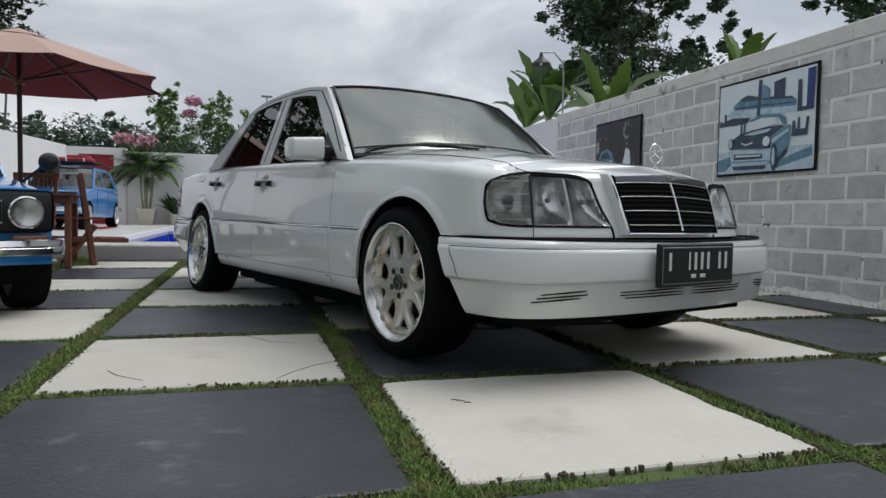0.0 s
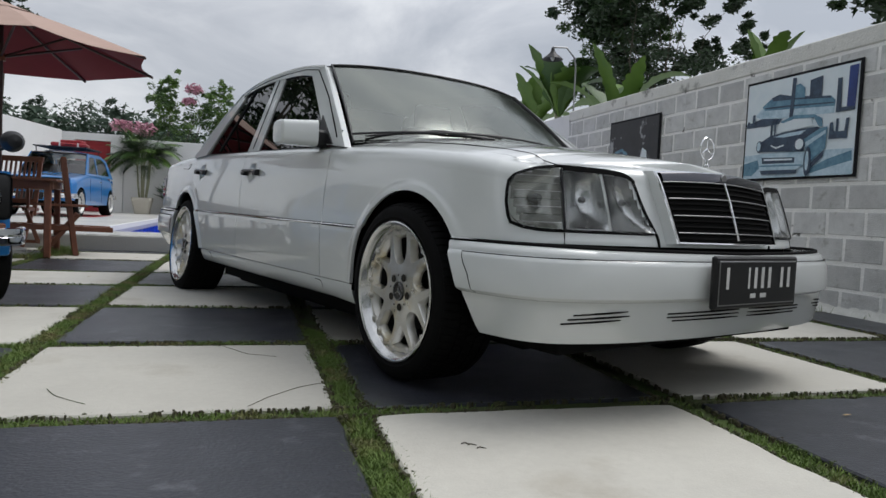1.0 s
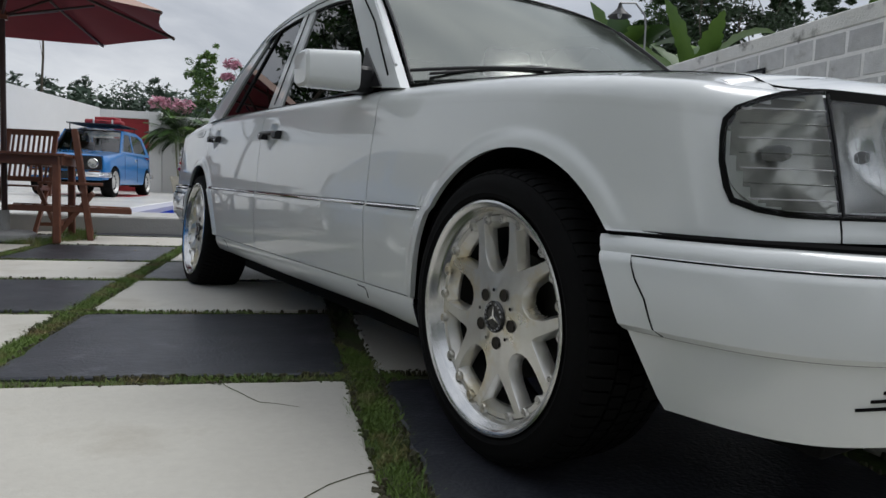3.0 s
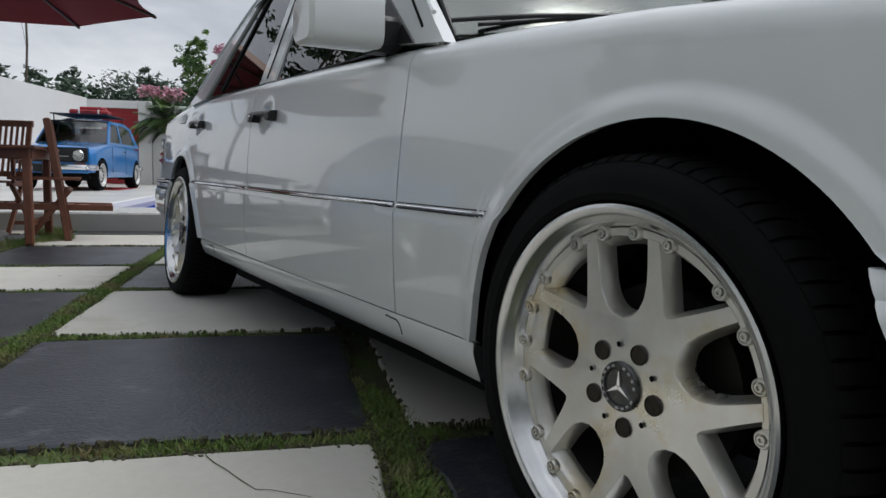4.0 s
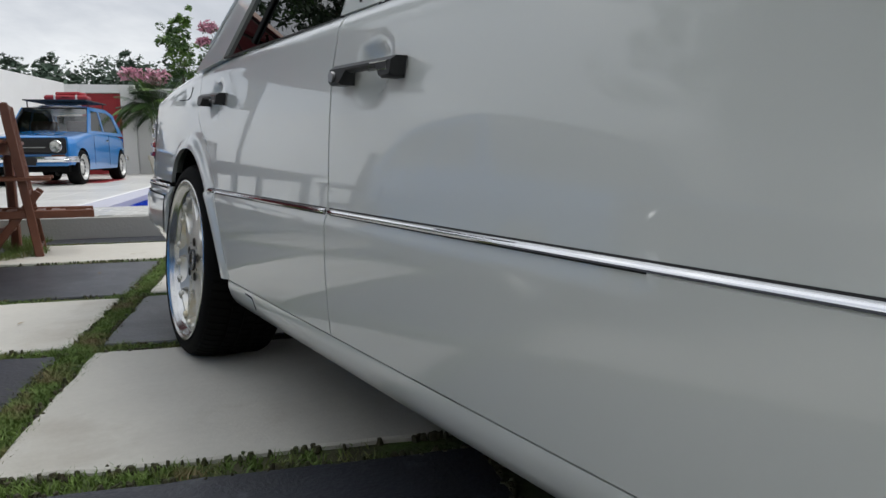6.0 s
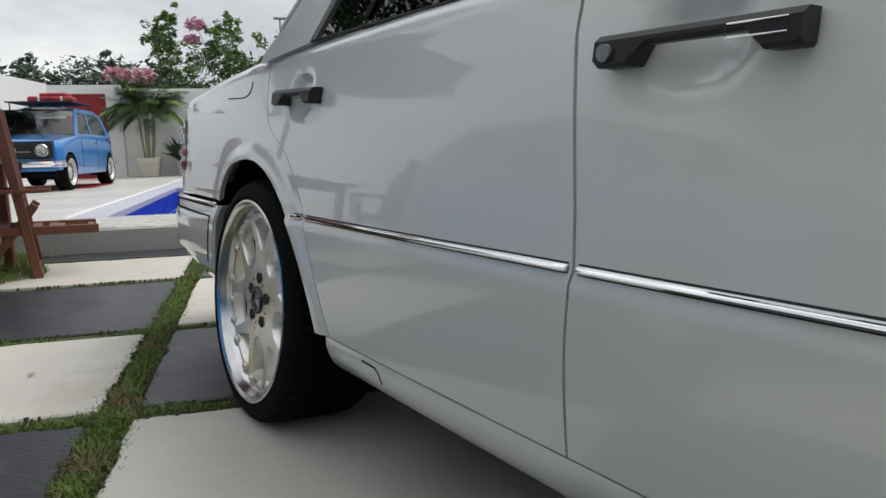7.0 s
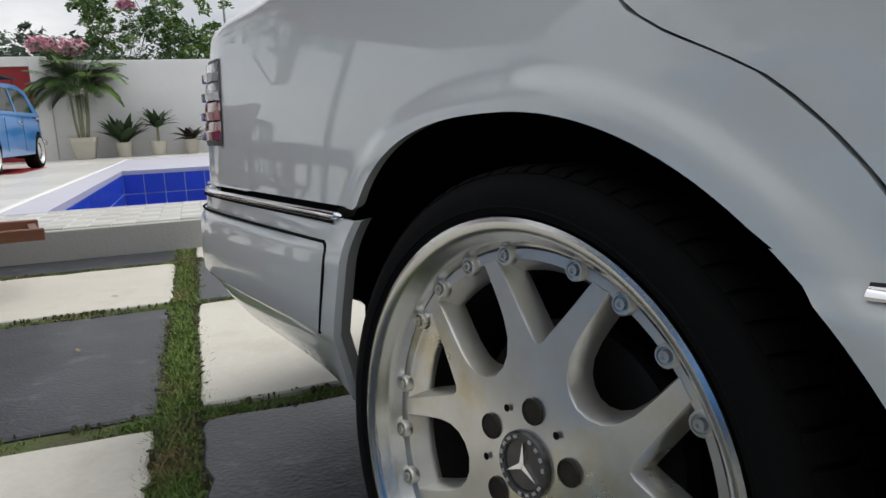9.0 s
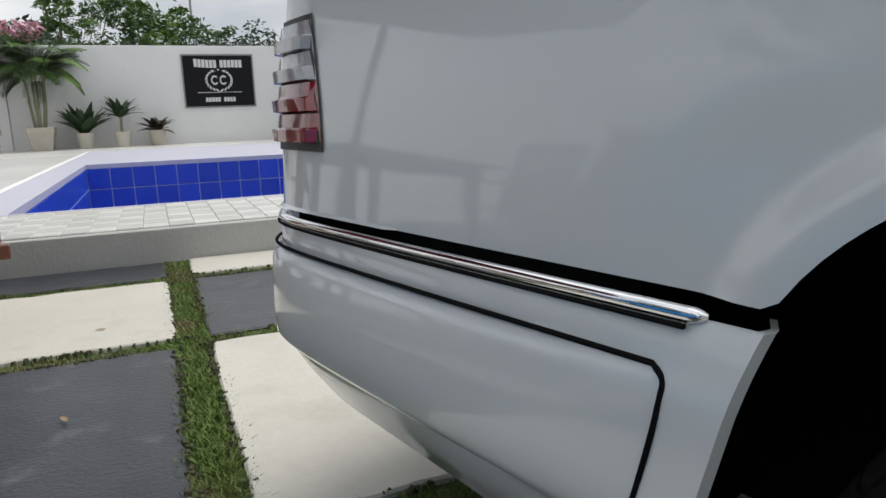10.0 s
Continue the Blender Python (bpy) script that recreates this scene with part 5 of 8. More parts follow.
rear_pane = [(1.720, 0.884), (1.762, 1.301)] + [p for p in WTOP if 1.78 < p[0] < 2.15] + [(2.195, 1.270), (2.25, 1.221), (2.385, 1.090), (2.525, 0.905)]
for side in (1, -1):
    part("windscreen_pillar", prism([(0.515, 0.850), (0.712, 0.872), (1.232, 1.264), (1.105, 1.296)], in_pane(side, 0.004), 0.03), M_PAINT, saloon)
    part("roof_rail", prism(RAIL + WTOP[::-1], in_pane(side, 0.006), 0.03), M_PAINT, saloon)
    part("door_pillar", prism([(1.568, 0.885), (1.724, 0.888), (1.766, 1.304), (1.630, 1.304)], in_pane(side, 0.002), 0.03), M_PAINT, saloon)
    part("rear_pillar", prism([(2.505, 0.900), (2.368, 1.092), (2.236, 1.224), (2.19, 1.276), (2.27, 1.284), (2.36, 1.240), (2.482, 1.150), (2.60, 1.050), (2.70, 0.960), (2.775, 0.915), (2.78, 0.890)], in_pane(side, 0.004), 0.05), M_PAINT, saloon)
    for nm, poly, owner in (("front_window", front_pane, DOOR_F), ("rear_window", rear_pane, DOOR_R)):
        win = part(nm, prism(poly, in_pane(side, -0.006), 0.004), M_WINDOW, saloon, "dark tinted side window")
        part("window_seal", tube([in_pane(side, -0.001)(u, v, 0) for u, v in poly], 0.0032, 5, closed=True), M_BLACK, win, "black rubber seal")
    part("pillar_joint", tube([in_pane(side, 0.004)(u, v, 0) for u, v in ((1.648, 0.90), (1.700, 1.302))], 0.0022, 5), M_DARK, saloon, "thin door joint")
    part("quarter_bar", tube([in_pane(side, -0.002)(u, v, 0) for u, v in ((2.27, 0.915), (2.07, 1.285))], 0.006, 5), M_BLACK, saloon, "black window divider")
    part("drip_rail", tube([in_pane(side, 0.006)(u, v, 0) for u, v in [(0.60, 0.925)] + RAIL + [(2.482, 1.150), (2.60, 1.050), (2.70, 0.960)]], 0.0055, 6), M_PAINT, saloon)
    part("pillar_joint", tube([in_pane(side, 0.005)(u, v, 0) for u, v in ((0.630, 0.900), (0.90, 1.112), (1.165, 1.283), (1.35, 1.312), (1.62, 1.324), (1.90, 1.322), (2.13, 1.302), (2.23, 1.262))], 0.0032, 5), M_DARK, saloon, "dark joint round the door frames")


def roof_pt(v, u):
    y0, y1 = 1.100 - 0.085 * (1 - u * u), 2.255 + 0.10 * (1 - u * u)
    y = y0 + (y1 - y0) * v
    ze = lerp([p[0] for p in RAIL], [p[1] for p in RAIL], min(max(y, 1.105), 2.27))
    zc = lerp([1.0, 1.15, 1.4, 1.7, 2.0, 2.2, 2.36], [1.322, 1.342, 1.362, 1.372, 1.366, 1.345, 1.312], y)
    h = (pane_h(ze) - 0.0) * u
    return Vector((MID + h, y, ze + (zc - ze) * (1 - abs(u) ** 2.3)))


US = [-1 + k / 12 for k in range(25)]
part("roof", grid([[roof_pt(v / 16, u) for u in US] for v in range(17)]), M_PAINT, saloon)
w_top = [roof_pt(0.0, u * 0.965) for u in US]
w_bot = [Vector((MID + 0.715 * u, 0.610 - 0.175 * (1 - abs(u) ** 2.2), 0.880 + 0.045 * (1 - u * u))) for u in US]
rows = []
for k in range(11):
    f = k / 10
    rows.append([a.lerp(b, f) + Vector((0, -0.014, 0.008)) * math.sin(math.pi * f) for a, b in zip(w_bot, w_top)])
screen = part("windscreen", grid(rows), M_SCREEN, saloon, "large pale reflecting windscreen")
part("screen_seal", tube([p + Vector((0, -0.004, 0.003)) for p in w_top] + [r[-1] + Vector((0, -0.004, 0.002)) for r in rows[::-1]], [0.0045] * len(w_top) + [0.011] * len(rows), 6), M_BLACK, screen, "black rubber seal")
part("screen_seal", tube([r[0] + Vector((0, -0.004, 0.002)) for r in rows[::-1]], 0.0065, 6), M_BLACK, screen, "black rubber seal")
part("cowl", tube([p + Vector((0, 0.012, 0.040)) for p in w_bot], 0.005, 6), M_BLACK, saloon, "black air intake at the screen's foot")
r_top = [roof_pt(1.0, u * 0.96) for u in US]
r_bot = [Vector((MID + 0.66 * u, 2.70 + 0.11 * (1 - u * u), 0.925 + 0.02 * (1 - u * u))) for u in US]
part("rear_screen", grid([[a.lerp(b, k / 6) for a, b in zip(r_bot, r_top)] for k in range(6, -1, -1)]), M_WINDOW, saloon, "dark tinted rear screen")
wip = part("wiper", tube([(MID - 0.05, 0.46, 0.952), (MID - 0.30, 0.50, 0.958), (MID - 0.60, 0.60, 0.935)], 0.0055, 6), M_BLACK, saloon, "black wiper arm at rest")
part("wiper_blade", tube([(MID - 0.66, 0.600, 0.915), (MID - 0.35, 0.520, 0.965), (MID + 0.02, 0.485, 0.975)], 0.0045, 6), M_BLACK, wip)
for s_ in (-1, 1):
    part("washer_jet", lathe([(0, 0.010), (0.006, 0.008), (0.008, 0.0)], 12, "z", (MID + 0.25 * s_, 0.30, lerp(*HOOD, 0.30) - 0.005)), M_BLACK, saloon)
# seats and dash
for x in (MID - 0.36, MID + 0.36):
    seat = part("front_seat", box(x - 0.25, x + 0.25, 1.05, 1.55, 0.50, 0.66, 0.05, seg=3), M_SEAT, saloon, "dark red seat")
    part("seat_back", box(x - 0.24, x + 0.24, 1.50, 1.62, 0.60, 1.12, 0.05, seg=3), M_SEAT, seat)
    part("headrest", box(x - 0.13, x + 0.13, 1.55, 1.63, 1.13, 1.27, 0.035, seg=3), M_SEAT, seat)
bench = part("rear_seat", box(MID - 0.62, MID + 0.62, 2.05, 2.5, 0.50, 0.66, 0.05, seg=3), M_SEAT, saloon, "dark red rear bench")
part("bench_back", box(MID - 0.62, MID + 0.62, 2.45, 2.6, 0.6, 1.08, 0.05, seg=3), M_SEAT, bench)
part("dashboard", box(MID - 0.66, MID + 0.66, 0.62, 0.95, 0.80, 0.945, 0.04, seg=2), M_BLACK, saloon, "black dashboard")
part("dash_cloth", box(MID + 0.05, MID + 0.42, 0.60, 0.78, 0.948, 0.962, 0.004), M_RED, saloon, "red cloth on the dashboard")
part("steering_wheel", tube([(MID + 0.36 + 0.19 * math.cos(a), 1.0 + 0.06 * math.sin(a), 0.93 + 0.18 * math.sin(a)) for a in [2 * math.pi * k / 24 for k in range(24)]], 0.014, 6, closed=True), M_BLACK, saloon)
# door mirrors
for side in (1, -1):
    bm = bmesh.new()
    pr = [(-0.06, 0.78), (-0.045, 0.93), (-0.015, 0.99), (0.030, 1.0), (0.045, 0.97), (0.05, 0.92)]
    x_in, x_out, zc_ = 0.838, 0.998, 0.916
    rows = []
    for f in (0.0, 0.04, 0.5, 0.93, 0.985, 1.0):
        x = x_in + (x_out - x_in) * f
        hh = (0.0575 - 0.007 * f) * (0.0 if f == 1.0 else 0.86 if f > 0.98 else 1.0)
        dd = 0.0 if f == 1.0 else 0.85 if f > 0.98 else 1.0
        rows.append([put(x, 0.745 + 0.02 * f + 0.055 * dd * math.copysign(abs(math.cos(a)) ** 0.45, math.cos(a)), zc_ - 0.006 * f + hh * math.copysign(abs(math.sin(a)) ** 0.45, math.sin(a)), side) for a in [2 * math.pi * k / 28 for k in range(29)]])
    b_grid(bm, rows if side == 1 else rows[::-1])
    mir = part("door_mirror", bm, M_PAINT, saloon, "white square door mirror")
    part("mirror_glass", prism([(x_in + 0.012, zc_ - 0.048), (x_out - 0.02, zc_ - 0.048), (x_out - 0.02, zc_ + 0.044), (x_in + 0.012, zc_ + 0.05)], lambda u, v, w: put(u, 0.806 + w, v, side), 0.002), M_CHROME, mir, "mirror glass")
    part("mirror_foot", prism([(0.640, 0.868), (0.83, 0.882), (0.83, 0.930), (0.875, 1.020)], in_pane(side, 0.010), 0.02), M_BLACK, mir, "black mirror foot")
    part("mirror_arm", box(-0.03, 0.03, -0.03, 0.03, -0.03, 0.03, 0.01, m=Matrix.Translation(put(0.815, 0.752, 0.895, side)) @ Matrix.Diagonal((1.3, 1.2, 1.3, 1))), M_BLACK, mir, "black mirror arm")


# ---- wheels ----
def wheel(parent, phase, bolts, m, grow=1.0, tyre_r=0.314):
    """A split-spoke alloy wheel with its tyre; x points out of the car's right-hand side as minus x."""
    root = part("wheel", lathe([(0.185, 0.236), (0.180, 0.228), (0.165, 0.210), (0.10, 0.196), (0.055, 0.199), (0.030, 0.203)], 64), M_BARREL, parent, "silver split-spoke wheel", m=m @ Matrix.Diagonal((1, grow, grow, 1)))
    part("rim_lip", lathe([(0.030, 0.203), (0.014, 0.2085), (0.009, 0.2130), (0.0045, 0.2155), (-0.006, 0.2190), (-0.015, 0.2235), (-0.0185, 0.2275), (-0.0245, 0.2300), (-0.0300, 0.2360), (-0.0320, 0.2415), (-0.0305, 0.2460), (-0.024, 0.2475), (-0.012, 0.244)], 96), M_LIP, root, "polished rim lip")
    star = []
    for k in range(5):
        t0 = phase + 72 * k
        def pol(r, deg):
            return (r * math.cos(radians(deg)), r * math.sin(radians(deg)))
        seq = [pol(0.2065, t0 - 23.6), pol(0.2065, t0 - 20.4), pol(0.2065, t0 - 17.2)]
        seq += [pol(0.185, t0 - 14.6), pol(0.160, t0 - 10.6), pol(0.138, t0 - 5.6), pol(0.127, t0 - 2.2), pol(0.124, t0), pol(0.127, t0 + 2.2), pol(0.138, t0 + 5.6), pol(0.160, t0 + 10.6), pol(0.185, t0 + 14.6)]
        seq += [pol(0.2065, t0 + 17.2), pol(0.2065, t0 + 20.4), pol(0.2065, t0 + 23.6)]
        for r, d in ((0.190, 22.9), (0.165, 21.4), (0.145, 20.2), (0.125, 20.0), (0.109, 22.4), (0.0985, 27.8), (0.0940, 36.0)):
            seq.append(pol(r, t0 + d))
        for r, d in ((0.0985, 44.2), (0.109, 49.6), (0.125, 52.0), (0.145, 51.8), (0.165, 50.6), (0.190, 49.1)):
            seq.append(pol(r, t0 + d))
        star += seq
    bm = bmesh.new()
    def dish(u, v):
        r = math.hypot(u, v)
        f = min(1.0, max(0.0, (r - 0.05) / 0.155))
        return 0.016 * f - 0.013 * f * f
    front = [bm.verts.new((dish(u, v) + 0.0035, u, v)) for u, v in star]
    ins = []
    for (u, v) in star:
        ins.append(bm.verts.new((dish(u, v), u * 1.0, v * 1.0)))
    back = [bm.verts.new((dish(u, v) * 0.6 + 0.034, u * 0.997, v * 0.997)) for u, v in star]
    n = len(star)
    cv = [(sum(star[(i + j) % n][0] for j in (-1, 0, 1)) / 3, sum(star[(i + j) % n][1] for j in (-1, 0, 1)) / 3) for i in range(n)]
    for i in range(n):
        du = Vector((star[(i + 1) % n][0] - star[i - 1][0], star[(i + 1) % n][1] - star[i - 1][1])).normalized()
        ins[i].co = Vector((dish(*star[i]), star[i][0] - du.y * 0.0022, star[i][1] + du.x * 0.0022))
        if math.hypot(*star[i]) < 0.205:
            back[i].co = Vector((0.034, star[i][0] + du.y * 0.0055, star[i][1] - du.x * 0.0055))
    for i in range(n):
        j = (i + 1) % n
        bm.faces.new((front[i], front[j], back[j], back[i]))
        bm.faces.new((ins[i], ins[j], front[j], front[i]))
    ring = [bm.verts.new((dish(0.086 * math.cos(a), 0.086 * math.sin(a)) - 0.0002, 0.086 * math.cos(a), 0.086 * math.sin(a))) for a in [radians(phase - 36 + 360 * k / 60) for k in range(60)]]
    hub = [bm.verts.new((0.0, 0.034 * math.cos(a), 0.034 * math.sin(a))) for a in [radians(phase - 36 + 360 * k / 60) for k in range(60)]]
    for i in range(60):
        bm.faces.new((hub[i], hub[(i + 1) % 60], ring[(i + 1) % 60], ring[i]))
    e_in = [bm.edges.get((ring[i], ring[(i + 1) % 60])) for i in range(60)] + [bm.edges.get((ins[i], ins[(i + 1) % n])) for i in range(n)]
    bmesh.ops.triangle_fill(bm, use_beauty=True, edges=e_in)
    bmesh.ops.recalc_face_normals(bm, faces=bm.faces[:])
    sp = part("spokes", bm, M_ALLOY, root, "brushed silver spokes", sharp=40)
    part("bolt_ring", lathe([(0.034, 0.1910), (0.030, 0.1915), (0.024, 0.1930), (0.0085, 0.2020), (0.0040, 0.2035), (0.0035, 0.2140), (0.010, 0.2145)], 72), M_ALLOY, root)
    for k in range(5):
        a = radians(bolts + 72 * k)
        c = Vector((0.0, 0.056 * math.cos(a), 0.056 * math.sin(a)))
        part("bolt_hole", lathe([(-0.0016, 0.0136), (-0.0030, 0.0130), (-0.0034, 0.0124), (-0.0016, 0.0120), (-0.0014, 0.0)], 20, "x", c + Vector((dish(c.y, c.z), 0, 0))), M_HOLE, root, "dark bolt hole")
        a2 = radians(bolts + 36 + 72 * k)
        c = Vector((0.0, 0.057 * math.cos(a2), 0.057 * math.sin(a2)))
        part("pin_hole", lathe([(-0.0025, 0.0040), (-0.0022, 0.0)], 10, "x", c + Vector((dish(c.y, c.z), 0, 0))), M_DARK, root)
        for off in (-28.2, -12.4, 12.4, 28.2):
            b = radians(phase + 72 * k + off)
            part("rim_bolt", lathe([(0.006, 0.0106), (-0.002, 0.0106), (-0.0040, 0.0092), (-0.0040, 0.0078), (0.0000, 0.0070), (0.0000, 0.0056), (-0.0058, 0.0050), (-0.0058, 0.0028), (-0.0020, 0.0022), (-0.0020, 0.0)], 14, "x", Vector((0, 0.2080 * math.cos(b), 0.2080 * math.sin(b)))), M_ALLOY, root)
    cap = part("centre_cap", lathe([(0.004, 0.0345), (-0.004, 0.0340), (-0.0065, 0.0320), (-0.0065, 0.0255), (-0.004, 0.0245), (-0.0035, 0.0)], 40), M_CAPRING, root, "round centre cap with a three-armed star")
    for a in (90, 210, 330):
        part("cap_star", prism([(0.0, -0.0032), (0.0235, 0.0), (0.0, 0.0032)], lambda u, v, w: Vector((-0.0035 - w, u * math.cos(radians(a)) - v * math.sin(radians(a)), u * math.sin(radians(a)) + v * math.cos(radians(a)))), 0.0035), M_CHROME, root)
    for k in range(18):
        a = radians(20 * k + 10)
        if k % 5 != 4:
            part("cap_mark", box(-0.0012, 0.0012, -0.0022, 0.0022, -0.0016, 0.0016, 0.0, m=Matrix.Translation((-0.0068, 0.0287 * math.cos(a), 0.0287 * math.sin(a))) @ Matrix.Rotation(a + math.pi / 2, 4, "X")), M_CLEAR_LENS, root)
    # tyre with a moulded shoulder, and the tread blocks on it
    out_r = tyre_r / grow
    fit_r = lambda r: 0.236 + (r - 0.236) * (out_r - 0.236) / 0.078
    prof = [(0.205, 0.236), (0.212, 0.252), (0.215, 0.280), (0.208, 0.298), (0.196, 0.304), (0.172, 0.3065), (0.100, 0.3070), (0.018, 0.3065), (-0.004, 0.3050), (-0.016, 0.300), (-0.026, 0.289), (-0.0305, 0.275), (-0.0312, 0.262), (-0.0322, 0.2605), (-0.0305, 0.259), (-0.0285, 0.252), (-0.022, 0.2485), (-0.010, 0.245), (0.006, 0.236)]
    ty = part("tyre", lathe([(x, fit_r(r)) for x, r in prof], 96), M_TYRE, root, "low black tyre")
    bm = bmesh.new()
    ribs = ([(-0.017, 0.3020), (-0.010, 0.3075), (0.006, 0.3120), (0.040, 0.3140)], [(0.047, 0.3142), (0.080, 0.3144)], [(0.087, 0.3144), (0.121, 0.3144)], [(0.128, 0.3144), (0.160, 0.3142)], [(0.167, 0.3140), (0.190, 0.3120), (0.205, 0.3040)])
    for q, rib in enumerate(ribs):
        for k in range(72):
            a0 = 2 * math.pi * (k + 0.37 * q) / 72
            sides = []
            for e in (0.05, 0.86):
                row = []
                for x, r in rib:
                    aa = a0 + 2 * math.pi * (e + 4.5 * (x if q < 2 else 0.2 - x)) / 72
                    row.append((Vector((x, fit_r(r) * math.cos(aa), fit_r(r) * math.sin(aa))), Vector((x + (0.002 if x < 0.09 else -0.002), fit_r(r - 0.010) * math.cos(aa), fit_r(r - 0.010) * math.sin(aa)))))
                sides.append(row)
            vt = [[bm.verts.new(p[0]) for p in row] for row in sides]
            vb = [[bm.verts.new(p[1]) for p in row] for row in sides]
            m_ = len(rib)
            for i in range(m_ - 1):
                bm.faces.new((vt[0][i], vt[1][i], vt[1][i + 1], vt[0][i + 1]))
                bm.faces.new((vb[0][i], vt[0][i], vt[0][i + 1], vb[0][i + 1]))
                bm.faces.new((vt[1][i], vb[1][i], vb[1][i + 1], vt[1][i + 1]))
            bm.faces.new((vb[0][0], vb[1][0], vt[1][0], vt[0][0]))
            bm.faces.new((vt[0][-1], vt[1][-1], vb[1][-1], vb[0][-1]))
    part("tread", bm, M_TYRE, ty, "moulded tread blocks")["kind"] = "stuff"
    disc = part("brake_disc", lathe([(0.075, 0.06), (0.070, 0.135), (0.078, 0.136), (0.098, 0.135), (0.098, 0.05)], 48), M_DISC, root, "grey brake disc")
    part("hub", lathe([(0.03, 0.05), (0.12, 0.06), (0.12, 0.0)], 24), M_BLACK, root)
    return root


M_HOLE = material("bolt_hole_brown", (0.05, 0.042, 0.03), 0.6, 0.5, dark=(0.02, 0.018, 0.014), scale=60, fine=200)
# near-black tones for the barrel and the disc behind the silver spokes
M_BARREL = material("dark_rim_barrel", (0.045, 0.043, 0.04), 0.6, 0.4, dark=(0.025, 0.024, 0.022), scale=14, fine=100)
M_DISC = material("dark_brake_iron", (0.035, 0.033, 0.03), 0.6, 0.5, dark=(0.02, 0.018, 0.016), scale=20, fine=120)
wheel(saloon, 121, 47, Matrix.Translation((-0.0075, -0.011, 0.3145)) @ Matrix.Rotation(-0.0095, 4, "Z"))
wheel(saloon, 91.5, 24, Matrix.Translation((0.006, 2.804, 0.3030)) @ Matrix.Rotation(-0.0075, 4, "Z") @ Matrix.Rotation(0.092, 4, "Y"), 1.0375, 0.309)
wheel(saloon, 20, 40, Matrix.Translation((2 * MID, 0.0, 0.314)) @ Matrix.Rotation(math.pi, 4, "Z"))
wheel(saloon, 60, 10, Matrix.Translation((2 * MID, 2.8, 0.314)) @ Matrix.Rotation(math.pi, 4, "Z"))

# ---- garden parasol, table and teak chairs ----
def slat_bar(bm, a, b, w, d, up=(0, 0, 1)):
    """A rectangular bar from a to b, w wide and d deep."""
    a, b = Vector(a), Vector(b)
    t = (b - a).normalized()
    s = t.cross(Vector(up))
    if s.length < 1e-4:
        s = t.cross(Vector((1, 0, 0)))
    s.normalize()
    n = s.cross(t)
    vs = [[bm.verts.new(p + s * (w / 2 * i) + n * (d / 2 * j)) for i, j in ((-1, -1), (1, -1), (1, 1), (-1, 1))] for p in (a, b)]
    for k in range(4):
        bm.faces.new((vs[0][k], vs[0][(k + 1) % 4], vs[1][(k + 1) % 4], vs[1][k]))
    bm.faces.new(vs[0][::-1]), bm.faces.new(vs[1])
    bmesh.ops.recalc_face_normals(bm, faces=bm.faces[:])
    return bm


def bar(name, a, b, w, d, mat, root, up=(0, 0, 1), label=""):
    bm = slat_bar(bmesh.new(), a, b, w, d, up)
    bmesh.ops.bevel(bm, geom=bm.edges[:], offset=min(w, d) * 0.15, segments=1, affect="EDGES")
    return part(name, bm, mat, root, label)


para = thing("parasol", "open dark red canvas parasol with a pale top and wooden pole", "parasol", pose(-2.856, 5.223, 0, 0, 0, 26.3))
R_P, RIM, PEAK = 1.425, 1.942, 2.40
part("pole", tube([(0, 0, 0), (0, 0, PEAK)], 0.024, 14), M_DARK_WOOD, para, "dark wooden pole")
for k in range(8):
    a0, a1 = radians(45 * k), radians(45 * (k + 1))
    rows = []
    for f in [j / 8 for j in range(9)]:
        r, z = R_P * f, PEAK - (PEAK - RIM) * (0.86 * f + 0.14 * f * f)
        row = []
        for g in [j / 6 for j in range(7)]:
            p = Vector((math.cos(a0), math.sin(a0))).lerp(Vector((math.cos(a1), math.sin(a1))), g) * r
            sag = 0.045 * f * math.sin(math.pi * g)
            q = 1 - 0.055 * f * math.sin(math.pi * g)
            row.append(Vector((p.x * q, p.y * q, z - sag * 0.4)))
        rows.append(row)
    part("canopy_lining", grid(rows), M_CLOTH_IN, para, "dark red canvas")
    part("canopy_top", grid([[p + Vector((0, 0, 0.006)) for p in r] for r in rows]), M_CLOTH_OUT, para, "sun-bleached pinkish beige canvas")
    rib_end = Vector((R_P * math.cos(a0), R_P * math.sin(a0), RIM))
    rib = part("rib", tube([(0.03 * math.cos(a0), 0.03 * math.sin(a0), PEAK - 0.03), rib_end * 0.5 + Vector((0, 0, PEAK / 2 - 0.030)), rib_end + Vector((0, 0, -0.012))], 0.013, 6), M_DARK_WOOD, para)
    part("strut", tube([(0.03 * math.cos(a0), 0.03 * math.sin(a0), 1.90), rib_end * 0.5 + Vector((0, 0, PEAK / 2 - 0.06))], 0.011, 6), M_DARK_WOOD, rib)
rows = [[Vector((0.30 * f * math.cos(a), 0.30 * f * math.sin(a), PEAK + 0.030 - 0.105 * f)) for a in [radians(45 * k) for k in range(9)]] for f in (0.02, 0.5, 1.0)]
part("vent_cap", grid(rows), M_CLOTH_OUT, para, "small canvas vent cap")
part("collar", lathe([(1.86, 0.026), (1.86, 0.045), (1.93, 0.045), (1.93, 0.026)], 16, "z"), M_TEAK, para)
part("base", lathe([(0.0, 0.0), (0.0, 0.24), (0.05, 0.24), (0.07, 0.20), (0.08, 0.04), (0.25, 0.035), (0.25, 0.024)], 24, "z"), M_CONCRETE, para, "round concrete foot")

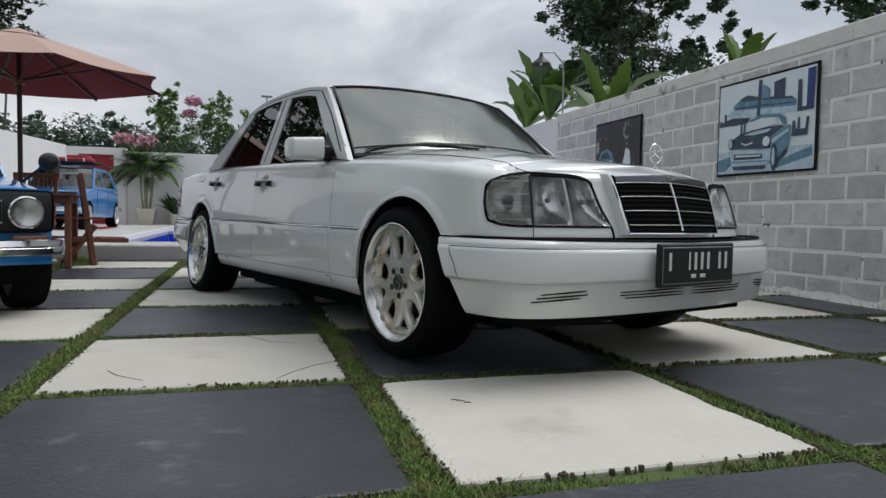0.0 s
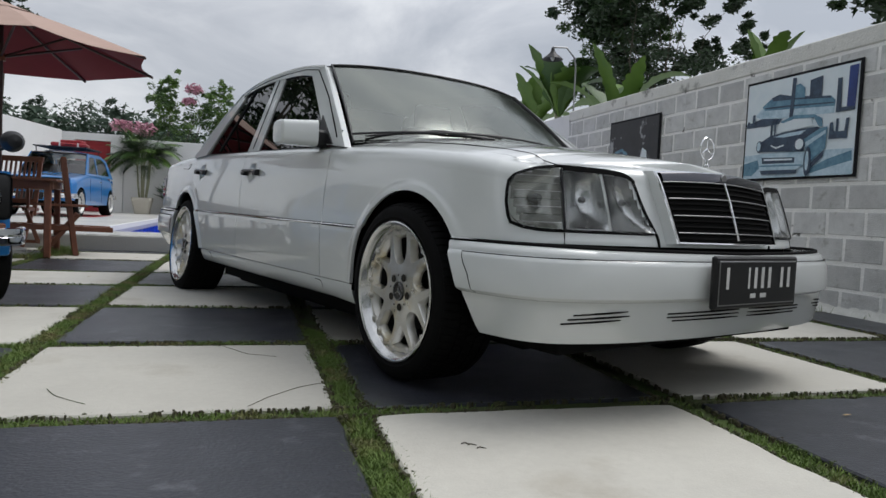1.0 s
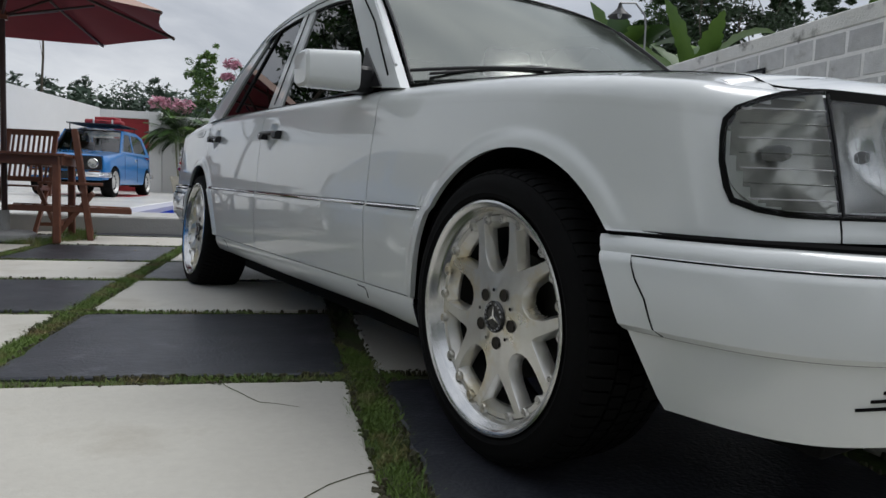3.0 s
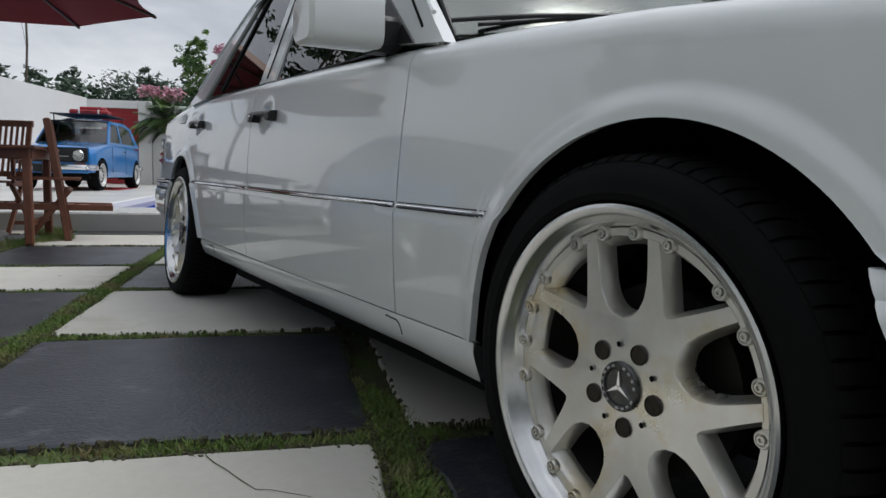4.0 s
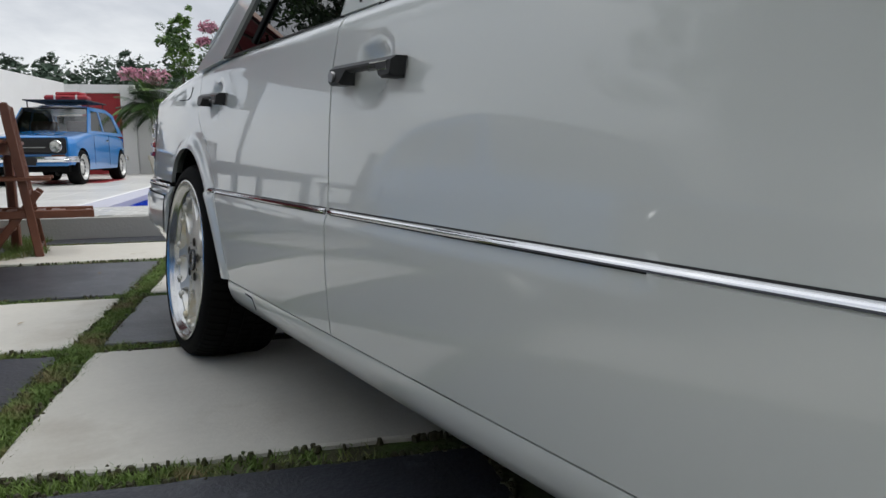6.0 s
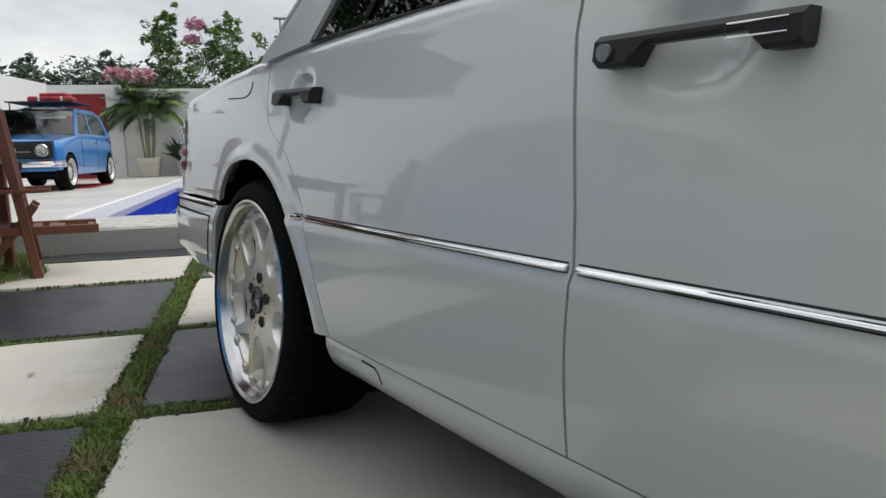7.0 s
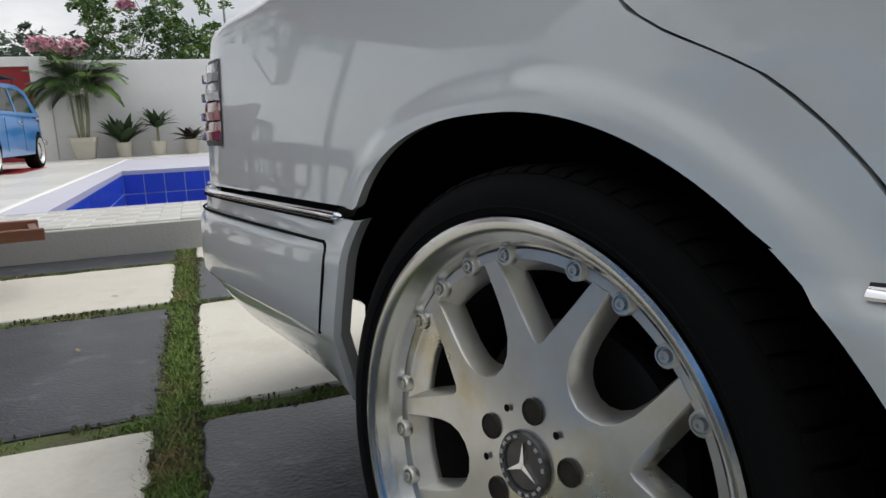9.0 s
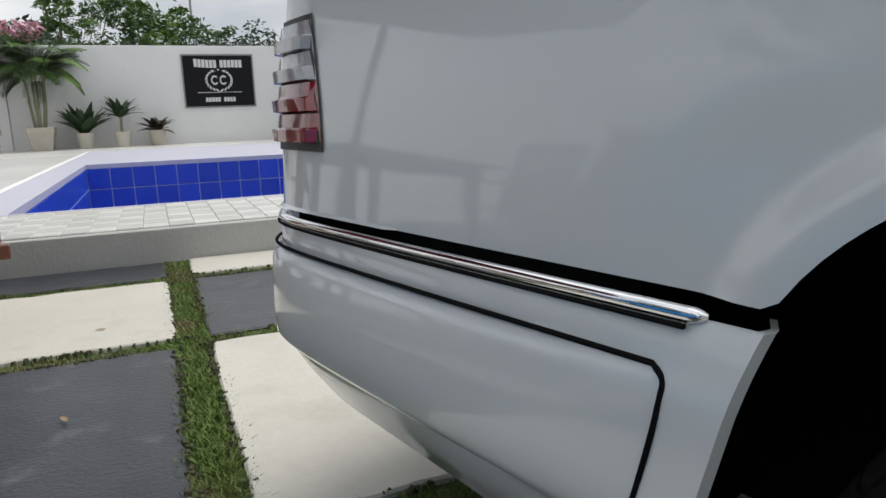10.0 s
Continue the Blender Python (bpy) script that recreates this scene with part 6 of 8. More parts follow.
table = thing("garden_table", "red-brown slatted teak garden table round the parasol pole", "table", pose(-2.856, 5.223, 0, 0, 0, 8))
for k in range(9):
    y = -0.48 + 0.12 * k
    if k == 4:
        for s_ in (-1, 1):
            bar("top_slat", (s_ * 0.035, y, 0.735), (s_ * 0.55, y, 0.735), 0.105, 0.022, M_TEAK, table)
    else:
        bar("top_slat", (-0.56, y, 0.735), (0.54, y, 0.735), 0.105, 0.022, M_TEAK, table)
for s_ in (-1, 1):
    bar("apron", (-0.50, s_ * 0.42, 0.69), (0.48, s_ * 0.42, 0.69), 0.024, 0.075, M_TEAK, table)
    bar("end_rail", (s_ * 0.49, -0.42, 0.69), (s_ * 0.49, 0.42, 0.69), 0.024, 0.075, M_TEAK, table)
    for q in (-1, 1):
        bar("leg", (s_ * 0.46, q * 0.40, 0.0), (s_ * 0.46, q * 0.40, 0.72), 0.06, 0.06, M_TEAK, table, (1, 0, 0))
    bar("stretcher", (s_ * 0.46, -0.40, 0.16), (s_ * 0.46, 0.40, 0.16), 0.03, 0.05, M_TEAK, table)


def garden_chair(m, label):
    """A folding slat-back garden chair facing +y."""
    c = thing("garden_chair", label, "chair", m, "chairs round the garden table")
    for s_ in (-1, 1):
        x = 0.22 * s_
        bar("stile", (x, -0.08, 0.0 + 0.36), (x, -0.27, 0.98), 0.028, 0.045, M_TEAK, c, (1, 0, 0))
        bar("front_leg", (x * 1.08, -0.24, 0.0), (x * 1.08, 0.20, 0.44), 0.026, 0.04, M_TEAK, c, (1, 0, 0))
        bar("rear_leg", (x * 0.94, 0.22, 0.0), (x * 0.94, -0.10, 0.44), 0.026, 0.04, M_TEAK, c, (1, 0, 0))
        bar("arm", (x * 1.15, -0.20, 0.66), (x * 1.15, 0.22, 0.66), 0.05, 0.022, M_TEAK, c)
        bar("arm_post", (x * 1.15, 0.18, 0.44), (x * 1.15, 0.18, 0.65), 0.03, 0.03, M_TEAK, c, (1, 0, 0))
        bar("seat_rail", (x, -0.20, 0.425), (x, 0.22, 0.435), 0.026, 0.04, M_TEAK, c)
    for k in range(7):
        y = -0.17 + 0.062 * k
        bar("seat_slat", (-0.215, y, 0.452), (0.215, y, 0.452), 0.048, 0.014, M_TEAK, c)
    bar("top_rail", (-0.25, -0.275, 0.985), (0.25, -0.275, 0.985), 0.03, 0.06, M_TEAK, c)
    bar("low_rail", (-0.22, -0.125, 0.52), (0.22, -0.125, 0.52), 0.024, 0.05, M_TEAK, c)
    for k in range(8):
        x = -0.168 + 0.048 * k
        bar("back_slat", (x, -0.135, 0.54), (x, -0.262, 0.96), 0.022, 0.012, M_TEAK, c, (0, 1, 0))
    bar("stretcher", (-0.23, -0.17, 0.07), (0.23, -0.17, 0.07), 0.02, 0.035, M_TEAK, c)
    return c


garden_chair(pose(-3.02, 6.07, 0, 0, 0, 176), "dark red-brown slat-back teak chair behind the garden table")
garden_chair(pose(-4.01, 4.97, 0, 0, 0, -80), "red-brown slat-back teak chair at the table's end")
garden_chair(pose(-3.41, 4.27, 0, 0, 0, 5), "red-brown slat-back teak chair drawn up to the table")

# reclining chair seen from the side, with a low slatted foot part
rec = thing("deck_chair", "folding teak deck chair with a leaning panel back and low footrest", "deck chair", pose(-2.21, 5.38, 0, 0, 0, 14))
for s_ in (-1, 1):
    y = 0.20 * s_
    bar("back_stile", (0.0, y, 0.0), (-0.125, y, 0.97), 0.05, 0.03, M_TEAK, rec, (0, 1, 0))
    bar("rear_leg", (-0.30, y * 0.9, 0.0), (0.02, y * 0.9, 0.42), 0.045, 0.028, M_TEAK, rec, (0, 1, 0))
    bar("foot_rail", (-0.62, y * 0.95, 0.285), (0.33, y * 0.95, 0.266), 0.050, 0.030, M_TEAK, rec, (0, 1, 0))
    bar("arm_rest", (-0.40, y * 1.15, 0.50), (0.10, y * 1.15, 0.50), 0.022, 0.05, M_TEAK, rec, (0, 1, 0))
for z in (0.52, 0.95, 0.40):
    x = -0.129 * z
    bar("back_rail", (x, -0.20, z), (x, 0.20, z), 0.03, 0.05, M_TEAK, rec)
for k in range(6):
    y = -0.15 + 0.06 * k
    bar("back_slat", (-0.129 * 0.42, y, 0.42), (-0.129 * 0.94, y, 0.94), 0.045, 0.012, M_TEAK, rec, (0, 1, 0))
for k in range(9):
    x = -0.58 + 0.085 * k
    bar("seat_slat", (x, -0.19, 0.297 - 0.02 * k / 9), (x, 0.19, 0.297 - 0.02 * k / 9), 0.05, 0.014, M_TEAK, rec)
for x, z in ((0.30, 0.266), (0.14, 0.270), (-0.006, 0.05), (-0.26, 0.05)):
    bar("cross_rail", (x, -0.19, z), (x, 0.19, z), 0.035, 0.022, M_TEAK, rec)


# ---- sign, pots and plants by the back wall ----
SY0 = 19.996
sign = thing("wall_sign", "black framed sign with a white wreath emblem and lettering bars", "sign", pose(0, 0, 0))
sx0, sx1, sz0, sz1 = -0.60, 1.02, 0.97, 2.19


def on_back(off=0.0):
    return lambda u, v, w: Vector((u, SY0 - off - w, v))


part("frame", prism([(sx0, sz0), (sx1, sz0), (sx1, sz1), (sx0, sz1)], on_back(), 0.02), M_STEEL, sign, "thin grey frame")
part("board", prism([(sx0 + 0.035, sz0 + 0.035), (sx1 - 0.035, sz0 + 0.035), (sx1 - 0.035, sz1 - 0.035), (sx0 + 0.035, sz1 - 0.035)], on_back(0.02), 0.004), M_CHAR, sign)
sc = (sx0 + sx1) / 2


def sign_bar(name, u0, u1, v0, v1):
    part(name, prism([(u0, v0), (u1, v0), (u1, v1), (u0, v1)], on_back(0.0245), 0.002), M_CAP_WHITE, sign)


for k in range(6):
    u = sc - 0.53 + 0.085 * k
    v = 1.885 - 0.03 * (1 - (k / 5.5 - 1) ** 2) + 0.03
    sign_bar("letter_bar", u, u + 0.070, v - 0.01, v + 0.17)
for k in range(6):
    u = sc + 0.045 + 0.085 * k
    sign_bar("letter_bar", u, u + 0.070, 1.885, 2.055)
for s_ in (-1, 1):
    for k in range(9):
        a = radians(-80 + 18 * k)
        c = Vector((sc + s_ * 0.285 * math.cos(a), 1.60 + 0.235 * math.sin(a)))
        t = a + math.pi / 2 + 0.5
        leafp = [(c.x + s_ * (0.062 * i * math.cos(t) - 0.022 * j * math.sin(t)), c.y + 0.062 * i * math.sin(t) + 0.022 * j * math.cos(t)) for i, j in ((-1, 0), (0, 1), (1, 0), (0, -1))]
        part("wreath_leaf", prism(leafp, on_back(0.0245), 0.002), M_CAP_WHITE, sign)
for s_ in (-1, 1):
    for a0 in range(40, 320, 40):
        a = [radians(a0), radians(a0 + 42)]
        ring = [(sc + s_ * 0.10 * 0 + (-0.095 if s_ < 0 else 0.10) + r * math.cos(t), 1.60 + r * 1.25 * math.sin(t)) for r, t in ((0.09, a[0]), (0.09, a[1]), (0.058, a[1]), (0.058, a[0]))]
        part("emblem_arc", prism(ring, on_back(0.0245), 0.002), M_CAP_WHITE, sign)
for u, v in ((0, 1.84), (-0.13, 1.80), (0.13, 1.80)):
    st = [(sc + u + (0.035 if i % 2 == 0 else 0.014) * math.sin(math.pi * i / 5), v + (0.035 if i % 2 == 0 else 0.014) * math.cos(math.pi * i / 5)) for i in range(10)]
    part("star", prism(st, on_back(0.0245), 0.002), M_CAP_WHITE, sign)
sign_bar("rule_line", sc - 0.50, sc + 0.50, 1.315, 1.327)
for k in range(10):
    u = sc - 0.33 + 0.068 * k
    if k != 5:
        sign_bar("letter_bar", u, u + 0.054, 1.105, 1.205)


def leaf_blade(bm, base, d, length, width, droop=0.3, fold=0.15, n=5, torn=None, blunt=False):
    """A pointed leaf that arches from base along d."""
    d = Vector(d).normalized()
    side = d.cross(Vector((0, 0, 1)))
    side = side.normalized() if side.length > 1e-3 else Vector((1, 0, 0))
    prev = None
    p = Vector(base)
    for i in range(n + 1):
        f = i / n
        w = width * math.sin(math.pi * min(1.0, 0.12 + 0.88 * f) ** 0.8) * 0.5 + 0.001
        if blunt:
            w = width * 0.5 * min(1.0, 0.10 + 3.2 * f) * (1 - f ** 5) + 0.004
        w *= torn.uniform(0.62, 1.0) if torn else 1.0
        up = Vector((0, 0, fold * w))
        cur = [bm.verts.new(p - side * w + up), bm.verts.new(p), bm.verts.new(p + side * w + up)]
        if prev:
            bm.faces.new((prev[0], prev[1], cur[1], cur[0]))
            bm.faces.new((prev[1], prev[2], cur[2], cur[1]))
        prev = cur
        d = (d + Vector((0, 0, -droop / n))).normalized()
        p = p + d * (length / n)
    return bm


def frond(bm, base, d, length, leaf, rng, droop=0.9, n=16, wide=0.045):
    """A feathered palm frond."""
    d = Vector(d).normalized()
    p = Vector(base)
    pts = [p.copy()]
    for i in range(n):
        f = i / n
        side = d.cross(Vector((0, 0, 1)))
        side = side.normalized() if side.length > 1e-3 else Vector((1, 0, 0))
        if f > 0.18:
            L = leaf * math.sin(math.pi * (0.15 + 0.8 * f)) * rng.uniform(0.85, 1.1)
            for s_ in (-1, 1):
                leaf_blade(bm, p, side * s_ + d * 0.75 + Vector((0, 0, 0.12)), L, wide, 0.75, 0.2, 3)
        d = (d + Vector((0, 0, -droop / n))).normalized()
        p = p + d * (length / n)
        pts.append(p.copy())
    b_tube(bm, pts[::3], [0.010 * (1 - 0.75 * i / len(pts[::3])) for i in range(len(pts[::3]))], 4)
    return bm


def pot_square(root, w, h):
    prof = [(0.0, 0.70), (0.02, 0.74), (0.75, 0.98), (0.80, 1.04), (1.0, 1.05), (1.0, 0.92), (0.90, 0.90), (0.88, 0.0)]
    rows = []
    for z, s_ in prof:
        q = w / 2 * s_
        c = q * 0.82
        rows.append([Vector((x, y, z * h)) for x, y in ((-q, -c), (-c, -q), (c, -q), (q, -c), (q, c), (c, q), (-c, q), (-q, c), (-q, -c))])
    return part("pot", grid(rows), M_POT, root, "cream concrete pot")


def pot_round(root, r, h):
    return part("pot", lathe([(0.0, 0.0), (0.0, r * 0.80), (h * 0.9, r), (h, r * 1.06), (h, r * 0.92), (h * 0.9, r * 0.88), (h * 0.88, 0.0)], 24, "z"), M_POT, root, "cream concrete pot")


rng = random.Random(5)
palm = thing("potted_palm", "bushy green areca palm in a cream square pot", "potted plant", pose(-3.53, 19.45, DECK))
pot_square(palm, 0.52, 0.48)
for k in range(7):
    a = rng.uniform(0, 6.28)
    part("stem", tube([(0.10 * math.cos(a), 0.10 * math.sin(a), 0.45), (0.16 * math.cos(a), 0.16 * math.sin(a), 0.9), (0.20 * math.cos(a), 0.20 * math.sin(a), 1.6)], [0.030, 0.026, 0.018], 7), M_STEM, palm, "pale ringed stem")
for k in range(70):
    a = 2 * math.pi * k / 18 + rng.uniform(-0.2, 0.2)
    e = rng.uniform(0.35, 4.0)
    z0 = rng.uniform(1.35, 1.75)
    bm = bmesh.new()
    frond(bm, (0.17 * math.cos(a), 0.17 * math.sin(a), z0), (math.cos(a), math.sin(a), e), rng.uniform(0.80, 1.20), 0.34, rng, rng.uniform(1.3, 2.8), 34, 0.020)
    part("frond", bm, rng.choice([M_LEAF, M_LEAF, M_LEAF_LIGHT, M_LEAF_DARK]), palm)


def small_plant(label, x, pr, ph, n, L, W, e0, e1, mat, droop, seed, stem=0.0):
    r = random.Random(seed)
    root = thing("potted_plant", label, "potted plant", pose(x, 19.55, DECK), "pots along the back wall")
    pot_round(root, pr, ph)
    if stem:
        part("stem", tube([(0, 0, ph * 0.85), (0.01, 0, ph + stem)], 0.03, 8), M_STEM, root)
    for k in range(n):
        a = 2.4 * k + r.uniform(-0.3, 0.3)
        e = r.uniform(e0, e1)
        bm = leaf_blade(bmesh.new(), (0.03 * math.cos(a), 0.03 * math.sin(a), ph * 0.9 + stem), (math.cos(a), math.sin(a), e), L * r.uniform(0.8, 1.1), W, droop, 0.3, 6)
        part("leaf", bm, mat, root)
    return root


small_plant("dark broad-leaved plant in a round cream pot", -2.72, 0.175, 0.33, 34, 0.72, 0.22, 0.7, 3.2, M_LEAF_DARK, 0.6, 11)
small_plant("rosette plant on a short stem in a cream pot", -1.98, 0.175, 0.33, 34, 0.55, 0.12, 0.5, 2.6, M_LEAF_DARK, 0.8, 12, 0.34)
small_plant("low dark bromeliad in a stained cream pot", -1.26, 0.175, 0.34, 28, 0.46, 0.15, 0.3, 2.2, M_LEAF_MAROON, 0.9, 13)

# ---- two small blue cars ----
def hatchback(m, label, k=1.0, deep=1.0):
    """A small early two-box car facing -y, its front wheels at y = 0; k scales it."""
    car = thing("small_car", label, "car", m @ Matrix.Diagonal((k, k * deep, k, 1)), "small blue cars")
    side_top = [(-0.56, 0.66), (-0.50, 0.70), (0.0, 0.755), (0.42, 0.80), (1.2, 0.80), (1.9, 0.79), (2.35, 0.76), (2.45, 0.72)]
    ys = [y for y in [-0.58 + 0.03 * i for i in range(102)] if y <= 2.46]
    arches = ((-0.10, 0.265, 0.285), (2.05, 0.265, 0.285))

    def half(y):
        return lerp([-0.58, -0.52, -0.35, 0.0, 1.2, 2.1, 2.40, 2.46], [0.52, 0.59, 0.63, 0.645, 0.65, 0.64, 0.60, 0.54], y)

    def top(y):
        return lerp([a for a, b in side_top], [b for a, b in side_top], y)

    for s_ in (1, -1):
        rows = []
        for y in ys:
            z0 = 0.22 if y > -0.3 else 0.30
            for cy, cz, r in arches:
                if abs(y - cy) < r:
                    z0 = max(z0, cz + math.sqrt(r * r - (y - cy) ** 2))
            zt = top(y)
            row = []
            for j in range(13):
                z = z0 + (zt - 0.085 - z0) * j / 12
                row.append(Vector((s_ * (half(y) - 0.12 * max(0.36 - z, 0) - 0.10 * max(z - 0.5, 0) ** 1.5 * 2), y, z)))
            for a in (15, 30, 45, 60, 75, 88):
                row.append(Vector((s_ * (half(y) - 0.020 - 0.085 * (1 - math.cos(radians(a)))), y, zt - 0.085 + 0.085 * math.sin(radians(a)))))
            rows.append(row)
        part("body_side", grid(rows if s_ == -1 else rows[::-1]), M_BLUE, car)
    rows = [[Vector((u * (half(y) - 0.100), y, top(y) + 0.03 * (1 - u * u))) for u in (-1, -0.8, -0.5, 0, 0.5, 0.8, 1)] for y in ys if y < 0.50]
    part("bonnet", grid(rows), M_BLUE, car)
    # nose and tail
    for y0, z0, z1, nm, out in ((-0.58, 0.30, 0.70, "nose", -1), (2.46, 0.30, 0.74, "tail", 1)):
        part(nm, grid([[Vector((u * 0.58 * (1 if abs(u) < 1 else 1.0), y0 + out * (0.03 * (1 - u * u) - 0.02), z)) for u in (-1, -0.7, -0.35, 0, 0.35, 0.7, 1)] for z in [z0 + (z1 - z0) * j / 6 for j in range(7)]]), M_BLUE, car)
    part("grille", box(-0.575, 0.575, -0.632, -0.598, 0.462, 0.690, 0.03, seg=2), M_BLACK, car, "black grille")
    if k < 1.05:
        part("grille_frame", tube([(-0.325, -0.640, 0.515), (0.325, -0.640, 0.515), (0.325, -0.640, 0.630), (-0.325, -0.640, 0.630)], 0.0045, 6, closed=True), M_STEEL, car, "bright grille frame")
    part("grille_bar", box(-0.30, 0.30, -0.640, -0.625, 0.548, 0.562, 0.003), M_STEEL, car)
    if k < 1.05:
        part("grille_badge", box(-0.33, -0.20, -0.642, -0.624, 0.515, 0.590, 0.010), M_STEEL, car, "grey emblem block")
    for s_ in (-1, 1):
        hl = part("headlamp", lathe([(-0.605, 0.088), (-0.645, 0.088), (-0.654, 0.081), (-0.642, 0.075)], 28, "y", (s_ * 0.44, 0, 0.570)), M_CHROME, car, "round headlamp")
        part("lamp_bowl", lathe([(-0.642, 0.075), (-0.636, 0.05), (-0.632, 0.0)], 28, "y", (s_ * 0.44, 0, 0.570)), M_REFLECTOR, hl)
        part("lamp_glass", lathe([(-0.646, 0.075), (-0.657, 0.05), (-0.662, 0.0)], 28, "y", (s_ * 0.44, 0, 0.570)), M_LENS, hl)
        part("indicator", box(s_ * 0.46 - 0.09, s_ * 0.46 + 0.09, -0.640, -0.590, 0.400, 0.450, 0.012, seg=2), M_AMBER, car, "amber indicator")
        # chrome fender mirrors on stalks
        if k > 1.05:
            continue
        mi = part("fender_mirror", tube([(s_ * 0.54, -0.12, 0.745), (s_ * 0.61, -0.20, 0.82), (s_ * 0.66, -0.25, 0.850)], 0.009, 7), M_BLACK, car, "black mirror on a stalk")
        part("mirror_head", lathe([(-0.30, 0.0), (-0.29, 0.035), (-0.255, 0.055), (-0.225, 0.057), (-0.225, 0.0)], 18, "y", (s_ * 0.66, 0, 0.868)), M_BLACK, mi)
    part("lower_panel", box(-0.58, 0.58, -0.60, -0.54, 0.285, 0.36, 0.02, seg=2), M_BLUE, car)
    bpts = [(-0.655, -0.38, 0.385), (-0.645, -0.52, 0.385), (-0.60, -0.625, 0.385), (-0.52, -0.680, 0.385), (-0.3, -0.70, 0.385), (0.3, -0.70, 0.385), (0.52, -0.680, 0.385), (0.60, -0.625, 0.385), (0.645, -0.52, 0.385), (0.655, -0.38, 0.385)]
    bm = bmesh.new()
    b_grid(bm, [[Vector(p) + Vector((0, 0, dz)) + Vector((p[0] * 0.02, -dy, 0)) for dz, dy in ((-0.045, -0.01), (-0.038, 0.006), (-0.006, 0.012), (0.0, 0.006), (0.006, 0.012), (0.036, 0.006), (0.042, -0.02))] for p in bpts])
    part("front_bumper", bm, M_CHROME, car, "chrome bumper")
    bm = bmesh.new()
    b_grid(bm, [[Vector((p[0], 1.90 - p[1], p[2] + dz)) + Vector((p[0] * 0.02, dy, 0)) for dz, dy in ((-0.045, -0.01), (-0.02, 0.01), (0.02, 0.01), (0.042, -0.02))] for p in bpts])
    part("rear_bumper", bm, M_CHROME, car, "chrome bumper")
    part("plate", box(-0.20, 0.20, -0.735, -0.725, 0.30, 0.42, 0.004), M_BLACK, car, "black number plate")
    # cabin: pillars, panes, roof
    W0, W1 = 0.585, 0.50

    def cab(s_, y, z):
        return Vector((s_ * (W0 - (W0 - W1) * (z - 0.79) / 0.42), y, z))

    for s_ in (-1, 1):
        for nm, poly in (("front_quarter", [(0.58, 0.83), (0.86, 1.155), (1.22, 1.165), (1.22, 0.825)]), ("rear_quarter", [(1.29, 0.825), (1.29, 1.165), (1.73, 1.165), (2.00, 1.10), (2.16, 0.83)])):
            part(nm + "_pane", prism(poly, lambda u, v, w: cab(s_, u, v) - Vector((s_ * (0.006 + w), 0, 0)), 0.004), M_CAR_GLASS, car, "side window")
        frame_poly = [[(0.40, 0.79), (0.58, 0.83), (0.86, 1.155), (0.80, 1.21)], [(0.80, 1.21), (0.86, 1.155), (1.73, 1.165), (1.75, 1.225)], [(1.22, 0.80), (1.29, 0.80), (1.29, 1.165), (1.22, 1.165)],
                      [(1.75, 1.225), (1.73, 1.165), (2.00, 1.10), (2.16, 0.83), (2.44, 0.77), (2.12, 1.15)], [(0.40, 0.79), (2.44, 0.77), (2.16, 0.83), (0.58, 0.83)]]
        for poly in frame_poly:
            part("cabin_frame", prism(poly, lambda u, v, w: cab(s_, u, v) - Vector((s_ * w, 0, 0)), 0.02), M_BLUE, car)
        part("door_joint", tube([Vector((s_ * (half(y) + 0.0), y, z)) for y, z in ((0.46, 0.30), (0.46, 0.74))], 0.003, 4), M_DARK, car)
        part("door_joint", tube([Vector((s_ * (half(1.26) + 0.0), 1.26, z)) for z in (0.28, 0.76)], 0.003, 4), M_DARK, car)
        part("door_handle", box(s_ * 0.655 - 0.012, s_ * 0.655 + 0.012, 1.06, 1.18, 0.665, 0.69, 0.004), M_CHROME, car)
    part("windscreen", grid([[Vector((u * (0.56 - 0.08 * f), 0.425 + 0.385 * f - 0.04 * (1 - u * u), 0.80 + 0.40 * f)) for u in (-1, -0.5, 0, 0.5, 1)] for f in (0, 0.25, 0.5, 0.75, 1)]), M_CAR_GLASS, car, "pale windscreen")
    part("screen_rim", tube([Vector((u * (0.56 - 0.08 * f), 0.420 + 0.385 * f - 0.04 * (1 - u * u), 0.80 + 0.40 * f)) for u, f in ((-1, 0), (0, 0), (1, 0), (1, 1), (0, 1), (-1, 1))], 0.012, 6, closed=True), M_BLACK, car)
    part("rear_screen", grid([[Vector((u * (0.54 - 0.06 * f), 2.43 - 0.33 * f, 0.78 + 0.36 * f)) for u in (-1, 0, 1)] for f in (1, 0)]), M_CAR_GLASS, car)
    part("roof", grid([[Vector((u * 0.505, y, z + 0.045 * (1 - u * u))) for u in (-1, -0.7, -0.35, 0, 0.35, 0.7, 1)] for y, z in ((0.78, 1.195), (0.95, 1.22), (1.3, 1.235), (1.7, 1.225), (1.95, 1.185), (2.14, 1.135))]), M_BLUE, car)
    for x in (-0.27, 0.27):
        part("seat", box(x - 0.2, x + 0.2, 1.0, 1.12, 0.5, 1.0, 0.04, seg=2), M_SEAT, car)
    part("floor_pan", box(-0.55, 0.55, -0.5, 2.4, 0.20, 0.36), M_DARK, car)
    part("dash", box(-0.53, 0.53, 0.46, 0.66, 0.66, 0.80, 0.02), M_BLACK, car)
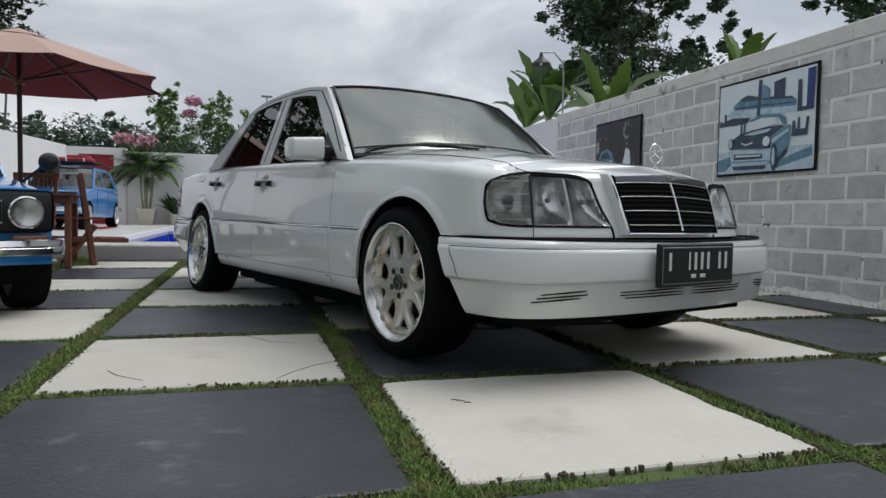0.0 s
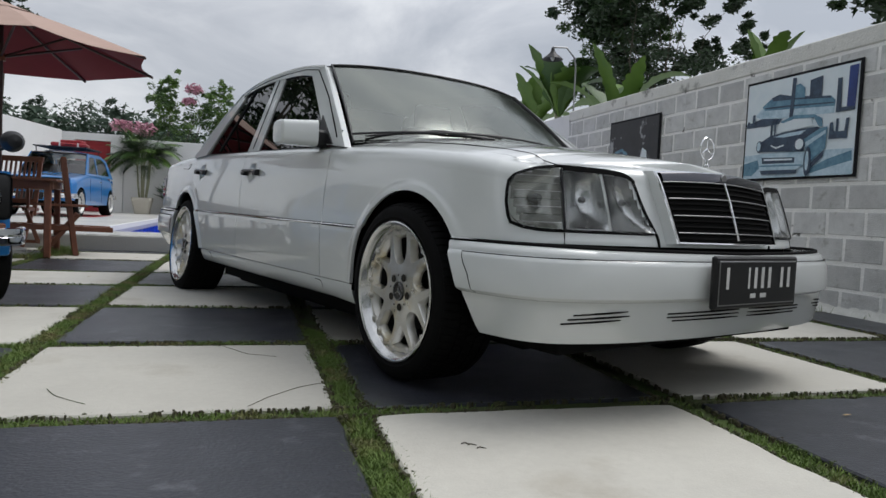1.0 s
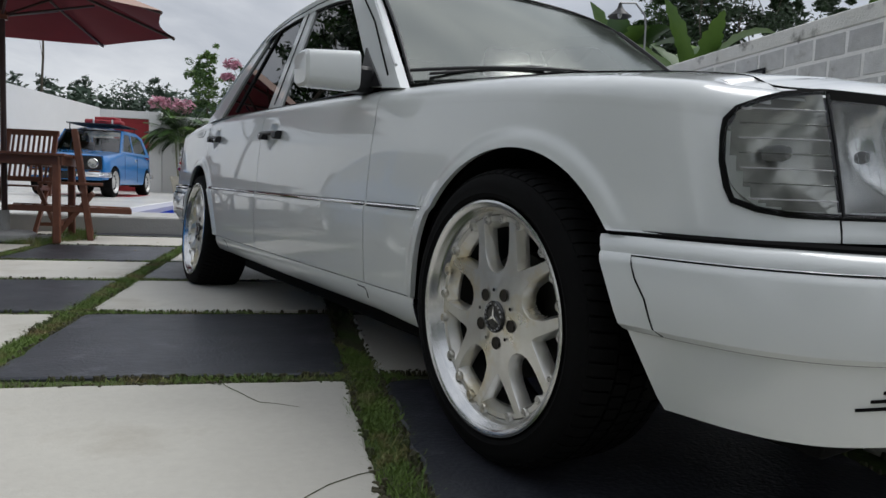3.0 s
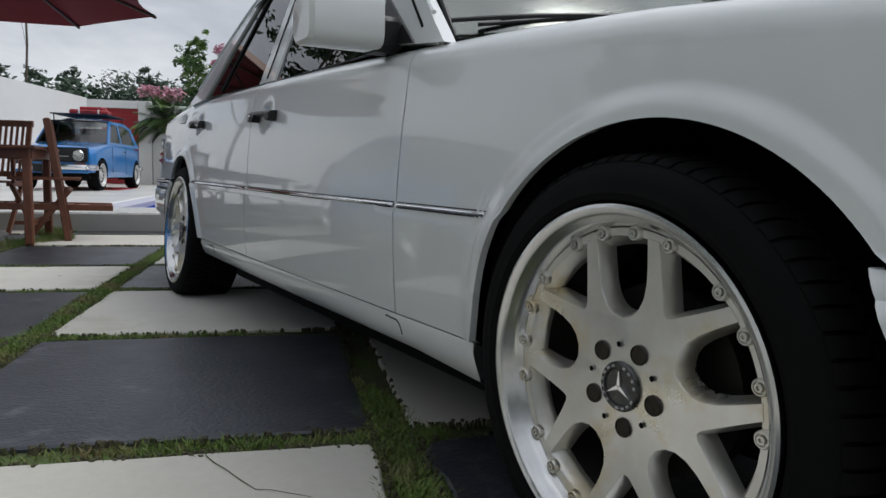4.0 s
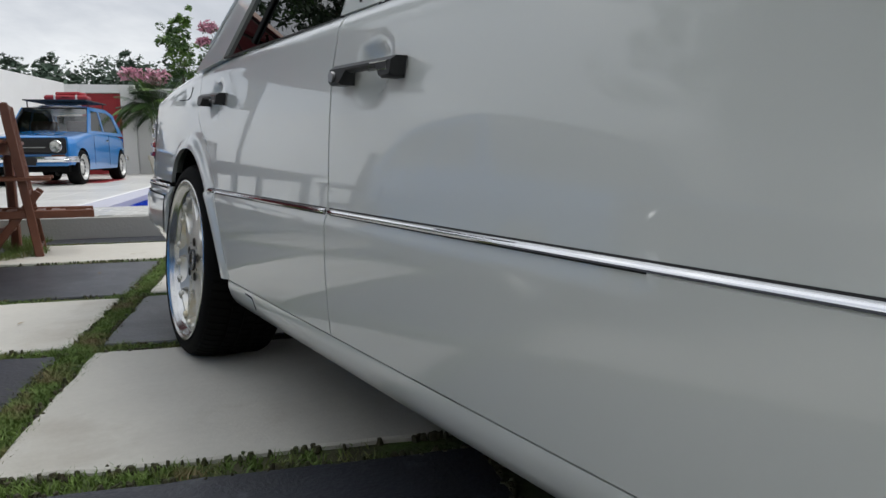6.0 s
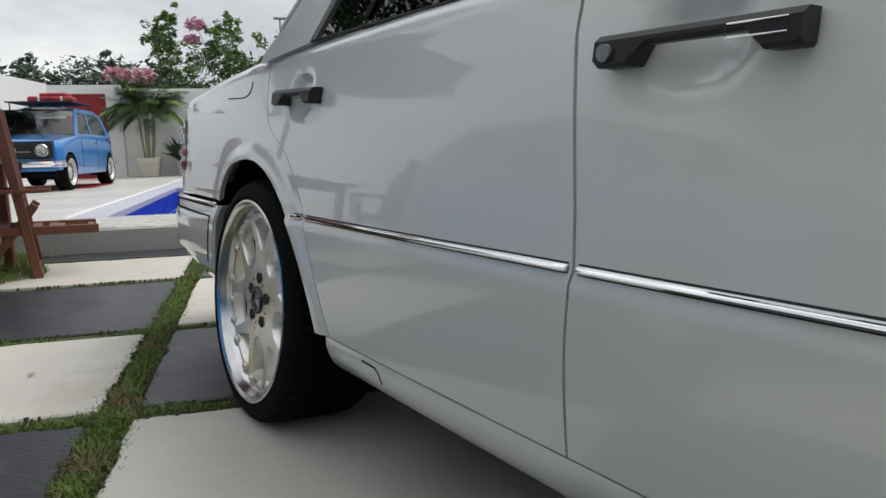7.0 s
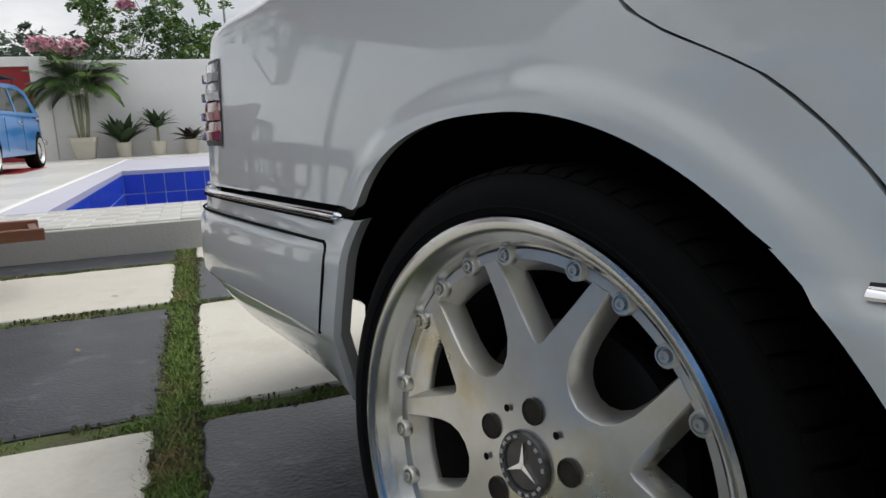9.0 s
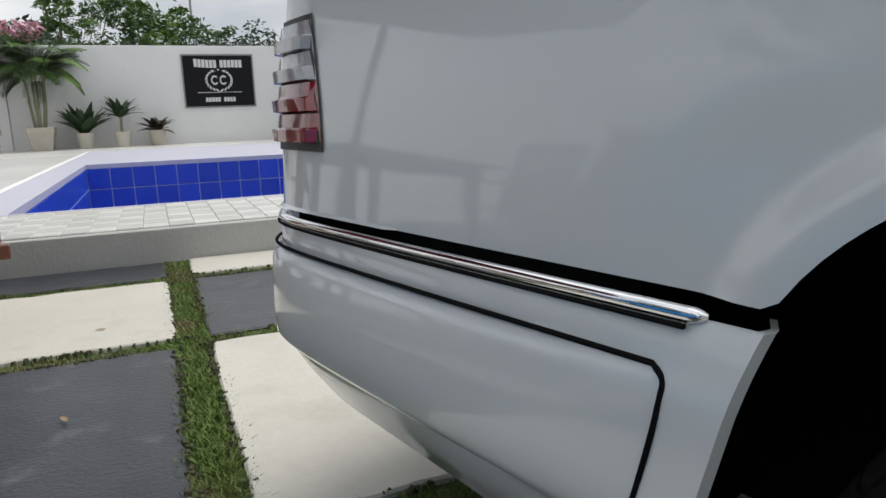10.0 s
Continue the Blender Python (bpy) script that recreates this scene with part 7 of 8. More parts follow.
    for cy, cz, r in arches:
        for s_ in (-1, 1):
            tub = bmesh.new()
            ring = [(cy + (r + 0.004) * math.cos(radians(a)), cz + (r + 0.004) * math.sin(radians(a))) for a in range(-20, 201, 10)]
            b_grid(tub, [[Vector((s_ * 0.61, y, z)) for y, z in ring], [Vector((s_ * 0.36, y, z)) for y, z in ring]])
            tub.faces.new([tub.verts.new(Vector((s_ * 0.36, y, z))) for y, z in ring])
            part("wheel_tub", tub, M_DARK, car)
            wx = s_ * 0.635
            o = -s_
            wl = part("wheel", lathe([(wx + o * 0.16, 0.20), (wx + o * 0.02, 0.19), (wx - o * 0.012, 0.195), (wx - o * 0.012, 0.182), (wx + o * 0.03, 0.165), (wx + o * 0.022, 0.12), (wx + o * 0.030, 0.07), (wx + o * 0.010, 0.05), (wx + o * 0.008, 0.0)], 32, "x", (0, cy, 0.262)), M_WHEEL_W, car, "pale steel wheel")
            part("tyre", lathe([(wx + o * 0.18, 0.19), (wx + o * 0.18, 0.245), (wx + o * 0.15, 0.262), (wx + o * 0.03, 0.262), (wx, 0.25), (wx - o * 0.012, 0.225), (wx - o * 0.008, 0.19)], 40, "x", (0, cy, 0.262)), M_TYRE, wl, "black tyre")
            for q in range(12):
                a = 2 * math.pi * q / 12
                part("wheel_slot", box(-0.006, 0.006, -0.014, 0.014, -0.020, 0.020, 0.004, m=Matrix.Translation((wx + o * 0.020, cy + 0.115 * math.cos(a), 0.262 + 0.115 * math.sin(a))) @ Matrix.Rotation(a, 4, "X")), M_BLACK, wl)
    return car


hatchback(pose(-4.52, 13.30, DECK, 0, 0, -3), "small blue two-door hatchback on the pool deck", 1.115)
hatchback(pose(-2.418, 1.647, 0, 0, 0, 30), "small blue car with round headlamps and chrome bumper", 1.0, 0.93)
# load on the roof of the far car
rack = thing("roof_rack", "black roof rack on the blue hatchback", "roof rack", pose(-4.52, 13.30, DECK, 0, 0, -3) @ Matrix.Diagonal((1.115, 1.115, 1.115, 1)))
for x in (-0.46, 0.46):
    part("side_rail", tube([(x, 0.80, 1.33), (x, 1.95, 1.33)], 0.013, 6), M_BLACK, rack)
    for y in (0.95, 1.75):
        part("foot", tube([(x, y, 1.215), (x, y, 1.33)], 0.010, 6), M_BLACK, rack)
for k in range(9):
    part("cross_bar", tube([(-0.46, 0.82 + 0.14 * k, 1.33), (0.46, 0.82 + 0.14 * k, 1.33)], 0.009, 6), M_BLACK, rack)
case = thing("suitcase", "red travel case lying on the roof rack", "suitcase", pose(-4.40, 14.80, DECK + 1.500, 0, 0, 4))
part("shell", box(-0.36, 0.36, -0.25, 0.25, 0.0, 0.10, 0.04, seg=3), M_RED, case)
for x in (-0.18, 0.18):
    part("strap", box(x - 0.02, x + 0.02, -0.255, 0.255, -0.002, 0.104, 0.01), M_CAP_WHITE, case)
part("carry_handle", tube([(-0.07, -0.25, 0.06), (-0.06, -0.285, 0.06), (0.06, -0.285, 0.06), (0.07, -0.25, 0.06)], 0.008, 6), M_BLACK, case)
case2 = thing("suitcase", "small red case stacked on the larger one", "suitcase", pose(-4.34, 14.78, DECK + 1.602, 0, 0, -9))
part("shell", box(-0.22, 0.22, -0.16, 0.16, 0.0, 0.06, 0.025, seg=3), M_RED, case2)
mat_red = thing("car_mat", "red mat on the deck under the blue hatchback", "mat", pose(-4.6, 14.6, DECK))
part("sheet", box(-0.60, 0.95, -0.9, 1.0, 0.0, 0.006, 0.002), M_RED, mat_red)

# ---- trees and greenery beyond the walls ----
def leaf_cloud(bm, centre, radii, n, size, rng, hollow=0.35):
    """Many small folded leaves in an uneven clump."""
    c = Vector(centre)
    for _ in range(n):
        d = Vector((rng.gauss(0, 1), rng.gauss(0, 1), rng.gauss(0, 1)))
        if d.length < 1e-3:
            continue
        d.normalize()
        r = rng.uniform(hollow, 1.0) ** 0.6
        p = c + Vector((d.x * radii[0], d.y * radii[1], d.z * radii[2])) * r
        a = Vector((rng.gauss(0, 1), rng.gauss(0, 1), rng.gauss(0, 0.6))).normalized()
        b = a.cross(Vector((rng.gauss(0, 1), rng.gauss(0, 1), rng.gauss(0, 1)))).normalized()
        s = size * rng.uniform(0.6, 1.4)
        v = [bm.verts.new(p - a * s), bm.verts.new(p - b * s * 0.36), bm.verts.new(p + a * s), bm.verts.new(p + b * s * 0.36)]
        bm.faces.new(v)
    return bm


def limb(bm, a, b, r0, r1, rng, wob=0.12):
    a, b = Vector(a), Vector(b)
    L = (b - a).length
    pts = [a.lerp(b, f) + Vector((rng.uniform(-1, 1), rng.uniform(-1, 1), rng.uniform(-0.5, 0.5))) * wob * L * math.sin(math.pi * f) for f in (0, 0.25, 0.5, 0.75, 1)]
    b_tube(bm, pts, [r0 + (r1 - r0) * f for f in (0, 0.25, 0.5, 0.75, 1)], 7)
    return pts


def tree(name, label, x, y, trunk_h, trunk_r, clumps, leaf, mats, seed, n_leaf=420, z0=0.0):
    """clumps: (dx, dy, z, radius). Limbs run from the trunk to each clump."""
    r = random.Random(seed)
    root = thing(name, label, "tree", pose(x, y, z0))
    bm = bmesh.new()
    top = Vector((r.uniform(-0.2, 0.2), r.uniform(-0.2, 0.2), trunk_h))
    limb(bm, (0, 0, -0.05), top, trunk_r, trunk_r * 0.6, r, 0.05)
    for dx, dy, z, rad in clumps[::3]:
        limb(bm, top * r.uniform(0.6, 1.0), (dx, dy, z - rad * 0.2), trunk_r * 0.16, trunk_r * 0.03, r)
    part("trunk", bm, M_BARK, root, "branching trunk")
    for i, mat in enumerate(mats):
        bm = bmesh.new()
        for j, (dx, dy, z, rad) in enumerate(clumps):
            if j % len(mats) == i:
                for q in range(16):
                    o = Vector([max(-1.2, min(1.2, r.gauss(0, s))) for s in (0.75, 0.75, 0.65)]) * rad
                    s_ = rad * r.uniform(0.20, 0.62)
                    leaf_cloud(bm, Vector((dx, dy, z)) + o, (s_, s_, s_ * 0.75), int(n_leaf / 16 * r.uniform(0.5, 1.5)), leaf * r.uniform(0.8, 1.15), r, 0.1)
        part("crown", bm, mat, root, "uneven leafy crown")
    return root


def random_clumps(seed, n, spread, z0, z1, r0, r1):
    r = random.Random(seed)
    return [(r.uniform(-spread, spread), r.uniform(-spread, spread), r.uniform(z0, z1), r.uniform(r0, r1)) for _ in range(n)]


# large dark tree behind the block wall
crown = [(dx - 0.85, dy + 0.55, z, r0) for dx, dy, z, r0 in random_clumps(21, 34, 1.15, 4.0, 7.3, 0.45, 0.75)]
crown += [(dx + 0.95, dy - 0.60, z, r0) for dx, dy, z, r0 in random_clumps(26, 11, 0.80, 4.3, 6.6, 0.22, 0.36)]
tree("tree", "large dark green broad-leaved tree behind the block wall", 8.7, 11.8, 3.4, 0.11, crown, 0.066, [M_LEAF_DARK, M_LEAF_DARK, M_LEAF_DARK, M_LEAF], 31, 1350)
tree("tree", "green tree overhanging the block wall", 8.6, 5.2, 2.4, 0.13, random_clumps(23, 15, 1.15, 3.75, 5.3, 0.35, 0.55), 0.070, [M_LEAF_DARK, M_LEAF], 33, 900)
tree("tree", "tall dark tree spreading behind the white boundary wall", -9.3, 15.4, 5.0, 0.25, random_clumps(24, 26, 2.6, 5.8, 11.5, 0.7, 1.2), 0.13, [M_LEAF_DARK, M_LEAF_DARK, M_LEAF], 34, 620)
tree("tree", "tall dark tree standing behind the parasol beyond the wall", -8.6, 24.1, 6.0, 0.05, random_clumps(27, 9, 0.75, 6.3, 8.6, 0.4, 0.7), 0.10, [M_LEAF_DARK], 37, 420)
# unseen tree belt added beyond the other walls: blocks low sky light, mirrored in paint and windows
for i, (x, y) in enumerate(((-11.2, -7.5), (-10.9, -4.6), (-10.6, -1.8), (-10.2, 1.0), (-9.9, 3.6), (-7.6, -10.8), (-4.4, -11.2), (-1.4, -10.9), (1.6, -11.1))):
    tree("tree", "unseen broad dark tree added beyond the yard wall", x, y, 2.6, 0.14, random_clumps(200 + i, 11, 1.5, 2.2, 6.2 + (i % 3) * 0.7, 0.7, 1.1), 0.15, [M_LEAF_DARK, M_LEAF], 220 + i, 320)
# bougainvillea and shrubs over the back wall
tree("flowering_tree", "loose green bougainvillea with pink blossom above the wall", -2.6, 21.3, 1.9, 0.08, [(-0.7, 0, 2.6, 0.5), (-0.2, 0, 2.8, 0.55), (0.4, 0, 2.9, 0.65), (1.0, 0, 2.8, 0.65), (-0.6, 0, 3.4, 0.35), (-0.7, 0, 3.9, 0.28), (0.5, 0, 3.5, 0.35), (1.0, 0, 3.8, 0.30), (0.2, 0, 3.2, 0.35), (1.5, 0, 3.0, 0.5)], 0.055, [M_LEAF, M_LEAF_LIGHT, M_LEAF], 41, 560)
tree("shrub", "light green shrub above the back wall", -0.6, 21.5, 1.6, 0.06, [(-0.4, 0, 2.6, 0.6), (0.3, 0, 2.8, 0.55), (0.0, 0, 3.3, 0.5), (0.7, 0, 2.5, 0.5)], 0.08, [M_LEAF_LIGHT, M_LEAF], 42, 420)
for i, (x, y, z, rad) in enumerate(((-4.35, 20.9, 2.85, 0.36), (-3.75, 20.9, 2.78, 0.42), (-2.30, 20.9, 4.15, 0.30), (-2.42, 20.9, 3.75, 0.22))):
    r = random.Random(60 + i)
    root = thing("blossom_spray", "spray of pink bougainvillea blossom hanging over the wall", "flowers", pose(x, y, 0), "pink blossom sprays")
    bm = bmesh.new()
    limb(bm, (0.3, 0.2, 1.2), (0, 0, z), 0.018, 0.006, r)
    part("stem", bm, M_BARK, root)
    bm = leaf_cloud(bmesh.new(), (0, 0, z), (rad, rad * 0.6, rad * 0.55), 230, 0.075, r, 0.1)
    part("petals", bm, M_PETAL, root, "papery pink petals")["kind"] = "stuff"
    bm = leaf_cloud(bmesh.new(), (0.05, 0.05, z - 0.05), (rad, rad * 0.6, rad * 0.6), 70, 0.05, r, 0.1)
    part("leaves", bm, M_LEAF, root)["kind"] = "stuff"
# slim trees standing up behind
for i, (x, y, z) in enumerate(((-3.25, 22.0, 4.5), (-1.55, 22.0, 4.4))):
    tree("young_tree", "slim young tree with thin leafy top", x, y, z * 0.75, 0.05, [(0, 0, z * 0.70, 0.32), (0.1, 0, z * 0.80, 0.34), (-0.1, 0, z * 0.9, 0.32), (0.05, 0, z, 0.26)], 0.08, [M_LEAF, M_LEAF_LIGHT], 70 + i, 300)

# banana plants by the block wall's end
def banana(x, y, label, seed, hh, leaves=10, size=1.0):
    r = random.Random(seed)
    root = thing("banana_plant", label, "plant", pose(x, y, 0))
    part("stem", tube([(0, 0, 0), (0.05, 0, hh * 0.5), (0.0, 0.05, hh)], [0.12, 0.10, 0.06], 10), M_STEM, root)
    for k in range(leaves):
        a = 2 * math.pi * k / leaves + r.uniform(-0.3, 0.3)
        bm = leaf_blade(bmesh.new(), (0.03 * math.cos(a), 0.03 * math.sin(a), hh * 0.95), (math.cos(a), math.sin(a), r.uniform(1.0, 5.0)), r.uniform(1.1, 1.6) * size, r.uniform(0.50, 0.68) * size, r.uniform(0.6, 2.2), 0.3, 18, r, True)
        part("leaf", bm, r.choice([M_LEAF, M_LEAF_LIGHT, M_LEAF_LIGHT]), root, "broad arching leaf")
    return root


banana(4.9, 9.3, "tall banana plant with broad light green leaves", 81, 2.6)
banana(5.1, 10.9, "banana plant with drooping leaves behind the wall", 82, 2.6, 9, 0.8)
banana(5.6, 8.3, "banana plant close behind the block wall", 83, 2.3)
banana(5.38, 4.58, "low banana plant with a torn leaf over the wall", 84, 2.40, 7, 0.50)
r = random.Random(90)
fp = thing("garden_palm", "feathery green palm behind the saloon", "palm", pose(3.0, 19.0, DECK))
bm = tube([(0, 0, 0), (0.05, 0, 1.2), (0, 0, 2.0)], [0.10, 0.08, 0.07], 8)
part("trunk", bm, M_BARK, fp)
for k in range(14):
    a = 2 * math.pi * k / 14
    bm = bmesh.new()
    frond(bm, (0, 0, 2.0), (math.cos(a), math.sin(a), r.uniform(0.4, 2.0)), r.uniform(1.2, 1.6), 0.40, r, r.uniform(1.2, 2.0), 16)
    part("frond", bm, M_LEAF, fp)

# wooded rise on the horizon
r = random.Random(99)
for nm, x0, x1, ydist, hmin, hmax, lab in (("far_woods", -95, 20, 78, 7.6, 9.4, "distant line of dark green trees"), ("far_woods", -60, -4, 48, 5.0, 6.0, "green scrub and trees beyond the wall"), ("far_woods", -8, 40, 60, 4.2, 5.6, "distant low trees")):
    bm = bmesh.new()
    x = x0
    while x < x1:
        h = r.uniform(hmin, hmax) * (1.0 if r.random() < 0.9 else 1.25)
        w = r.uniform(1.0, 2.4)
        y = ydist + r.uniform(-4, 4)
        b_tube(bm, [(x, y, 0), (x, y, h * 0.7)], 0.10, 5)
        for q in range(8):
            leaf_cloud(bm, (x + r.gauss(0, w * 0.5), y, h * r.uniform(0.12, 0.95)), (w * 0.7, w * 0.7, h * 0.16), 64, 0.27, r, 0.1)
        x += r.uniform(0.5, 1.0)
    woods = link(nm, bm, M_LEAF_HAZE)
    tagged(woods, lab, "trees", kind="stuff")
for i, (x, y, h) in enumerate(((-24, 62, 9.5), (-21, 64, 8.5), (-14.5, 52, 6.9), (-9.8, 50, 6.8), (-27, 60, 9.0))):
    tree("distant_tree", "tall thin tree standing out on the horizon", x, y, h * 0.8, 0.12, [(random.Random(i * 7 + q).uniform(-1.0, 1.0), 0, h * (0.78 + 0.05 * q), 0.55) for q in range(5)], 0.20, [M_LEAF_HAZE], 120 + i, 160)

# lamp on a bent pole by the block wall, and a floodlight mast far off
pole = thing("yard_lamp", "grey shaded lamp on a thin bent pole", "lamp", pose(4.55, 8.0, 0))
part("pole", tube([(0, 0, 0), (0, 0, 3.05), (-0.02, 0, 3.22), (-0.18, 0, 3.38), (-0.42, 0, 3.36)], 0.014, 8), M_STEEL, pole)
part("shade", lathe([(3.36, 0.02), (3.30, 0.035), (3.26, 0.06), (3.17, 0.17), (3.165, 0.17), (3.24, 0.05)], 20, "z", (-0.42, 0, 0)), M_BLACK, pole, "conical dark shade")
part("bulb", lathe([(3.24, 0.025), (3.19, 0.035), (3.15, 0.02), (3.14, 0.0)], 14, "z", (-0.42, 0, 0)), M_CAP_WHITE, pole)
mast = thing("lamp_mast", "slim distant lamp mast", "lamp", pose(0.12, 26.0, 0))
part("mast", tube([(0, 0, 0), (0, 0, 5.27)], [0.05, 0.03], 8), M_STEEL, mast)
part("lamp_head", box(-0.22, 0.22, -0.06, 0.06, 5.23, 5.31, 0.02), M_STEEL, mast)

# ---- paving slabs ----
rs = random.Random(3)


def slab_mesh(name, w, d, mat, seed):
    """A slab with slightly chipped, uneven edges; the top is at z = 0."""
    r = random.Random(seed)
    n = 14
    loop = []
    for (x0, y0), (x1, y1) in (((-1, -1), (1, -1)), ((1, -1), (1, 1)), ((1, 1), (-1, 1)), ((-1, 1), (-1, -1))):
        for k in range(n):
            f = k / n
            x, y = x0 + (x1 - x0) * f, y0 + (y1 - y0) * f
            j = r.uniform(0.0, 0.007) + (0.012 * r.random() if k == 0 else 0) + (r.uniform(0.004, 0.016) if r.random() < 0.10 else 0)
            loop.append(((x * w / 2) - math.copysign(j, x) * (abs(x) > 0.99), (y * d / 2) - math.copysign(j, y) * (abs(y) > 0.99)))
    bm = bmesh.new()
    low = [bm.verts.new((x, y, -0.06)) for x, y in loop]
    rim = [bm.verts.new((x, y, -0.005)) for x, y in loop]
    top = [bm.verts.new((x * (1 - 0.012 / w), y * (1 - 0.012 / d), 0.0)) for x, y in loop]
    m_ = len(loop)
    for a, b in ((low, rim), (rim, top)):
        for i in range(m_):
            bm.faces.new((a[i], a[(i + 1) % m_], b[(i + 1) % m_], b[i]))
    bm.faces.new(top)
    me = bpy.data.meshes.new(name)
    bm.to_mesh(me)
    bm.free()
    me.materials.append(mat)
    return me


paving = thing("paving", "checkerboard paving of cream and dark grey slabs set in grass", "paving", kind="structure")
for i in range(len(COLS) - 1):
    for j in range(len(ROWS_Y) - 1):
        x0, x1, y0, y1 = COLS[i] + 0.046, COLS[i + 1] - 0.046, ROWS_Y[j] + 0.042, ROWS_Y[j + 1] - 0.042
        if i == len(COLS) - 2:
            x1 = 3.60
        if j == len(ROWS_Y) - 2:
            y1 = 6.222
        # cream where the column and row parity agree with the slab before the front wheel
        cream = (i + j) % 2 == CREAM
        me = slab_mesh("slab", x1 - x0, y1 - y0, M_PALE if cream else M_SLATE, i * 31 + j)
        shared("slab", me, paving, pose((x0 + x1) / 2, (y0 + y1) / 2, rs.uniform(-0.004, 0.003), rs.uniform(-0.15, 0.15), rs.uniform(-0.15, 0.15), rs.uniform(-0.25, 0.25)))
# a hairline crack in one cream slab, and twigs
for pts in (((-0.225, -0.030), (-0.29, -0.055), (-0.348, -0.093), (-0.40, -0.150), (-0.445, -0.202), (-0.506, -0.296)), ((-1.099, -0.039), (-1.075, -0.090), (-1.053, -0.126), (-1.009, -0.173), (-0.955, -0.223)),
            ((-0.616, 0.639), (-0.607, 0.607), (-0.590, 0.573), (-0.562, 0.533), (-0.532, 0.481), (-0.501, 0.434), (-0.473, 0.427), (-0.432, 0.404), (-0.398, 0.384))):
    crack = link("slab_crack", tube([(x, y, 0.001) for x, y in pts], [0.0011, 0.0010, 0.0011, 0.0009, 0.0010, 0.0008, 0.0007, 0.0006, 0.0005][:len(pts)], 4), M_SOIL)
    tagged(crack, "thin dark crack across a cream slab", "crack", kind="structure")
for k, (x, y) in enumerate(((0.028, -0.700), (0.042, -0.712), (0.058, -0.738))):
    tw = link("twig", tube([(x, y, 0.0015), (x + 0.010, y + 0.006, 0.0022), (x + 0.015, y + 0.001, 0.0018), (x + 0.024, y - 0.005, 0.0015)], [0.0020, 0.0013, 0.0017, 0.0006], 5), M_BARK)
    tagged(tw, "small dry twig lying on a slab", "twig", group="litter on the slabs")
for k, (x, y) in enumerate(((1.35, -0.62), (-1.65, 3.2), (-1.62, 4.35), (-1.58, 5.1))):
    lf = link("fallen_leaf", leaf_blade(bmesh.new(), (x, y, 0.004), (math.cos(k), math.sin(k), 0.15), 0.030, 0.012, 0.1, 0.2, 3), M_DRY)
    tagged(lf, "small dry fallen leaf on a slab", "leaf", group="litter on the slabs")

# ---- grass in the joints ----
rg = random.Random(17)
verts, faces = [], []


def blade(x, y, h, lean):
    a = rg.uniform(0, 6.283)
    w = rg.uniform(0.0012, 0.0026)
    dx, dy = math.cos(a) * w, math.sin(a) * w
    b = rg.uniform(0, 6.283)
    lx, ly = math.cos(b) * lean * h, math.sin(b) * lean * h
    k = len(verts)
    verts.extend(((x - dx, y - dy, -0.016), (x + dx, y + dy, -0.016), (x + dx * 0.7 + lx * 0.4, y + dy * 0.7 + ly * 0.4, -0.016 + h * 0.6), (x - dx * 0.7 + lx * 0.4, y - dy * 0.7 + ly * 0.4, -0.016 + h * 0.6), (x + lx, y + ly, -0.016 + h)))
    faces.append((k, k + 1, k + 2, k + 3))
    faces.append((k + 3, k + 2, k + 4))


def lush(x, y):
    """How thick the grass stands at a place."""
    v = noise.noise(Vector((x * 1.6, y * 1.6, 0.3))) * 0.5 + noise.noise(Vector((x * 5, y * 5, 1.7))) * 0.35
    side = 0.35 if (-0.3 < x < 0.0 and y < 1.2) or (-1.45 < x < -1.15) else 0.0
    under = -0.8 if (0.15 < (x * math.cos(radians(19.6)) + y * math.sin(radians(19.6))) < 1.5 and -0.6 < (-x * math.sin(radians(19.6)) + y * math.cos(radians(19.6))) < 3.6) else 0.0
    return 0.45 + v + side + under


for xc in COLS[1:-1]:
    near = 5000 if -2.6 < xc < 1.2 else 1400
    L0, L1 = (-3.4, 6.2) if -2.6 < xc < 1.2 else (-3.4, 6.2)
    for _ in range(int(near * (L1 - L0))):
        x, y = xc + max(-0.066, min(0.066, rg.gauss(0, 0.032))), rg.uniform(L0, L1)
        g = lush(x, y)
        if rg.random() < g:
            blade(x, y, 0.013 + 0.009 * rg.random() + 0.013 * max(0, g - 0.5) * rg.random(), rg.uniform(0.3, 1.4))
for yc in ROWS_Y[5:-1]:
    for x0, x1, dens in ((-2.6, 1.1, 3400), (1.1, 3.6, 1500), (-5.7, -2.6, 1000)):
        for _ in range(int(dens * (x1 - x0))):
            x, y = rg.uniform(x0, x1), yc + max(-0.055, min(0.055, rg.gauss(0, 0.026)))
            g = lush(x, y) - 0.12
            if rg.random() < g:
                blade(x, y, 0.013 + 0.009 * rg.random() + 0.013 * max(0, g - 0.5) * rg.random(), rg.uniform(0.3, 1.4))
# a wider worn grass patch before the step, by the deck chair
for _ in range(9000):
    x, y = rg.uniform(-2.95, -1.95), rg.uniform(4.75, 6.2)
    if abs(x + 2.43 - 0.14 * math.sin(y * 5)) < 0.13:
        blade(x, y, 0.045 + 0.03 * rg.random(), rg.uniform(0.1, 0.9))
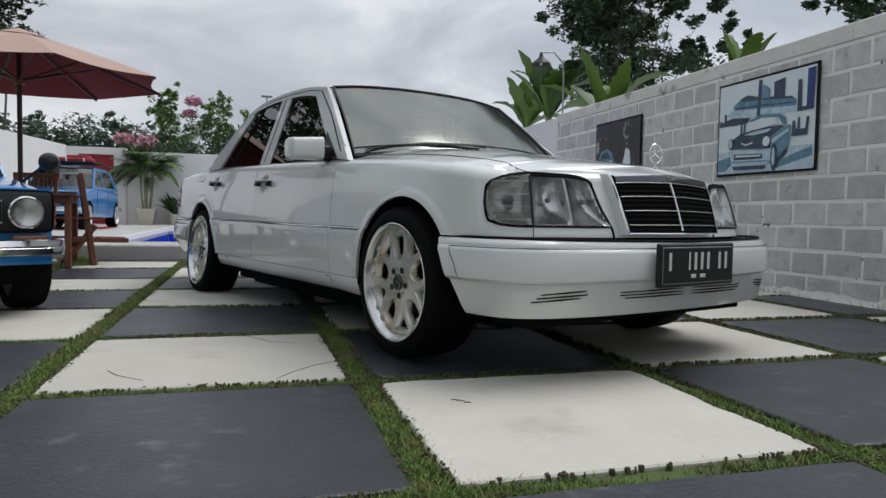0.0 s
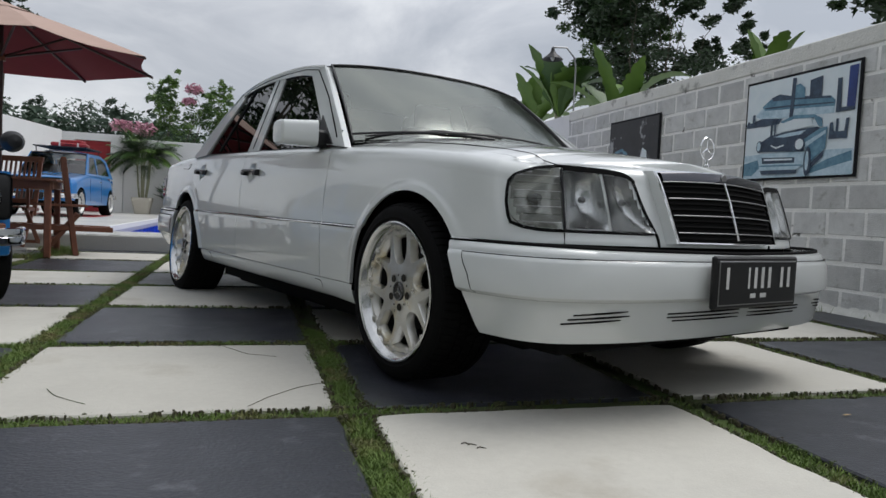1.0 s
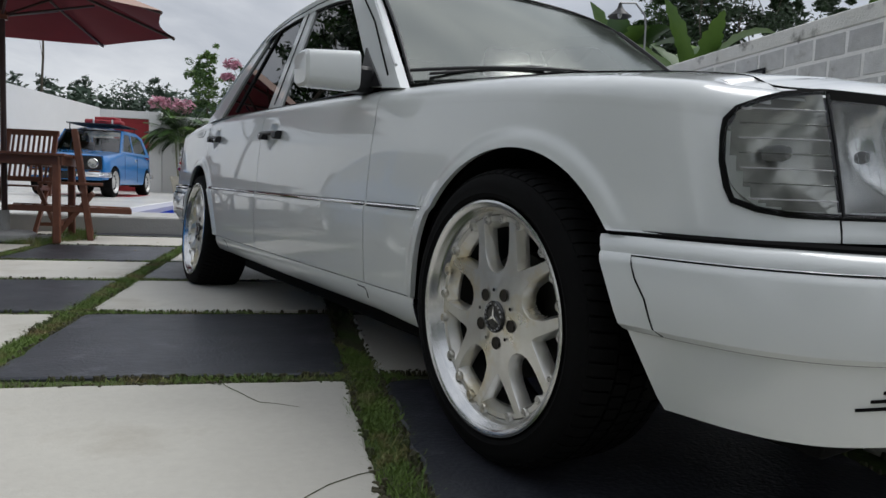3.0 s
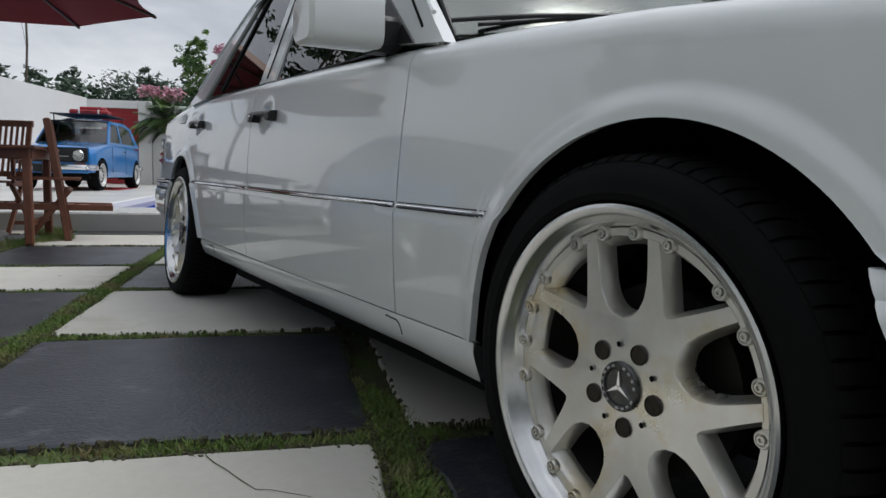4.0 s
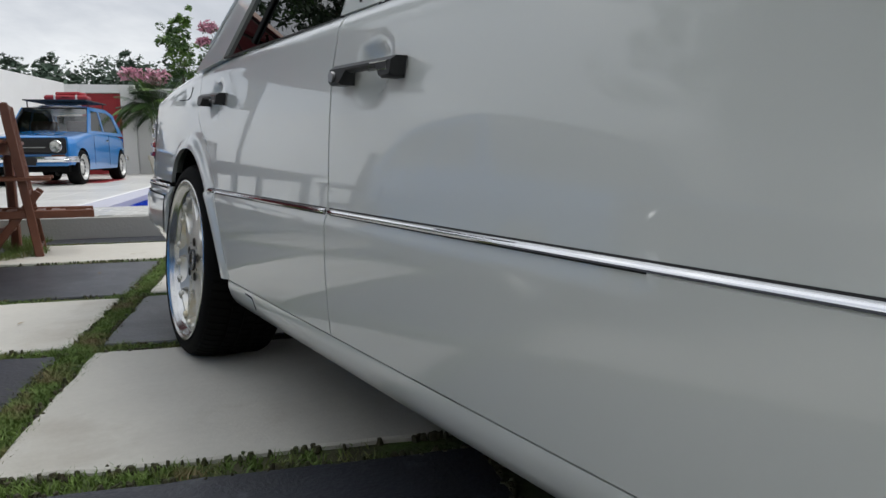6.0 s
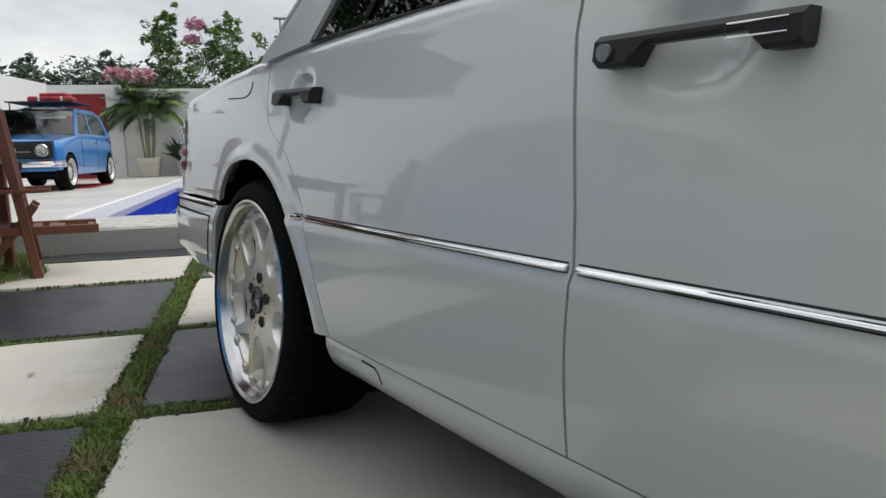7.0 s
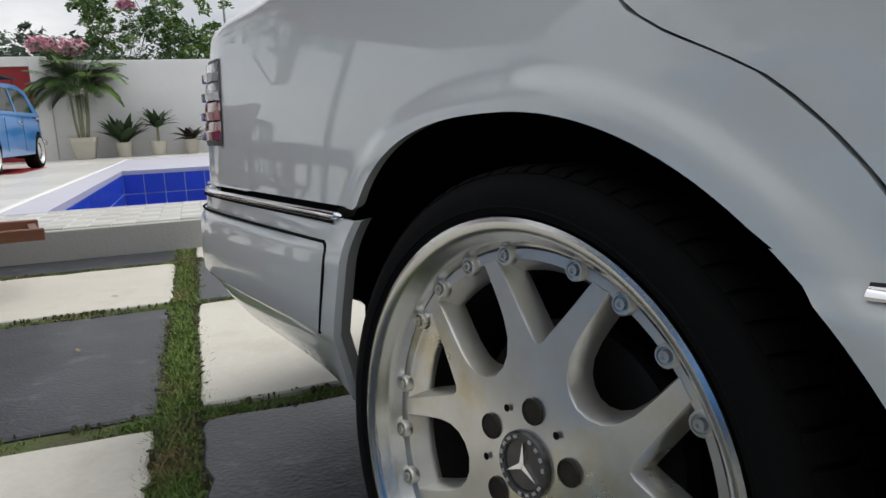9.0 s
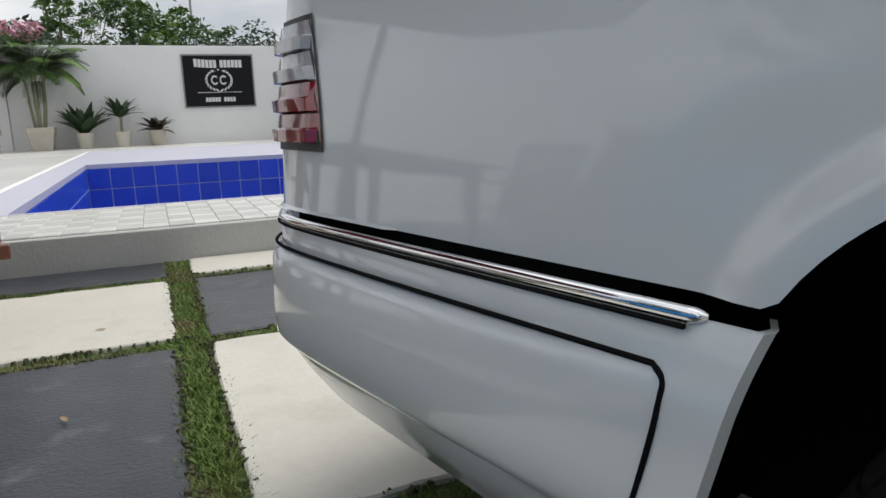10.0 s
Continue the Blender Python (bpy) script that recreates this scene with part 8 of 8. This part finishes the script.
# weeds at the foot of the block wall
for _ in range(3500):
    x, y = 3.64 + rg.uniform(-0.05, 0.03), rg.uniform(-3, 6.2)
    if rg.random() < lush(x, y) - 0.2:
        blade(x, y, 0.03 + 0.04 * rg.random(), rg.uniform(0.2, 0.9))
gm = bpy.data.meshes.new("joint_grass")
gm.from_pydata(verts, [], faces)
gm.materials.append(M_GRASS)
grass = new("joint_grass", gm)
tagged(grass, "short patchy green grass growing in the paving joints", "grass", kind="stuff")

# ---- low crumbs of moss and soil creeping over the slab edges ----
rm = random.Random(23)
verts, faces = [], []


def crumb(x, y, rad, h):
    k, a0 = len(verts), rm.uniform(0, 6.283)
    for q in range(6):
        rr = rad * rm.uniform(0.55, 1.25)
        verts.append((x + rr * math.cos(a0 + q * 1.047), y + rr * math.sin(a0 + q * 1.047), -0.012))
    for q in range(6):
        rr = rad * rm.uniform(0.25, 0.75)
        verts.append((x + rr * math.cos(a0 + q * 1.047), y + rr * math.sin(a0 + q * 1.047), h * rm.uniform(0.35, 0.9)))
    verts.append((x, y, h))
    for q in range(6):
        p = (q + 1) % 6
        faces.append((k + q, k + p, k + 6 + p, k + 6 + q))
        faces.append((k + 6 + q, k + 6 + p, k + 12))


def creep(x, y):
    return 0.38 + 0.75 * noise.noise(Vector((x * 2.3, y * 2.3, 5.1))) + 0.4 * noise.noise(Vector((x * 9, y * 9, 2.2))) + (0.22 if x > 0.8 else 0.0)


for xc in COLS[2:-1]:
    for _ in range(2600):
        x, y = xc + rm.choice((-1, 1)) * (0.047 + rm.gauss(0, 0.007)), rm.uniform(-3.4, 6.2)
        if rm.random() < creep(x, y):
            crumb(x, y, rm.uniform(0.004, 0.012), rm.uniform(0.001, 0.0045))
for yc in ROWS_Y[5:-1]:
    for _ in range(2200):
        x, y = rm.uniform(-3.5, 3.6), yc + rm.choice((-1, 1)) * (0.043 + rm.gauss(0, 0.007))
        if rm.random() < creep(x, y):
            crumb(x, y, rm.uniform(0.004, 0.012), rm.uniform(0.001, 0.0045))
mm = bpy.data.meshes.new("edge_moss")
mm.from_pydata(verts, [], faces)
mm.materials.append(M_MOSS)
moss = new("edge_moss", mm)
tagged(moss, "brown-green crumbs of moss and soil along the slab edges", "moss", kind="stuff")

# ---- concrete blocks of the wall ----
def block_mesh(w, h, seed):
    r = random.Random(seed)
    bm = box(-0.014, 0.05, -w / 2, w / 2, -h / 2, h / 2, 0.004)
    for v in bm.verts:
        v.co += Vector((r.uniform(-0.002, 0.002), r.uniform(-0.004, 0.004), r.uniform(-0.003, 0.003)))
    me = bpy.data.meshes.new("block")
    bm.to_mesh(me)
    bm.free()
    me.materials.append(M_BLOCK)
    return me


BL, BH, JT = 0.312, 0.167, 0.028
full_blocks = [block_mesh(BL, BH, s) for s in range(8)]
rb = random.Random(8)
for c in range(10):
    z = 0.0725 + 0.195 * c
    y = 6.261 if c % 2 else 6.433
    if c % 2:
        shared("block", block_mesh(WALL_END - 0.01 - y - JT / 2, BH, 50 + c), wall_e, pose(WALL_X + 0.021, (WALL_END - 0.01 + y + JT / 2) / 2, z))
    else:
        shared("block", block_mesh(WALL_END - 0.01 - (y - 0.34 + JT / 2), BH, 70 + c), wall_e, pose(WALL_X + 0.021, (WALL_END - 0.01 + y - 0.34 + JT / 2) / 2, z))
        y -= 0.34
    while y > -3.6:
        shared("block", rb.choice(full_blocks), wall_e, pose(WALL_X + 0.021 + rb.uniform(-0.003, 0.003), y - 0.17, z + rb.uniform(-0.003, 0.003), rb.uniform(-0.5, 0.5), 0, 0))
        y -= 0.34
rough = []
for k in range(400):
    y = -3.5 + 9.8 * k / 399
    hgt = 0.075 + 0.05 * noise.noise(Vector((y * 2.3, 0.0, 1.0))) + 0.02 * noise.noise(Vector((y * 9.0, 0.0, 2.0)))
    row = []
    for f in [j / 8 for j in range(9)]:
        lump = 0.012 * noise.noise(Vector((y * 12, f * 3, 5.0))) + 0.006 * noise.noise(Vector((y * 40, f * 9, 7.0)))
        row.append(Vector((WALL_X + 0.012 - (0.055 * (1 - f) ** 1.6 + lump * (1 - f * f)), y, -0.04 + (hgt + 0.04) * f)))
    rough.append(row)
footing = link("wall_footing", grid(rough), M_BEAM)
tagged(footing, "rough mortar footing along the block wall", "wall footing", kind="structure")

# ---- tiles: deck, pool ----
def tile_mesh(name, w, d, t, mat):
    bm = box(-w / 2, w / 2, -d / 2, d / 2, -t, 0.0, min(0.004, t * 0.4))
    me = bpy.data.meshes.new(name)
    bm.to_mesh(me)
    bm.free()
    me.materials.append(mat)
    return me


TW = 0.119
tile_a, tile_b = tile_mesh("deck_tile", TW, TW, 0.012, M_TILE), tile_mesh("deck_tile", TW, TW, 0.012, M_TILE_GREY)
for j in range(9):
    for i in range(52):
        x, y = WALL_X - 0.1 - 0.12 * (i + 0.5), 6.272 + 0.12 * (j + 0.5)
        if y < PY0 - 0.04:
            shared("deck_tile", tile_a if (i + j) % 2 else tile_b, deck, pose(x, y, DECK))
big = tile_mesh("deck_tile", 0.594, 0.594, 0.012, M_TILE)
for i in range(12):
    for j in range(23):
        x, y = PX0 - 0.37 - 0.6 * (i + 0.5), 6.272 + 0.6 * (j + 0.5)
        if x > -9.6 and x > -10.3 + (y + 9.0) * 0.1555 + 0.2:
            shared("deck_tile", big, deck, pose(x, y, DECK - 0.0005))
for i in range(11):
    for j in range(4):
        shared("deck_tile", big, deck, pose(PX0 - 0.36 + 0.6 * (i + 0.5), 17.46 + 0.6 * (j + 0.5), DECK - 0.0005)) if PX0 - 0.36 + 0.6 * (i + 1) < WALL_X + 0.1 else None
PW = 0.257
pt = tile_mesh("pool_tile", PW, PW, 0.010, M_POOL)
ztop = DECK - 0.055
for r_ in range(5):
    z = ztop - 0.27 * (r_ + 0.5)
    for i in range(20):
        shared("pool_tile", pt, pool, Matrix.Translation((PX0 + 0.27 * (i + 0.5), PY1 - 0.001, z)) @ Matrix.Rotation(math.pi / 2, 4, "X"))
    for i in range(19):
        shared("pool_tile", pt, pool, Matrix.Translation((PX0 + 0.001, PY0 + 0.276 * (i + 0.5), z)) @ Matrix.Rotation(math.pi / 2, 4, "Y"))
rows_bm = bmesh.new()
for i in range(20):
    for j in range(19):
        b_box(rows_bm, PX0 + 0.27 * i + 0.004, PX0 + 0.27 * (i + 1) - 0.004, PY0 + 0.276 * j + 0.004, PY0 + 0.276 * (j + 1) - 0.004, PD - 0.012, PD)
pf = part("pool_floor_tiles", rows_bm, M_POOL, pool)
pf["kind"] = "stuff"
